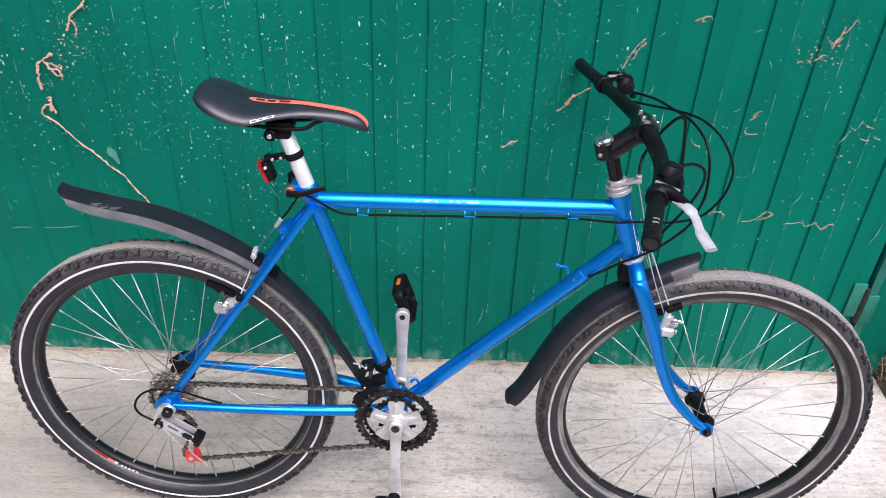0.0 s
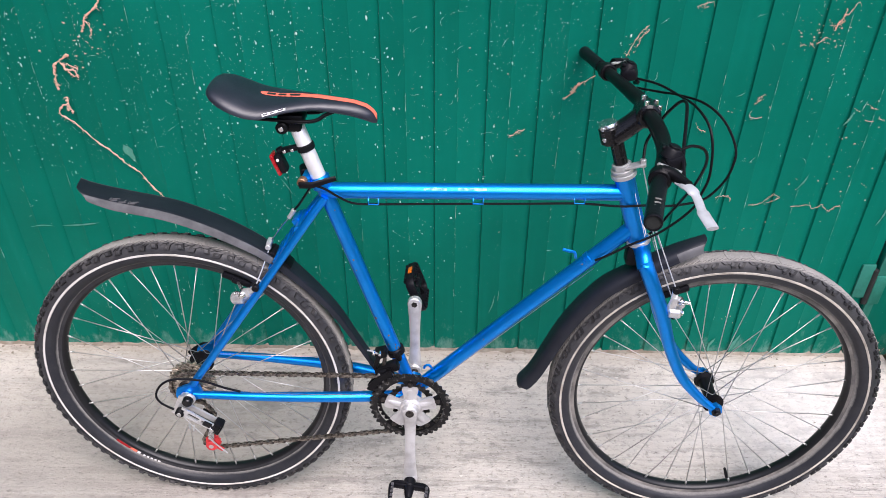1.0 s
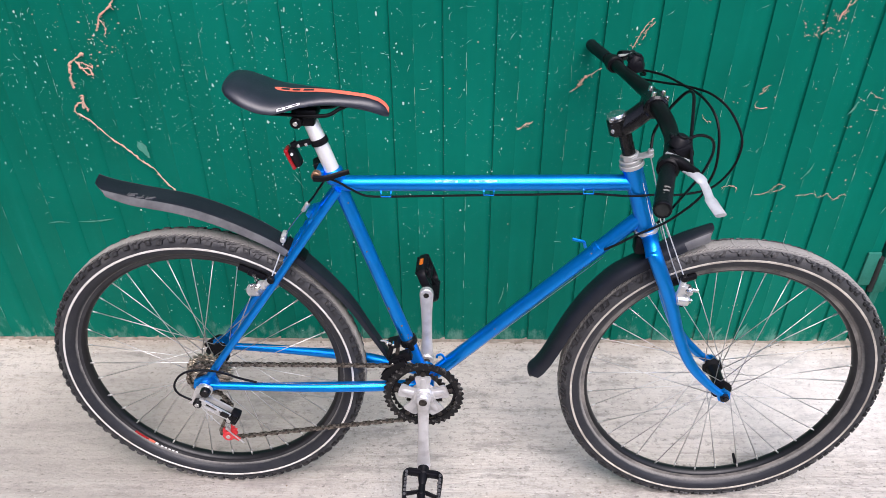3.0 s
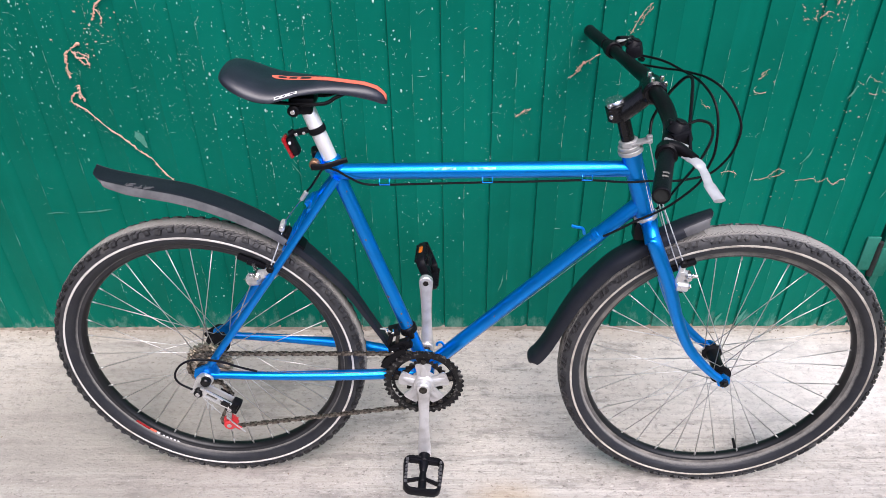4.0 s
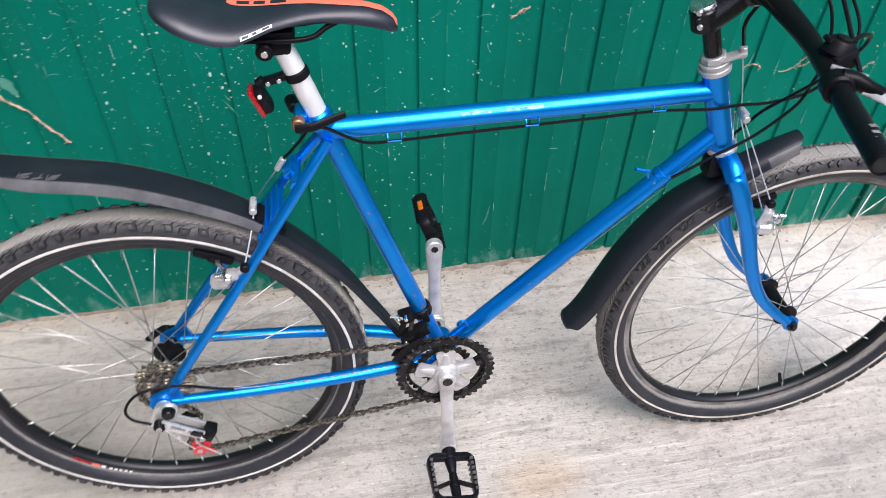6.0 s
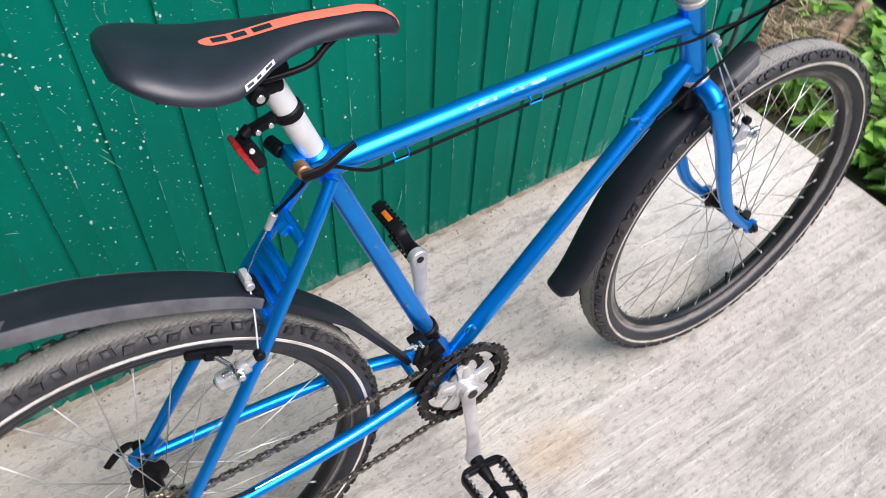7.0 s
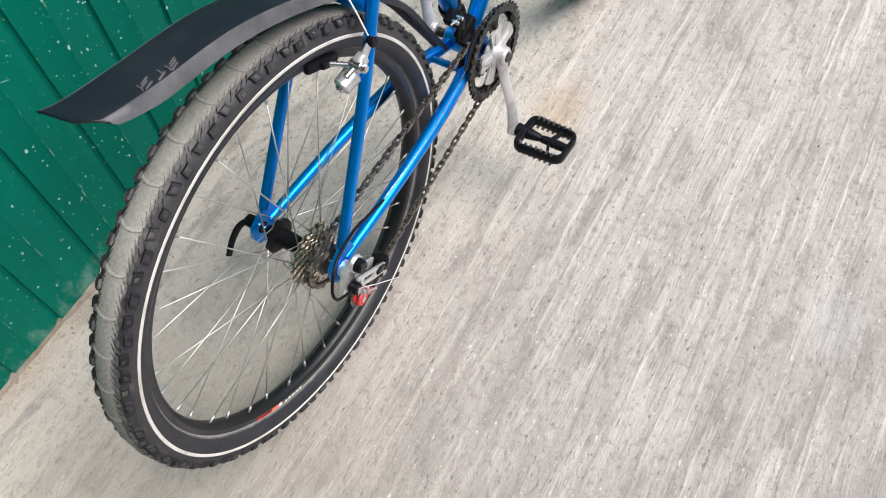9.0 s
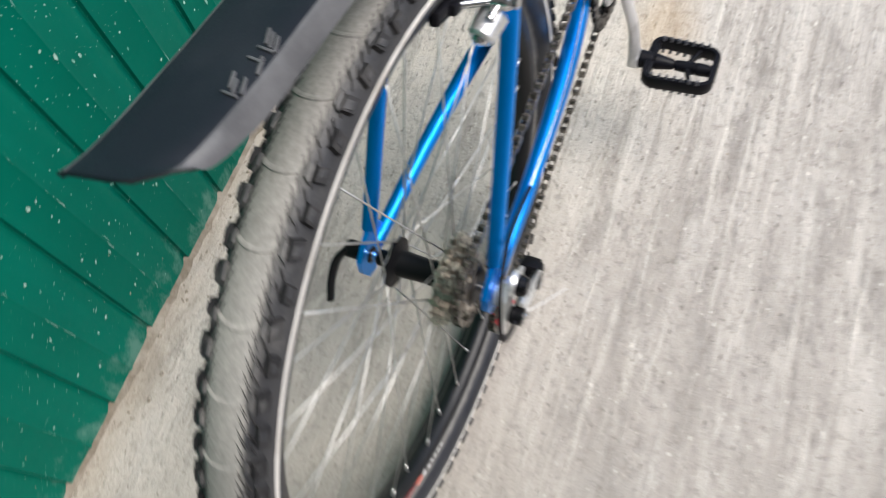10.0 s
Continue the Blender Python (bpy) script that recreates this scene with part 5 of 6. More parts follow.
for sg in (1, -1):
    span = [p for p in line if -p.y * sg > 0.265]
    bm = BM()
    sweep(bm, span, [0.0117 + (0.0004 if k % 2 else 0.0) for k in range(len(span))], 18, caps=True)
    part("grip", bm, M_BLACK_PLASTIC, handlebar, "black rubber grip")
    end = span[-1] if sg > 0 else span[0]
    inn = span[-2] if sg > 0 else span[1]
    d = (end - inn).normalized()
    bm = BM()
    revolve(bm, [(-0.004, 0.0121), (0.002, 0.0121), (0.003, 0.0115), (0.003, 0.0098), (-0.004, 0.0098)], 24)
    for v in bm.verts:
        v.co = d.to_track_quat("Y", "Z") @ v.co + end
    part("grip_end", bm, M_BLACK_PLASTIC, handlebar)
    # a dark disc paints in the shade inside the open grip
    bm = BM()
    drum(bm, end - d * 0.001, end + d * 0.0012, 0.0099, seg=20)
    part("grip_hole", bm, M_GAP, handlebar)
# pale printed marks on the near grip
for k in range(3):
    bm = BM()
    c = Vector(B(0.7935 - 0.003 * k, 0.338 + 0.010 * k, 0.592))
    rows = [[bm.verts.new(c + Vector((-math.sin(a) * 0.0124, 0, math.cos(a) * 0.0124)) + Vector((0, -dy, 0))) for a in (-0.5, -0.25, 0.0, 0.2)] for dy in (0.0, 0.005)]
    for j in range(3):
        bm.faces.new((rows[0][j], rows[0][j + 1], rows[1][j + 1], rows[1][j]))
    part("grip_print", bm, M_TRACK_DUSTY, handlebar, "small grey printed marks")


def brake_lever(sg, m):
    """Clamp, body and blade; sg: right +1, left -1."""
    def R(u, v, w):
        return Vector((u, -v * sg, w))

    bm = BM()
    a, b = m @ Vector((0, -0.011 * sg, 0)), m @ Vector((0, 0.011 * sg, 0))
    drum(bm, a, b, 0.0165, seg=20)
    sweep(bm, glide([R(0.826, 0.244, 0.600), R(0.838, 0.250, 0.600), R(0.848, 0.262, 0.597), R(0.856, 0.276, 0.596)], 4), [0.013, 0.0085], 12, squash=0.8)
    lever = part("brake_lever", bm, M_BLACK_METAL, bike, "black brake lever clamp with pale blade")
    bm = BM()
    sweep(bm, glide([R(0.845, 0.262, 0.594), R(0.856, 0.284, 0.5955), R(0.863, 0.300, 0.589), R(0.866, 0.325, 0.581), R(0.874, 0.352, 0.5725)], 6), [0.0070 + (0.0022 if 2 < k < 10 else 0) + (0.0022 if k > 17 else 0) for k in range(25)], 12, squash=0.42, side=(0, 0, 1))
    part("lever_blade", bm, M_WHITE_PLASTIC, lever, "worn silvery lever blade")
    bm = BM()
    drum(bm, R(0.852, 0.252, 0.590), R(0.861, 0.226, 0.582), 0.0052, 0.0042, 12)
    part("barrel_adjuster", bm, M_SATIN, lever)
    bm = BM()
    bar(bm, R(0.822, 0.228, 0.606), R(0.850, 0.252, 0.604), 0.004, 0.006, (0, 1, 0), 0.001)
    part("clamp_screw", bm, M_ALLOY, lever)
    bm = BM()
    c = R(0.850, 0.196, 0.598)
    block(bm, (0.030, 0.036, 0.024), Matrix.Translation(c) @ pose(0, 0, 0, 0, -20, 12 * sg), 0.006)
    drum(bm, c + Vector((-0.004, 0, 0.004)), c + Vector((0.000, 0, 0.020)), 0.0165, 0.0135, 18)
    drum(bm, c + Vector((0.000, 0, 0.019)), c + Vector((0.001, 0, 0.0225)), 0.0085, seg=14)
    shifter = part("shifter", bm, M_BLACK_PLASTIC, bike, "black plastic thumb shifter pod")
    bm = BM()
    sweep(bm, glide([c + Vector((0.006, 0, -0.004)), c + Vector((0.016, 0.010 * sg, -0.012)), c + Vector((0.014, -0.012 * sg, -0.022))], 4), [0.006, 0.004], 10, squash=0.6)
    block(bm, (0.012, 0.014, 0.006), Matrix.Translation(c + Vector((-0.012, 0.004 * sg, 0.018))) @ pose(0, 0, 0, 0, 25, 0), 0.002)
    part("shifter_paddle", bm, M_BLACK_PLASTIC, shifter)


def bar_frame(v):
    p = min(line, key=lambda q: abs(-q.y - v))
    i = line.index(p)
    d = (line[i + 1] - line[i - 1]).normalized()
    x = (Vector((1, 0, -0.12)) - d * Vector((1, 0, -0.12)).dot(d)).normalized()
    z = x.cross(d)
    m = Matrix((x, d, z)).transposed().to_4x4()
    m.translation = p
    # y of this frame points left on the bicycle
    return Matrix.Translation(p) @ Matrix((x, -d if d.y < 0 else d, x.cross(-d if d.y < 0 else d))).transposed().to_4x4()


brake_lever(1, bar_frame(0.245))
brake_lever(-1, bar_frame(-0.235))

# -- cables --


def cable(name, pts, r, mat, label="", n=8):
    bm = BM()
    sweep(bm, glide([B(*p) for p in pts], n), r, 8)
    return part(name, bm, mat, bike, label)


def wire(name, pts, r, mat, label="", n=8):
    bm = BM()
    sweep(bm, glide([Vector((u, -v, w)) for u, v, w in pts], n), r, 8)
    return part(name, bm, mat, bike, label)


wire("brake_cable", [(0.869, -0.200, 0.569), (0.903, -0.150, 0.579), (0.922, -0.100, 0.592), (0.949, -0.030, 0.603), (0.978, 0.000, 0.584), (0.999, 0.020, 0.545), (0.997, 0.030, 0.514), (0.985, 0.030, 0.481), (0.958, 0.028, 0.450), (0.908, 0.024, 0.435), (0.864, 0.020, 0.432), (0.822, 0.020, 0.429), (0.753, 0.012, 0.4280), (0.66, 0.011, 0.4240), (0.571, 0.011, 0.4210), (0.47, 0.011, 0.4172), (0.386, 0.012, 0.4145), (0.350, 0.016, 0.418), (0.325, 0.021, 0.433), (0.302, 0.024, 0.449), (0.282, 0.022, 0.452), (0.266, 0.014, 0.430), (0.250, 0.000, 0.404), (0.239, -0.008, 0.389)], 0.0022, M_BLACK_METAL, "black rear brake cable housing")
wire("shift_cable", [(0.848, -0.200, 0.591), (0.891, -0.140, 0.598), (0.920, -0.090, 0.595), (0.939, -0.040, 0.593), (0.954, 0.000, 0.576), (0.961, 0.020, 0.545), (0.962, 0.030, 0.497), (0.955, 0.030, 0.464), (0.942, 0.030, 0.430), (0.897, 0.025, 0.382), (0.848, 0.022, 0.352), (0.814, 0.020, 0.329), (0.791, 0.018, 0.315)], 0.0023, M_BLACK_METAL, "black gear cable housing")
wire("brake_cable", [(0.860, 0.235, 0.588), (0.863, 0.200, 0.609), (0.876, 0.140, 0.634), (0.886, 0.090, 0.645), (0.884, 0.060, 0.637), (0.876, 0.030, 0.609), (0.871, 0.000, 0.577), (0.858, -0.010, 0.540), (0.852, 0.010, 0.516)], 0.0026, M_BLACK_METAL, "black front brake cable housing")
wire("shift_cable", [(0.858, 0.195, 0.613), (0.877, 0.190, 0.618), (0.902, 0.170, 0.603), (0.917, 0.140, 0.569), (0.920, 0.100, 0.517), (0.918, 0.050, 0.461), (0.914, 0.000, 0.405), (0.900, -0.020, 0.362), (0.872, -0.024, 0.338), (0.83, -0.022, 0.328), (0.791, -0.017, 0.313)], 0.0023, M_BLACK_METAL, "black gear cable housing")
wire("brake_wire", [(0.852, 0.014, 0.505), (0.868, 0.008, 0.455), (0.882, 0.0, 0.410)], 0.0011, M_SATIN)
for sg in (1, -1):
    wire("straddle_wire", [(0.882, 0.006 * sg, 0.406), (0.905, 0.032 * sg, 0.352), (0.934, 0.060 * sg, 0.286)], 0.0012, M_SATIN, "bare steel straddle wire", 3)
    wire("link_wire", [(0.879, 0.010 * sg, 0.402), (0.905, 0.036 * sg, 0.326), (0.938, 0.058 * sg, 0.248)], 0.0011, M_SATIN, "bare steel link wire", 4)
    wire("straddle_wire", [(0.189, 0.005 * sg, 0.318), (0.180, 0.032 * sg, 0.290), (0.168, 0.058 * sg, 0.260)], 0.0012, M_SATIN, "bare steel straddle wire", 3)
    # bare gear wires under the down tube
    cable("gear_wire", [(0.789, 0.008 * sg, 0.293), (0.633, 0.007 * sg, 0.138), (0.488, 0.006 * sg, -0.008)], 0.0006, M_CHROME, "", 3)
wire("brake_wire", [(0.230, -0.008, 0.376), (0.209, -0.005, 0.350), (0.189, 0.0, 0.323)], 0.0011, M_CHROME, "", 4)
for u_, w_ in ((0.880, 0.404), (0.1885, 0.319)):
    bm = BM()
    block(bm, (0.010, 0.022, 0.013), Matrix.Translation(B(u_, 0, w_)) @ pose(0, 0, 0, 0, 15, 0), 0.003)
    drum(bm, B(u_, 0.008, w_ - 0.003), B(u_, 0.016, w_ - 0.003), 0.0056, seg=10)
    part("straddle_carrier", bm, M_SATIN, bike, "silver straddle wire carrier")
wire("gear_housing", [(0.112, 0.068, 0.012), (0.080, 0.070, 0.023), (0.037, 0.076, 0.044), (-0.006, 0.085, 0.053), (-0.032, 0.092, 0.046), (-0.047, 0.096, 0.023), (-0.042, 0.097, 0.002), (-0.018, 0.096, -0.016)], 0.0023, M_BLACK_PLASTIC, "black loop of gear cable housing")
wire("gear_wire", [(0.430, 0.034, -0.008), (0.25, 0.062, 0.006), (0.101, 0.068, 0.0125)], 0.0009, M_CHROME, "", 4)

# -- saddle, seat post, tail light --
d_st = (Vector(B(*ST_TOP)) - Vector(B(*BB))).normalized()
bm = BM()
sweep(bm, [c_ for c_ in (Vector(B(*ST_TOP)) - d_st * 0.02, Vector(B(*ST_TOP)) + d_st * 0.098, Vector(B(*ST_TOP)) + d_st * 0.102)], [0.0136, 0.0136, 0.012], 22)
post_ = part("seat_post", bm, M_POST, bike, "bare silver alloy seat post")
bm = BM()
top = Vector(B(*ST_TOP)) + d_st * 0.108
block(bm, (0.046, 0.040, 0.018), Matrix.Translation(top + Vector((-0.004, 0, 0.012))), 0.006)
block(bm, (0.034, 0.030, 0.018), Matrix.Translation(top + Vector((-0.004, 0, -0.004))), 0.006)
drum(bm, top + Vector((-0.018, 0.026, -0.001)), top + Vector((-0.018, -0.028, -0.001)), 0.0105, seg=18)
part("saddle_clamp", bm, M_BLACK_METAL, post_, "black seat post clamp")
bm = BM()
drum(bm, top + Vector((-0.018, -0.027, -0.001)), top + Vector((-0.018, -0.031, -0.001)), 0.0045, seg=8)
part("clamp_nut", bm, M_CHROME, post_)

SAD = ((0.120, 0.026, 0.6272, 0.6205), (0.1237, 0.042, 0.6334, 0.6225), (0.131, 0.054, 0.6362, 0.6185), (0.1447, 0.063, 0.6353, 0.6105), (0.163, 0.069, 0.6289, 0.6025), (0.1859, 0.070, 0.6185, 0.5938), (0.2088, 0.067, 0.6125, 0.5902), (0.2299, 0.059, 0.6102, 0.5935), (0.25, 0.047, 0.6100, 0.5962), (0.275, 0.036, 0.6104, 0.5970), (0.3, 0.028, 0.6094, 0.5960), (0.33, 0.0235, 0.606, 0.5915), (0.36, 0.021, 0.6024, 0.5855), (0.38, 0.019, 0.5961, 0.5785), (0.392, 0.014, 0.5880, 0.5725), (0.398, 0.006, 0.5795, 0.5710))


def saddle_line(u):
    for a, b in zip(SAD, SAD[1:]):
        if a[0] <= u <= b[0]:
            k = (u - a[0]) / (b[0] - a[0])
            return [a[j] + (b[j] - a[j]) * k for j in range(4)]
    return list(SAD[-1])


def saddle_point(u, th, lift=0.0):
    _, h, t, b = saddle_line(u)
    y = h * math.copysign(abs(math.cos(th)) ** 0.85, math.cos(th))
    z = b + (t - b) * max(0.0, math.sin(th)) ** 0.9
    return Vector((u, -y * (1 + lift / h), z + lift))


bm = BM()
us = [0.120, 0.1215, 0.1237, 0.127, 0.132, 0.138, 0.146, 0.157, 0.17, 0.19, 0.21, 0.23, 0.25, 0.27, 0.29, 0.31, 0.33, 0.35, 0.368, 0.383, 0.390, 0.395, 0.398]
rows = []
for u in us:
    ring = [bm.verts.new(saddle_point(u, math.pi * k / 20)) for k in range(21)]
    _, h, t, b = saddle_line(u)
    ring += [bm.verts.new((u, h * 0.82, b - 0.004)), bm.verts.new((u, 0, b - 0.001)), bm.verts.new((u, -h * 0.82, b - 0.004))]
    rows.append(ring)
for a, b in zip(rows, rows[1:]):
    for k in range(len(a)):
        bm.faces.new((a[k], a[(k + 1) % len(a)], b[(k + 1) % len(a)], b[k]))
bm.faces.new(rows[0])
bm.faces.new(rows[-1][::-1])
saddle = part("saddle", bm, M_SADDLE, bike, "black leatherette saddle with an orange-red stripe")


def saddle_patch(name, u0, u1, th0, th1, mat, label, n=14, lift=0.0006, taper=None):
    bm = BM()
    rows = []
    for k in range(n + 1):
        u = u0 + (u1 - u0) * k / n
        a0, a1 = (th0(u), th1(u)) if callable(th0) else (th0, th1)
        rows.append([bm.verts.new(saddle_point(u, a0 + (a1 - a0) * j / 4, lift)) for j in range(5)])
    for a, b in zip(rows, rows[1:]):
        for j in range(4):
            bm.faces.new((a[j], a[j + 1], b[j + 1], b[j]))
    return part(name, bm, mat, saddle, label)


def across(y):
    """The angle on the saddle's section at y metres from its middle line."""
    def at(u):
        h = saddle_line(u)[1]
        return math.acos(max(-0.97, min(0.97, math.copysign((abs(y) / h) ** (1 / 0.85), y))))
    return at


saddle_patch("saddle_stripe", 0.203, 0.3975, lambda u: across(0.0078 * min(1.0, max(0.05, (u - 0.202) / 0.009)) ** 0.5)(u), lambda u: across(-0.0078 * min(1.0, max(0.05, (u - 0.202) / 0.009)) ** 0.5)(u), M_ORANGE, "orange-red stripe along the saddle", 44)
for a, b in ((0.214, 0.228), (0.233, 0.246), (0.252, 0.270)):
    saddle_patch("stripe_mark", a, b, across(0.0040), across(-0.0040), M_SADDLE, "black shape on the stripe", 4, 0.0011)
saddle_patch("side_badge", 0.218, 0.253, lambda u: 0.10 + 3.4 * (u - 0.216), lambda u: 0.32 + 3.6 * (u - 0.216), M_WHITE, "white badge on the saddle's side", 8, 0.0007)
for a, b in ((0.220, 0.227), (0.231, 0.236), (0.242, 0.250)):
    saddle_patch("badge_mark", a, b, lambda u: 0.15 + 3.4 * (u - 0.216), lambda u: 0.27 + 3.6 * (u - 0.216), M_SADDLE, "black shape on the badge", 3, 0.0012)
for sg in (1, -1):
    bm = BM()
    sweep(bm, glide([B(0.150, 0.034 * sg, 0.588), B(0.175, 0.026 * sg, 0.574), B(0.21, 0.021 * sg, 0.569), B(0.285, 0.021 * sg, 0.567), B(0.312, 0.016 * sg, 0.578), B(0.335, 0.010 * sg, 0.586)], 6), 0.0034, 10)
    part("saddle_rail", bm, M_BLACK_METAL, saddle, "dark steel saddle rail")

lc = Vector(B(*ST_TOP)) + d_st * 0.062
bm = BM()
drum(bm, lc - d_st * 0.006, lc + d_st * 0.006, 0.0162, seg=22)
bar(bm, lc + Vector((-0.012, -0.002, 0)), lc + Vector((-0.042, -0.002, -0.008)), 0.010, 0.013, (0, 1, 0), 0.003)
light = part("tail_light", bm, M_BLACK_PLASTIC, bike, "red tail light on a black plastic clamp")
bm = BM()
drum(bm, lc + Vector((-0.022, -0.008, -0.004)), lc + Vector((-0.022, -0.0105, -0.004)), 0.0032, seg=8)
drum(bm, lc + Vector((-0.036, -0.008, -0.007)), lc + Vector((-0.036, -0.0105, -0.007)), 0.0032, seg=8)
part("clamp_screw", bm, M_CHROME, light)
lm = Matrix.Translation((0.2205, -0.002, 0.4875)) @ pose(0, 0, 0, 0, -21, 0)
bm = BM()
block(bm, (0.014, 0.026, 0.038), lm @ pose(0.0055, 0, -0.002), 0.006)
drum(bm, lm @ Vector((0.007, 0, 0.018)), lc + Vector((-0.040, 0, -0.005)), 0.0065, seg=12)
part("lamp_housing", bm, M_BLACK_PLASTIC, light)
bm = BM()
block(bm, (0.0075, 0.028, 0.042), lm @ pose(-0.0032, 0, -0.001), 0.0036)
part("lens", bm, M_RED, light, "glossy red lens")
bm = BM()
drum(bm, lm @ Vector((0.006, -0.013, 0.008)), lm @ Vector((0.006, -0.0155, 0.008)), 0.0028, seg=8)
part("lamp_switch", bm, M_WHITE, light)

# -- mudguards --


def mudguard(name, path, halves, depths, section, label, round_ends, dusty, sway=0.0):
    """A thin shell along path (u, w): section gives (across, down) of its arch; its ends are rounded off in plan; dusty
    is the share of the run with paler skirts.
    """
    p = glide([(u, 0, w) for u, w in path], 8)
    n = len(p)
    run = [0.0]
    for a, b in zip(p, p[1:]):
        run.append(run[-1] + (b - a).length)
    bm = BM()
    outer, inner = [], []
    for i, q in enumerate(p):
        d = (p[min(i + 1, n - 1)] - p[max(i - 1, 0)]).normalized()
        up = Vector((-d.z, 0, d.x))
        j = i / (n - 1) * (len(halves) - 1)
        k = min(int(j), len(halves) - 2)
        h = halves[k] + (halves[k + 1] - halves[k]) * (j - k)
        skirt = depths[k] + (depths[k + 1] - depths[k]) * (j - k)
        rowo, rowi = [], []
        for s, f in section:
            pull = Vector()
            for e, gap, way in ((0, run[i], 1), (1, run[-1] - run[i], -1)):
                # corners draw back along the run, most at the skirts' lower edge
                back = round_ends[e] * max(0.0, (abs(s) - 0.3) / 0.7) ** 2.2
                if e == 0 and skirt > 0:
                    # the tail ends in a point on its wall side and is rounded off on the other
                    back = round_ends[e] * (0.30 * (1 - s) / 2 + 0.70 * max(0.0, (-s - 0.2) / 0.8) ** 2.0)
                pull += d * way * max(0.0, back * (1 - gap / (round_ends[e] * 2.5 + 1e-6)))
            q = Vector((p[i].x, sway * (i / (n - 1)) ** 1.6, p[i].z))
            e = q + Vector((0, s * h, 0)) + up * f * skirt + pull
            rowo.append(bm.verts.new(e))
            rowi.append(bm.verts.new(q + Vector((0, s * (h - 0.0022), 0)) + up * f * skirt - up * math.copysign(0.0025 if abs(s) < 0.99 else 0.0, skirt) + pull))
        outer.append(rowo)
        inner.append(rowi)
    m = len(section) - 1
    for rows in (outer, inner):
        for a, b in zip(rows, rows[1:]):
            for k in range(m):
                f = bm.faces.new((a[k], a[k + 1], b[k + 1], b[k]))
                # paler skirts towards the loose end
                if rows is outer and (section[k][0] < -0.8 or section[k + 1][0] > 0.8) and a is not rows[-1] and rows.index(a) < dusty * n:
                    f.material_index = 1
    for a, b in zip(range(n), range(1, n)):
        for k in (0, m):
            bm.faces.new((outer[a][k], outer[b][k], inner[b][k], inner[a][k]))
    for i in (0, n - 1):
        for k in range(m):
            bm.faces.new((outer[i][k], outer[i][k + 1], inner[i][k + 1], inner[i][k]))
    return part(name, bm, [M_FENDER, M_FENDER_PALE], bike, label)


RIDGED = ((-1.0, -1.0), (-0.93, -0.55), (-0.83, -0.10), (-0.76, -0.03), (-0.4, -0.005), (0, 0), (0.4, -0.005), (0.76, -0.03), (0.83, -0.10), (0.93, -0.55), (1.0, -1.0))
ARCHED = ((-1.0, -1.0), (-0.985, -0.72), (-0.93, -0.45), (-0.80, -0.22), (-0.58, -0.08), (-0.3, -0.02), (0, 0), (0.3, -0.02), (0.58, -0.08), (0.80, -0.22), (0.93, -0.45), (0.985, -0.72), (1.0, -1.0))
RF = ((-0.156, 0.434), (-0.130, 0.423), (-0.076, 0.4105), (0.027, 0.389), (0.129, 0.345), (0.208, 0.290), (0.294, 0.194), (0.346, 0.104), (0.388, 0.026))
rear_guard = mudguard("rear_mudguard", RF, (0.027, 0.031, 0.033, 0.033, 0.031, 0.026, 0.020, 0.015, 0.012), (0.003, 0.010, 0.014, 0.014, 0.013, 0.011, 0.009, 0.008, 0.008), RIDGED, "long black plastic rear mudguard with a flipped-up tail", (0.028, 0.004), 0.6)
FF = ((0.987, 0.368), (0.932, 0.342), (0.857, 0.297), (0.813, 0.266), (0.784, 0.234), (0.755, 0.193), (0.731, 0.149), (0.709, 0.098), (0.690, 0.053), (0.675, 0.025), (0.664, 0.010), (0.6615, 0.000), (0.666, -0.008), (0.676, -0.010))
FF = [(BASE + (u - BASE) * 0.987, w * 0.987) for u, w in FF]
front_guard = mudguard("front_mudguard", FF, (0.020, 0.024, 0.027, 0.029, 0.029, 0.029, 0.029, 0.029, 0.028, 0.027, 0.026, 0.024, 0.021, 0.014), (-0.021,) * 10 + (-0.020, -0.016, -0.009, -0.003), ARCHED, "black plastic front mudguard behind the fork", (0.014, 0.002), 0.07, 0.014)
bm = BM()
block(bm, (0.030, 0.030, 0.040), Matrix.Translation(B(0.858, 0, 0.322)), 0.006)
part("guard_bracket", bm, M_BLACK_PLASTIC, front_guard)
bm = BM()
block(bm, (0.050, 0.036, 0.012), Matrix.Translation(B(0.208, 0, 0.288)) @ pose(0, 0, 0, 0, 45, 0), 0.003)
part("guard_bracket", bm, M_BLACK_PLASTIC, rear_guard)
# raised letters moulded into the tail, drawn as plain bars, paler for lit relief
for u_, v_, turn, ln in ((-0.083, 0.018, 20, 0.012), (-0.081, 0.022, 20, 0.012), (-0.079, 0.014, 20, 0.012), (-0.088, 0.0185, 82, 0.010), (-0.066, 0.022, 20, 0.013), (-0.063, 0.0175, 82, 0.010), (-0.050, 0.022, 20, 0.012), (-0.048, 0.018, 20, 0.012), (-0.046, 0.0145, 20, 0.012), (-0.055, 0.0185, 82, 0.010)):
    bm = BM()
    spine = glide([(a, 0, b) for a, b in RF], 8)
    a, b = next((p, q) for p, q in zip(spine, spine[1:]) if p.x <= u_ < q.x)
    slope = (b.z - a.z) / (b.x - a.x)
    block(bm, (ln, 0.0019, 0.0022), Matrix.Translation((u_, -v_, a.z + slope * (u_ - a.x) + 0.0003)) @ pose(0, 0, 0, 0, -math.degrees(math.atan(slope)), 0) @ pose(0, 0, 0, 0, 0, turn), 0.0006)
    part("moulded_mark", bm, M_FENDER_PALE, rear_guard)

# -- crankset --
CH = Vector(B(BB[0], 0, BB[2]))


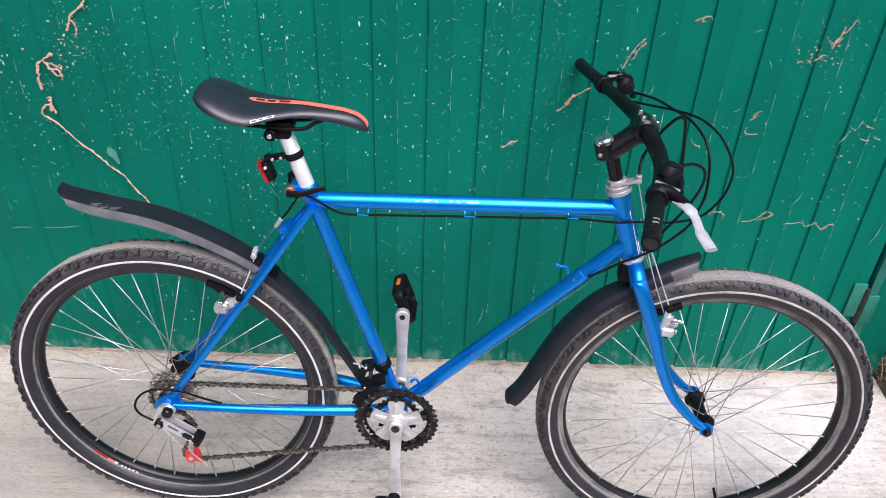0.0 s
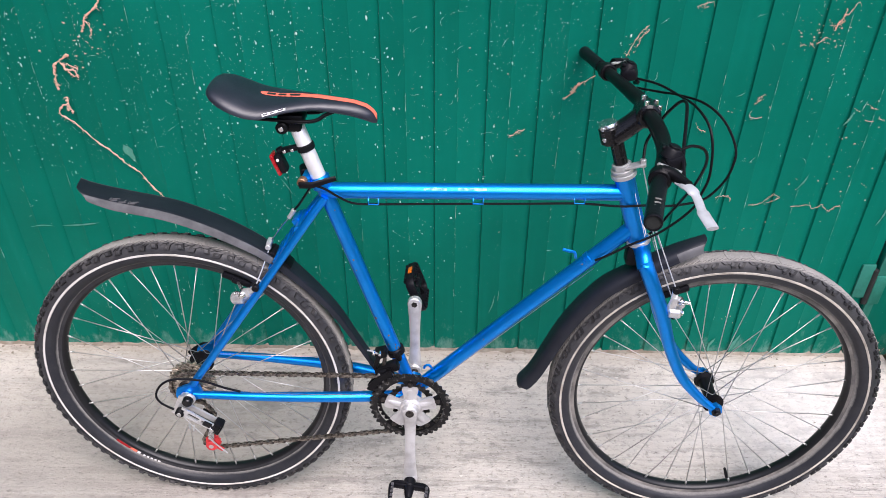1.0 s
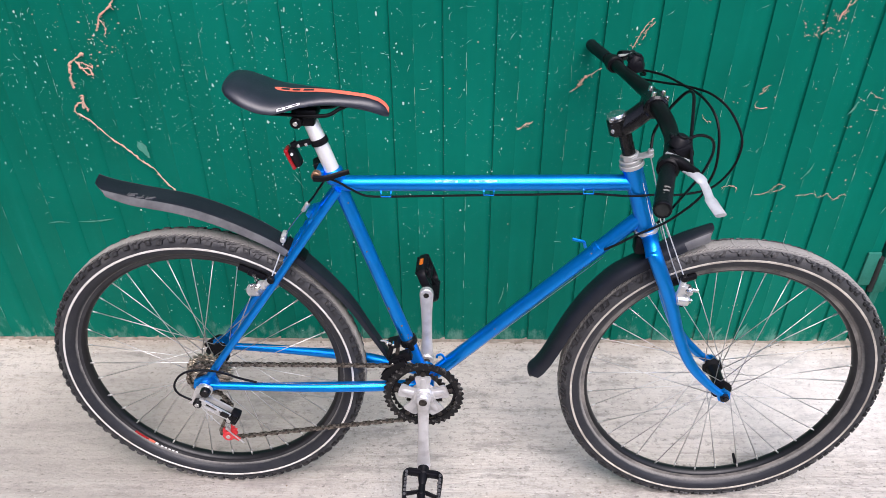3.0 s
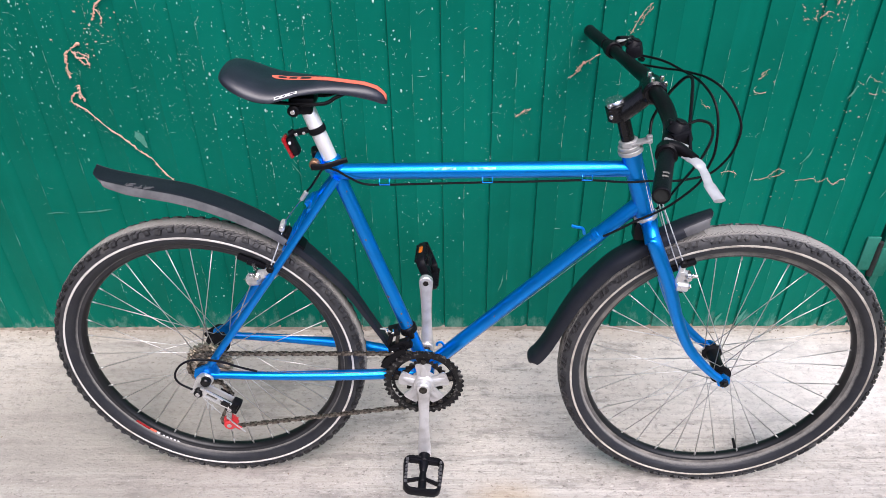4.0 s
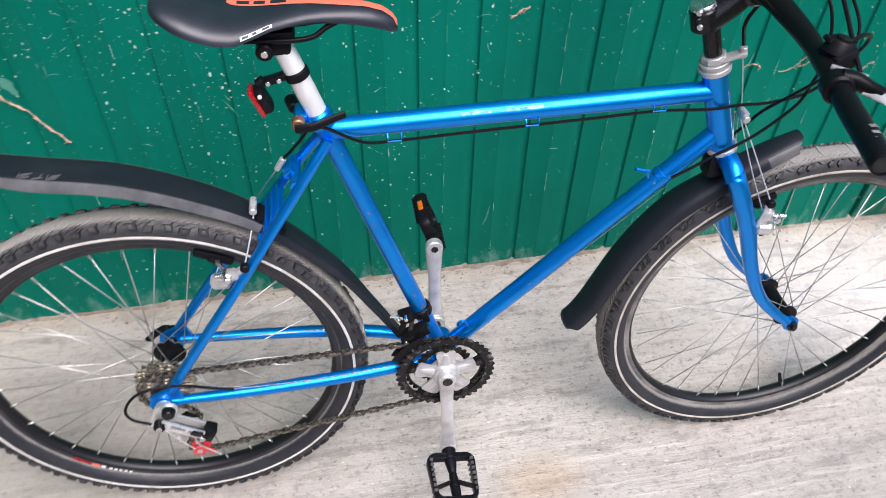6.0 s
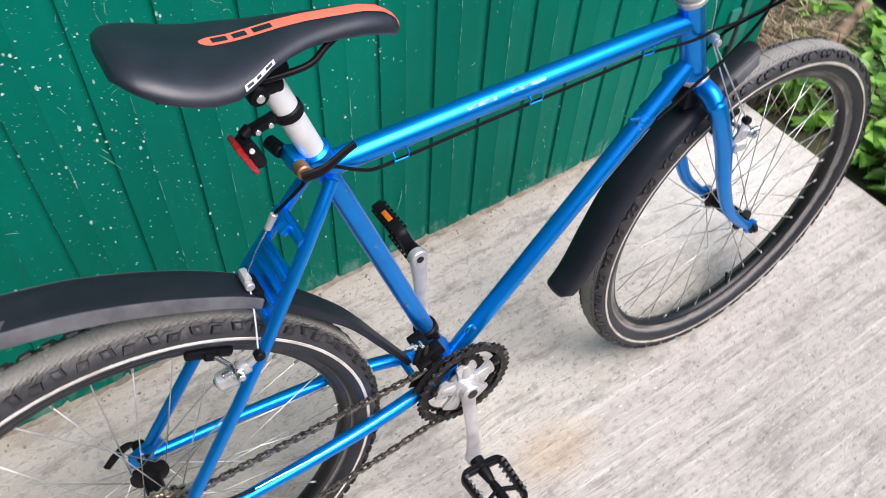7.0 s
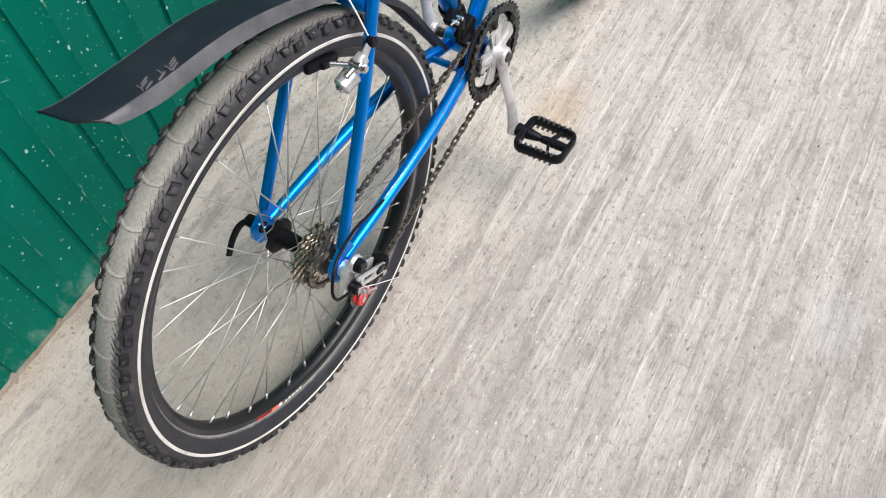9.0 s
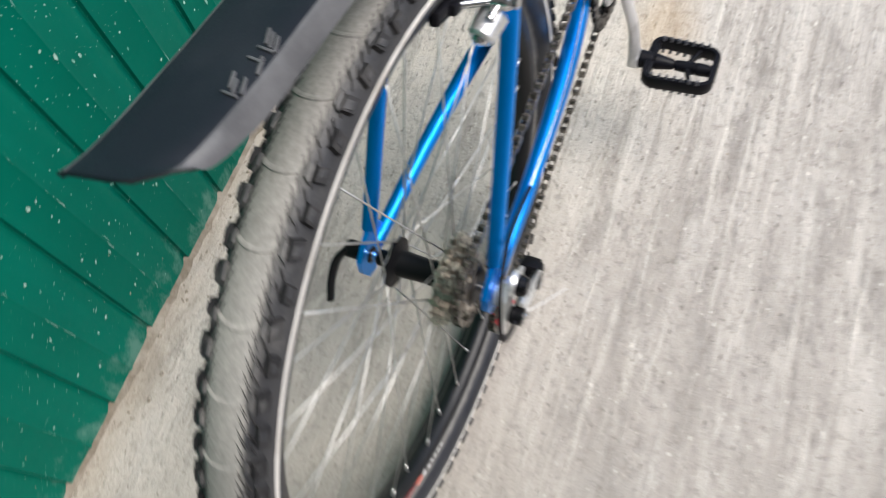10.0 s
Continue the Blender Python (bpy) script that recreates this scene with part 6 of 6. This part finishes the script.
def chainring(v, r, teeth, name, mat, inner):
    bm = BM()
    n = teeth * 4
    prof = (-0.001, 0.0014, 0.0044, 0.0030)
    out = [(r - 0.002 + prof[k % 4], 2 * math.pi * k / n) for k in range(n)]
    a0 = [bm.verts.new(CH + Vector((rr * math.cos(t), -v - 0.0014, rr * math.sin(t)))) for rr, t in out]
    a1 = [bm.verts.new(CH + Vector((rr * math.cos(t), -v + 0.0014, rr * math.sin(t)))) for rr, t in out]
    b0 = [bm.verts.new(CH + Vector((inner * math.cos(t), -v - 0.0016, inner * math.sin(t)))) for rr, t in out]
    b1 = [bm.verts.new(CH + Vector((inner * math.cos(t), -v + 0.0016, inner * math.sin(t)))) for rr, t in out]
    for k in range(n):
        q = (k + 1) % n
        bm.faces.new((a0[k], a0[q], b0[q], b0[k]))
        bm.faces.new((a1[k], b1[k], b1[q], a1[q]))
        bm.faces.new((a0[k], a1[k], a1[q], a0[q]))
        bm.faces.new((b0[k], b0[q], b1[q], b1[k]))
    return part(name, bm, mat, crank, "black toothed chainring", smooth=False)


bm = BM()
drum(bm, CH + Vector((0, 0.062, 0)), CH + Vector((0, -0.062, 0)), 0.008, seg=16)
crank = part("crankset", bm, M_GREASY, bike, "silver crankset with black chainrings")
chainring(0.054, 0.0812, 40, "chainring", M_RING, 0.0672)
chainring(0.046, 0.0668, 34, "chainring", M_RING, 0.0605)
chainring(0.038, 0.0450, 24, "chainring", M_GREASY, 0.034)
bm = BM()
drum(bm, CH + Vector((0, -0.046, 0)), CH + Vector((0, -0.064, 0)), 0.028, 0.022, 28)
spider = part("spider", bm, M_ALLOY, crank, "silver five-arm spider")
for k in range(5):
    t = radians(90 + 72 * k)
    e = Matrix.Translation(CH + Vector((0, -0.0565, 0))) @ Matrix.Rotation(-t, 4, "Y")
    bm = BM()
    plate(bm, [(0.008, 0.018), (0.024, 0.0135), (0.034, 0.0138), (0.042, 0.0158), (0.0475, 0.0165), (0.0508, 0.0140), (0.0522, 0.008), (0.0525, 0.0), (0.0522, -0.008), (0.0508, -0.0140), (0.0475, -0.0165), (0.042, -0.0158), (0.034, -0.0138), (0.024, -0.0135), (0.008, -0.018)], 0.004, e)
    part("spider_arm", bm, M_ALLOY, spider, "silver spider petal")
    bm = BM()
    plate(bm, [(0.045, 0.010), (0.056, 0.0115), (0.0660, 0.016), (0.0660, -0.016), (0.056, -0.0115), (0.045, -0.010)], 0.0026, e @ Matrix.Translation((0, 0.0028, 0)))
    part("ring_tab", bm, M_BLACK_METAL, spider, "black chainring mounting tab")
    bm = BM()
    sweep(bm, [e @ Vector((0.014, -0.001, 0)), e @ Vector((0.032, -0.0025, 0)), e @ Vector((0.046, -0.001, 0))], [0.0085, 0.0070, 0.0048], 10, squash=0.5, side=(0, 1, 0))
    part("arm_rib", bm, M_ALLOY, spider)
# black backing ring with shifting ramps and rivets
bm = BM()
revolve(bm, [(-0.0515, 0.0715), (-0.0525, 0.078), (-0.0495, 0.078), (-0.0495, 0.0715)], 60, CH)
part("ring_face", bm, M_GREASY, crank)
for k in range(15):
    t = radians(7 + 24 * k)
    bm = BM()
    p = CH + Vector((0.0755 * math.cos(t), -0.0545, 0.0755 * math.sin(t)))
    drum(bm, p, p + Vector((0, -0.0018, 0)), 0.0024 if k % 3 else 0.0032, seg=8)
    part("ring_rivet", bm, M_GREASY, crank)
for k in range(5):
    t = radians(90 + 72 * k)
    bm = BM()
    p = CH + Vector((0.0575 * math.cos(t), -0.054, 0.0575 * math.sin(t)))
    drum(bm, p, p + Vector((0, -0.006, 0)), 0.005, seg=10)
    part("chainring_bolt", bm, M_GREASY, crank)
def crank_arm(sg):
    bm = BM()
    v0, v1 = 0.066 * sg, (0.086 if sg > 0 else 0.076) * sg
    ln = 0.170 if sg > 0 else 0.164
    p = [CH + Vector((0, -v0, 0)), CH + Vector((0, -v0 - 0.004 * sg, -0.05 * sg)), CH + Vector((0, -v1 + 0.004 * sg, -0.11 * sg)), CH + Vector((0, -v1, -ln * sg))]
    q = glide(p, 6)
    sweep(bm, q, [0.0150 - 0.0042 * math.sin(math.pi * min(1, k / 18)) for k in range(len(q))], 16, squash=0.55, side=(0, 1, 0))
    drum(bm, CH + Vector((0, -0.054 * sg, 0)), CH + Vector((0, -0.077 * sg, 0)), 0.0165, 0.0150, 24)
    drum(bm, CH + Vector((0, -v1 + 0.007 * sg, -ln * sg)), CH + Vector((0, -v1 - 0.007 * sg, -ln * sg)), 0.0145, seg=22)
    arm = part("crank_arm", bm, M_CRANK, crank, "scuffed silver alloy crank arm")
    bm = BM()
    drum(bm, CH + Vector((0, -0.0765 * sg, 0)), CH + Vector((0, -0.0785 * sg, 0)), 0.0085, seg=16)
    part("crank_bolt", bm, M_GREASY, crank)
    bm = BM()
    y = -v1 + 0.0072 * sg if sg < 0 else -v1 - 0.0072
    drum(bm, CH + Vector((0, y, -ln * sg)), CH + Vector((0, y - 0.0012, -ln * sg)), 0.0065, seg=6)
    part("axle_socket", bm, M_GREASY, crank)


crank_arm(1)
crank_arm(-1)


def pedal(sg, tilt):
    """Cage pedal: centre spindle, two toothed side rails, end plate and cross bars."""
    at = CH + Vector((0, -(0.088 if sg > 0 else 0.078) * sg, -(0.170 if sg > 0 else 0.164) * sg))
    m = Matrix.Translation(at) @ pose(0, 0, 0, 0, tilt, 0) @ Matrix.Diagonal((1.06, -1.06 * sg, 1.06, 1))
    bm = BM()
    for y0, y1, r0, r1 in ((0.004, 0.024, 0.0125, 0.0110), (0.024, 0.050, 0.0110, 0.0070), (0.050, 0.076, 0.0070, 0.0088), (0.076, 0.098, 0.0088, 0.0080)):
        drum(bm, m @ Vector((0, y0, 0)), m @ Vector((0, y1, 0)), r0, r1, 16)
    drum(bm, m @ Vector((0, -0.002, 0)), m @ Vector((0, 0.014, 0)), 0.0085, seg=8)
    body = part("pedal", bm, M_BLACK_PLASTIC, bike, "black plastic cage pedal")
    # one rounded cage, its long sides toothed
    bm = BM()
    loop = []
    for cx, cy, a0 in ((0.020, 0.086, 0), (-0.020, 0.086, 90), (-0.024, 0.030, 180), (0.024, 0.030, 270)):
        for j in range(5):
            a = radians(a0 + 22.5 * j)
            loop.append((cx + 0.015 * math.cos(a), cy + 0.015 * math.sin(a)))
    rows = []
    for i, (x, y) in enumerate(loop):
        px, py = loop[i - 1]
        qx, qy = loop[(i + 1) % len(loop)]
        nx, ny = qy - py, px - qx
        ln = math.hypot(nx, ny)
        nx, ny = nx / ln, ny / ln
        rows.append([bm.verts.new(m @ Vector((x + nx * a, y + ny * a, z))) for a, z in ((0.0, -0.0085), (0.0015, -0.006), (0.0015, 0.006), (0.0, 0.0085), (-0.0052, 0.0085), (-0.0062, 0.006), (-0.0062, -0.006), (-0.0052, -0.0085))])
    for i in range(len(rows)):
        a, b = rows[i], rows[(i + 1) % len(rows)]
        for k in range(8):
            bm.faces.new((a[k], a[(k + 1) % 8], b[(k + 1) % 8], b[k]))
    part("pedal_cage", bm, M_BLACK_PLASTIC, body, "rounded black pedal cage")
    for x in (-0.0335, 0.0335):
        bm = BM()
        for k in range(7):
            for z in (0.0100, -0.0100):
                block(bm, (0.0058, 0.0044, 0.0050), m @ pose(x, 0.028 + 0.0094 * k, z), taper=0.7)
        # pale grey teeth on the right pedal, black on the left
        part("pedal_teeth", bm, M_FENDER_PALE if sg > 0 else M_BLACK_PLASTIC, body, "row of pedal teeth")
    bm = BM()
    block(bm, (0.062, 0.008, 0.013), m @ pose(0, 0.021, 0), 0.003)
    part("pedal_web", bm, M_BLACK_PLASTIC, body)
    for x in (-1, 1):
        bm = BM()
        bar(bm, m @ Vector((x * 0.005, 0.066, 0)), m @ Vector((x * 0.032, 0.076, 0)), 0.010, 0.0055, (0, 1, 0), 0.002)
        part("pedal_strut", bm, M_BLACK_PLASTIC, body)
    for x in (-0.039,) if sg < 0 else ():
        bm = BM()
        block(bm, (0.003, 0.022, 0.008), m @ pose(x, 0.058, 0), 0.001)
        part("reflector", bm, M_AMBER, body, "amber pedal reflector")


pedal(1, 8)
pedal(-1, 70)

# -- chain --


def chain():
    v = 0.046
    r1, r0 = 0.0700, 0.0385
    c1, c0 = Vector((BB[0], BB[2])), Vector((0.005, 0.0))
    up_p, lo_p = Vector((0.031, -0.072)), Vector((0.033, -0.145))
    path = []

    def arc(c, r, a0, a1, n):
        for k in range(n + 1):
            t = radians(a0 + (a1 - a0) * k / n)
            path.append(Vector((c.x + r * math.cos(t), c.y + r * math.sin(t))))

    arc(c1, r1, 94, -97, 30)
    arc(lo_p, 0.0185, -80, -215, 8)
    arc(up_p, 0.0165, -40, 50, 6)
    arc(c0, r0, -60, -268, 24)
    path.append(path[0])
    # walk along it at the pitch of half an inch
    pts, acc, step = [path[0]], 0.0, 0.0127
    for a, b in zip(path, path[1:]):
        d = (b - a).length
        while acc + d >= step:
            k = (step - acc) / d
            a = a + (b - a) * k
            pts.append(a)
            d = (b - a).length
            acc = 0.0
        acc += d
    # rollers in one mesh; the outer and inner link plates are pieces of their own
    bm = BM()
    for a in pts:
        drum(bm, B(a.x, v - 0.0036, a.y), B(a.x, v + 0.0036, a.y), 0.0040, seg=6)
    whole = tagged(part("chain", bm, M_CHAIN, bike, "greasy dark bicycle chain", smooth=False), kind="stuff")
    meshes = []
    for off, high in ((0.0022, 0.0066), (0.0036, 0.0076)):
        bm = BM()
        for s in (off, -off):
            waist = [(-0.0098, 0.0), (-0.0085, 0.33), (-0.0063, 0.5), (0.0, 0.36), (0.0063, 0.5), (0.0085, 0.33), (0.0098, 0.0), (0.0085, -0.33), (0.0063, -0.5), (0.0, -0.36), (-0.0063, -0.5), (-0.0085, -0.33)]
            plate(bm, [(x, z * high) for x, z in waist], 0.0010, Matrix.Translation((0, s, 0)))
        me = bpy.data.meshes.new("chain_link")
        bmesh.ops.recalc_face_normals(bm, faces=bm.faces[:])
        bm.to_mesh(me)
        bm.free()
        me.materials.append(M_CHAIN)
        meshes.append(me)
    for i, (a, b) in enumerate(zip(pts, pts[1:] + pts[:1])):
        if (b - a).length > 0.02:
            continue
        link = new("chain_link", meshes[i % 2])
        link.parent = whole
        link.matrix_local = aim(B(a.x, v, a.y), B(b.x, v, b.y))
    return whole


chain()

# -- rear derailleur --
bm = BM()
drum(bm, (0.002, -0.070, -0.004), (0.002, -0.084, -0.004), 0.0130, seg=18)
plate(bm, [(-0.030, -0.034), (-0.020, -0.016), (-0.010, 0.006), (0.006, 0.014), (0.018, 0.004), (0.012, -0.014), (-0.004, -0.028), (-0.016, -0.040)], 0.007, Matrix.Translation((0.0, -0.082, 0.0)))
mech = part("rear_derailleur", bm, M_SILVER, bike, "silver rear derailleur with a red jockey wheel")
bm = BM()
drum(bm, (0.012, -0.084, 0.004), (0.012, -0.101, 0.004), 0.0112, 0.0098, 18)
part("pivot_cap", bm, M_GLOSS_BLACK, mech, "black pivot cap")
# parallelogram: bright outer frame round a dark slot, an inner plate behind it
P0, P1 = Vector((-0.008, 0, -0.024)), Vector((0.049, 0, -0.066))
along = (P1 - P0).normalized()
rise = Vector((-along.z, 0, along.x))
for off, wd, v_, mt in ((-0.001, 0.0062, 0.0955, M_SILVER), (0.0135, 0.0056, 0.0955, M_SILVER), (0.006, 0.016, 0.076, M_SATIN)):
    bm = BM()
    bar(bm, P0 + rise * off - along * 0.002 + Vector((0, -v_, 0)), P1 + rise * off * 0.8 + Vector((0, -v_ + 0.002, 0)), wd, 0.0050, (0, 1, 0), 0.0016)
    part("link_plate", bm, mt, mech)
for f, ln in ((0.08, 0.010), (0.56, 0.006)):
    bm = BM()
    p_ = P0 + (P1 - P0) * f + rise * 0.006
    bar(bm, p_ + Vector((0, -0.0955, 0)), p_ + along * ln + Vector((0, -0.0953, 0)), 0.012, 0.0042, (0, 1, 0), 0.001)
    part("link_bridge", bm, M_SILVER, mech)
# a dark backing bar paints in the shade of the slot
bm = BM()
bar(bm, P0 + rise * 0.006 + Vector((0, -0.090, 0)), P1 + rise * 0.006 + Vector((0, -0.088, 0)), 0.010, 0.003, (0, 1, 0), 0.0005)
part("link_slot", bm, M_GAP, mech, "dark bar standing in for the shade in the link plate's slot")
bm = BM()
p_ = P0 + (P1 - P0) * 0.82 + rise * 0.007
bar(bm, p_ - along * 0.008 + Vector((0, -0.0945, 0)), p_ + along * 0.010 + Vector((0, -0.0935, 0)), 0.013, 0.008, (0, 1, 0), 0.002)
part("link_cover", bm, M_GLOSS_BLACK, mech, "black cover at the end of the link")
bm = BM()
block(bm, (0.020, 0.022, 0.030), Matrix.Translation((0.058, -0.080, -0.072)) @ pose(0, 0, 0, 0, 30, 0), 0.004)
part("knuckle", bm, M_BLACK_METAL, mech)
bm = BM()
block(bm, (0.012, 0.024, 0.018), Matrix.Translation((0.060, -0.082, -0.068)) @ pose(0, 0, 0, 0, 30, 0), 0.003)
part("knuckle_cover", bm, M_BLACK_METAL, mech)
bm = BM()
drum(bm, (0.012, -0.084, 0.004), (0.012, -0.090, 0.004), 0.0138, 0.0130, 20)
part("pivot_collar", bm, M_SILVER, mech, "bright pivot collar")
for u_, w_, v_ in ((-0.008, -0.026, 0.100), (0.049, -0.071, 0.095)):
    bm = BM()
    drum(bm, (u_, -v_ + 0.014, w_), (u_, -v_, w_), 0.0092, seg=16)
    part("pivot", bm, M_BLACK_METAL, mech)
    bm = BM()
    drum(bm, (u_, -v_, w_), (u_, -v_ - 0.0016, w_), 0.0050, seg=12)
    part("pivot_rivet", bm, M_CHROME, mech)
for k in range(2):
    bm = BM()
    drum(bm, (0.006 + 0.008 * k, -0.092, -0.056 - 0.005 * k), (0.004 + 0.008 * k, -0.092, -0.070 - 0.005 * k), 0.0024, seg=8)
    part("limit_screw", bm, M_SATIN, mech)
for v_ in (0.0400, 0.0530):
    bm = BM()
    bar(bm, (0.036, -v_ - 0.002, -0.064), (0.026, -v_, -0.150), 0.012, 0.0014, (0, 1, 0), 0.0005)
    part("cage_plate", bm, M_CHROME, mech)
for (u_, w_), mt, r_ in (((0.026, -0.074), M_BLACK_PLASTIC, 0.0145), ((0.028, -0.148), M_RED_PLASTIC, 0.0150)):
    bm = BM()
    ring = [((r_ + (0.0022 if k % 2 else -0.001)) * math.cos(math.pi * k / 11), (r_ + (0.0022 if k % 2 else -0.001)) * math.sin(math.pi * k / 11)) for k in range(22)]
    plate(bm, ring, 0.007, Matrix.Translation((u_, -0.0465, w_)))
    part("jockey_wheel", bm, mt, mech, "red jockey wheel" if mt is M_RED_PLASTIC else "", smooth=False)
bm = BM()
drum(bm, (0.026, -0.0545, -0.154), (0.026, -0.0575, -0.154), 0.0125, 0.0115, 18)
bar(bm, (0.030, -0.056, -0.148), (0.050, -0.055, -0.164), 0.010, 0.003, (0, 1, 0), 0.001)
part("cage_cover", bm, M_RED_PLASTIC, mech, "red plastic cover on the cage")
bm = BM()
drum(bm, (0.026, -0.0575, -0.154), (0.026, -0.0588, -0.154), 0.0050, seg=12)
part("cage_bolt", bm, M_SATIN, mech)
wire("loose_wire", [(-0.004, 0.094, -0.034), (0.018, 0.110, -0.042), (0.044, 0.126, -0.052)], 0.0008, M_SATIN, "frayed cable end", 4)
# bright lower edge of the cage
wire("cage_rod", [(0.024, 0.058, -0.128), (0.040, 0.057, -0.150), (0.058, 0.056, -0.172)], 0.0016, M_SATIN, "", 3)

# -- front derailleur --
bm = BM()
c_ = Vector(B(*BB)) + d_st * 0.105
drum(bm, c_ - d_st * 0.008, c_ + d_st * 0.008, 0.0180, seg=22)
fd = part("front_derailleur", bm, M_BLACK_METAL, bike, "black front derailleur over the chainrings")
# linkage behind the tube: upper block, two swinging links, a lower knuckle
for nm, size, at, turn, mt in (("mech_body", (0.024, 0.024, 0.016), (0.392, -0.022, 0.088), -18, M_BLACK_METAL), ("mech_link", (0.010, 0.006, 0.034), (0.384, -0.034, 0.072), 16, M_BLACK_METAL), ("mech_link", (0.008, 0.006, 0.032), (0.398, -0.032, 0.068), 10, M_GREASY), ("knuckle", (0.022, 0.016, 0.012), (0.392, -0.038, 0.052), -10, M_BLACK_METAL), ("mech_cover", (0.040, 0.018, 0.020), (0.408, -0.030, 0.058), -24, M_BLACK_METAL), ("clamp_tab", (0.012, 0.012, 0.022), (0.424, -0.014, 0.074), -18, M_BLACK_METAL)):
    bm = BM()
    block(bm, size, Matrix.Translation(at) @ pose(0, 0, 0, 0, turn, 0), 0.003)
    part(nm, bm, mt, fd)
bm = BM()
sweep(bm, glide([(0.386, -0.030, 0.090), (0.374, -0.034, 0.100), (0.366, -0.034, 0.101)], 4), [0.0042, 0.0026], 8, squash=0.6)
part("cable_arm", bm, M_SATIN, fd, "silver cable arm")
for v_ in (0.040, 0.0515):
    bm = BM()
    out = []
    for k in range(9):
        t = radians(112 + 44 * k / 8)
        out.append((BB[0] + 0.092 * math.cos(t), BB[2] + 0.092 * math.sin(t)))
    for k in range(9):
        t = radians(156 - 44 * k / 8)
        out.append((BB[0] + 0.075 * math.cos(t), BB[2] + 0.075 * math.sin(t)))
    plate(bm, out, 0.0016, Matrix.Translation(B(0, v_, 0)))
    part("cage_plate", bm, M_BLACK_METAL, fd, smooth=False)
for u_, v_, w_ in ((0.380, 0.036, 0.097), (0.392, 0.036, 0.095), (0.390, 0.044, 0.052)):
    bm = BM()
    drum(bm, B(u_, v_ - 0.008, w_), B(u_, v_ + 0.003, w_), 0.0032, seg=10)
    part("mech_screw", bm, M_CHROME, fd)

# -- cantilever brakes --


def cantilever(name, boss, nut, anchor, pad, label):
    """A cantilever arm: round pivot on the boss, a forged arm up to the wire anchor, a clamp for the pad's post, the pad; one for each side."""
    for sg in (1, -1):
        P, N_, A, Q = (Vector((a[0], -a[1] * sg, a[2])) for a in (boss, nut, anchor, pad))
        d = (N_ - P).normalized()
        M_ = (P + A) / 2 + Vector((0, -0.003 * sg, 0.002))
        bm = BM()
        drum(bm, P - d * 0.004, N_, 0.0125, 0.0118, 20)
        sweep(bm, glide([P, M_, A], 5), [0.0105, 0.0095, 0.0088, 0.0082, 0.0078, 0.0072, 0.0066, 0.0062, 0.0060, 0.0058, 0.0056], 12, squash=0.62, side=(0, 1, 0))
        block(bm, (0.016, 0.013, 0.017), aim(M_ - d * 0.010, M_ + d * 0.018), 0.004)
        arm = part(name, bm, M_SILVER, bike, label)
        bm = BM()
        drum(bm, N_ - d * 0.001, N_ + d * 0.0035, 0.0068, 0.0055, 14)
        drum(bm, N_ + d * 0.0035, N_ + d * 0.0045, 0.0034, seg=6)
        part("pivot_bolt", bm, M_CHROME, arm, "polished pivot bolt")
        bm = BM()
        t = Vector((-Q.z, 0, Q.x - (BASE if boss[0] > 0.5 else 0))).normalized()
        block(bm, (0.058, 0.010, 0.013), aim(Q - t * 0.027, Q + t * 0.027), 0.004)
        block(bm, (0.016, 0.008, 0.010), aim(Q - t * 0.006 + Vector((0, -0.006 * sg, 0)), Q + t * 0.006 + Vector((0, -0.006 * sg, 0))), 0.003)
        part("brake_pad", bm, M_BLACK_PLASTIC, arm, "black rubber brake pad")
        bm = BM()
        E = M_ + d * 0.030
        drum(bm, Q, M_ + d * 0.012, 0.0034, seg=10)
        drum(bm, M_ + d * 0.010, E, 0.0034, seg=10)
        for k in range(4):
            drum(bm, M_ + d * (0.017 + 0.0036 * k), M_ + d * (0.0188 + 0.0036 * k), 0.0042, seg=10)
        part("pad_post", bm, M_CHROME, arm, "threaded steel pad post")
        bm = BM()
        S_ = M_ + d * 0.012
        drum(bm, S_ + Vector((0, 0.008 * sg, 0)), S_ - Vector((0, 0.009 * sg, 0)), 0.0074, seg=16)
        drum(bm, S_ - Vector((0, 0.009 * sg, 0)), S_ - Vector((0, 0.015 * sg, 0)), 0.0054, seg=6)
        part("pad_clamp", bm, M_CHROME, arm, "eye bolt and nut of the pad clamp")
        bm = BM()
        drum(bm, A + Vector((0, 0.004 * sg, 0)), A - Vector((0, 0.007 * sg, 0)), 0.0066, seg=14)
        part("anchor_knob", bm, M_BLACK_METAL, arm, "dark wire anchor bolt")
        bm = BM()
        drum(bm, P + Vector((0.006, 0.006 * sg, -0.012)), P + Vector((0.006, -0.006 * sg, -0.012)), 0.0036, seg=10)
        part("spring_screw", bm, M_BLACK_METAL, arm)


cantilever("rear_brake_arm", (0.137, 0.046, 0.226), (0.117, 0.042, 0.221), (0.168, 0.058, 0.258), (0.121, 0.0185, 0.2480), "silver forged cantilever brake arm")
cantilever("front_brake_arm", (0.934, 0.052, 0.232), (0.952, 0.056, 0.232), (0.934, 0.060, 0.284), (0.944, 0.0185, 0.2520), "silver forged cantilever brake arm")
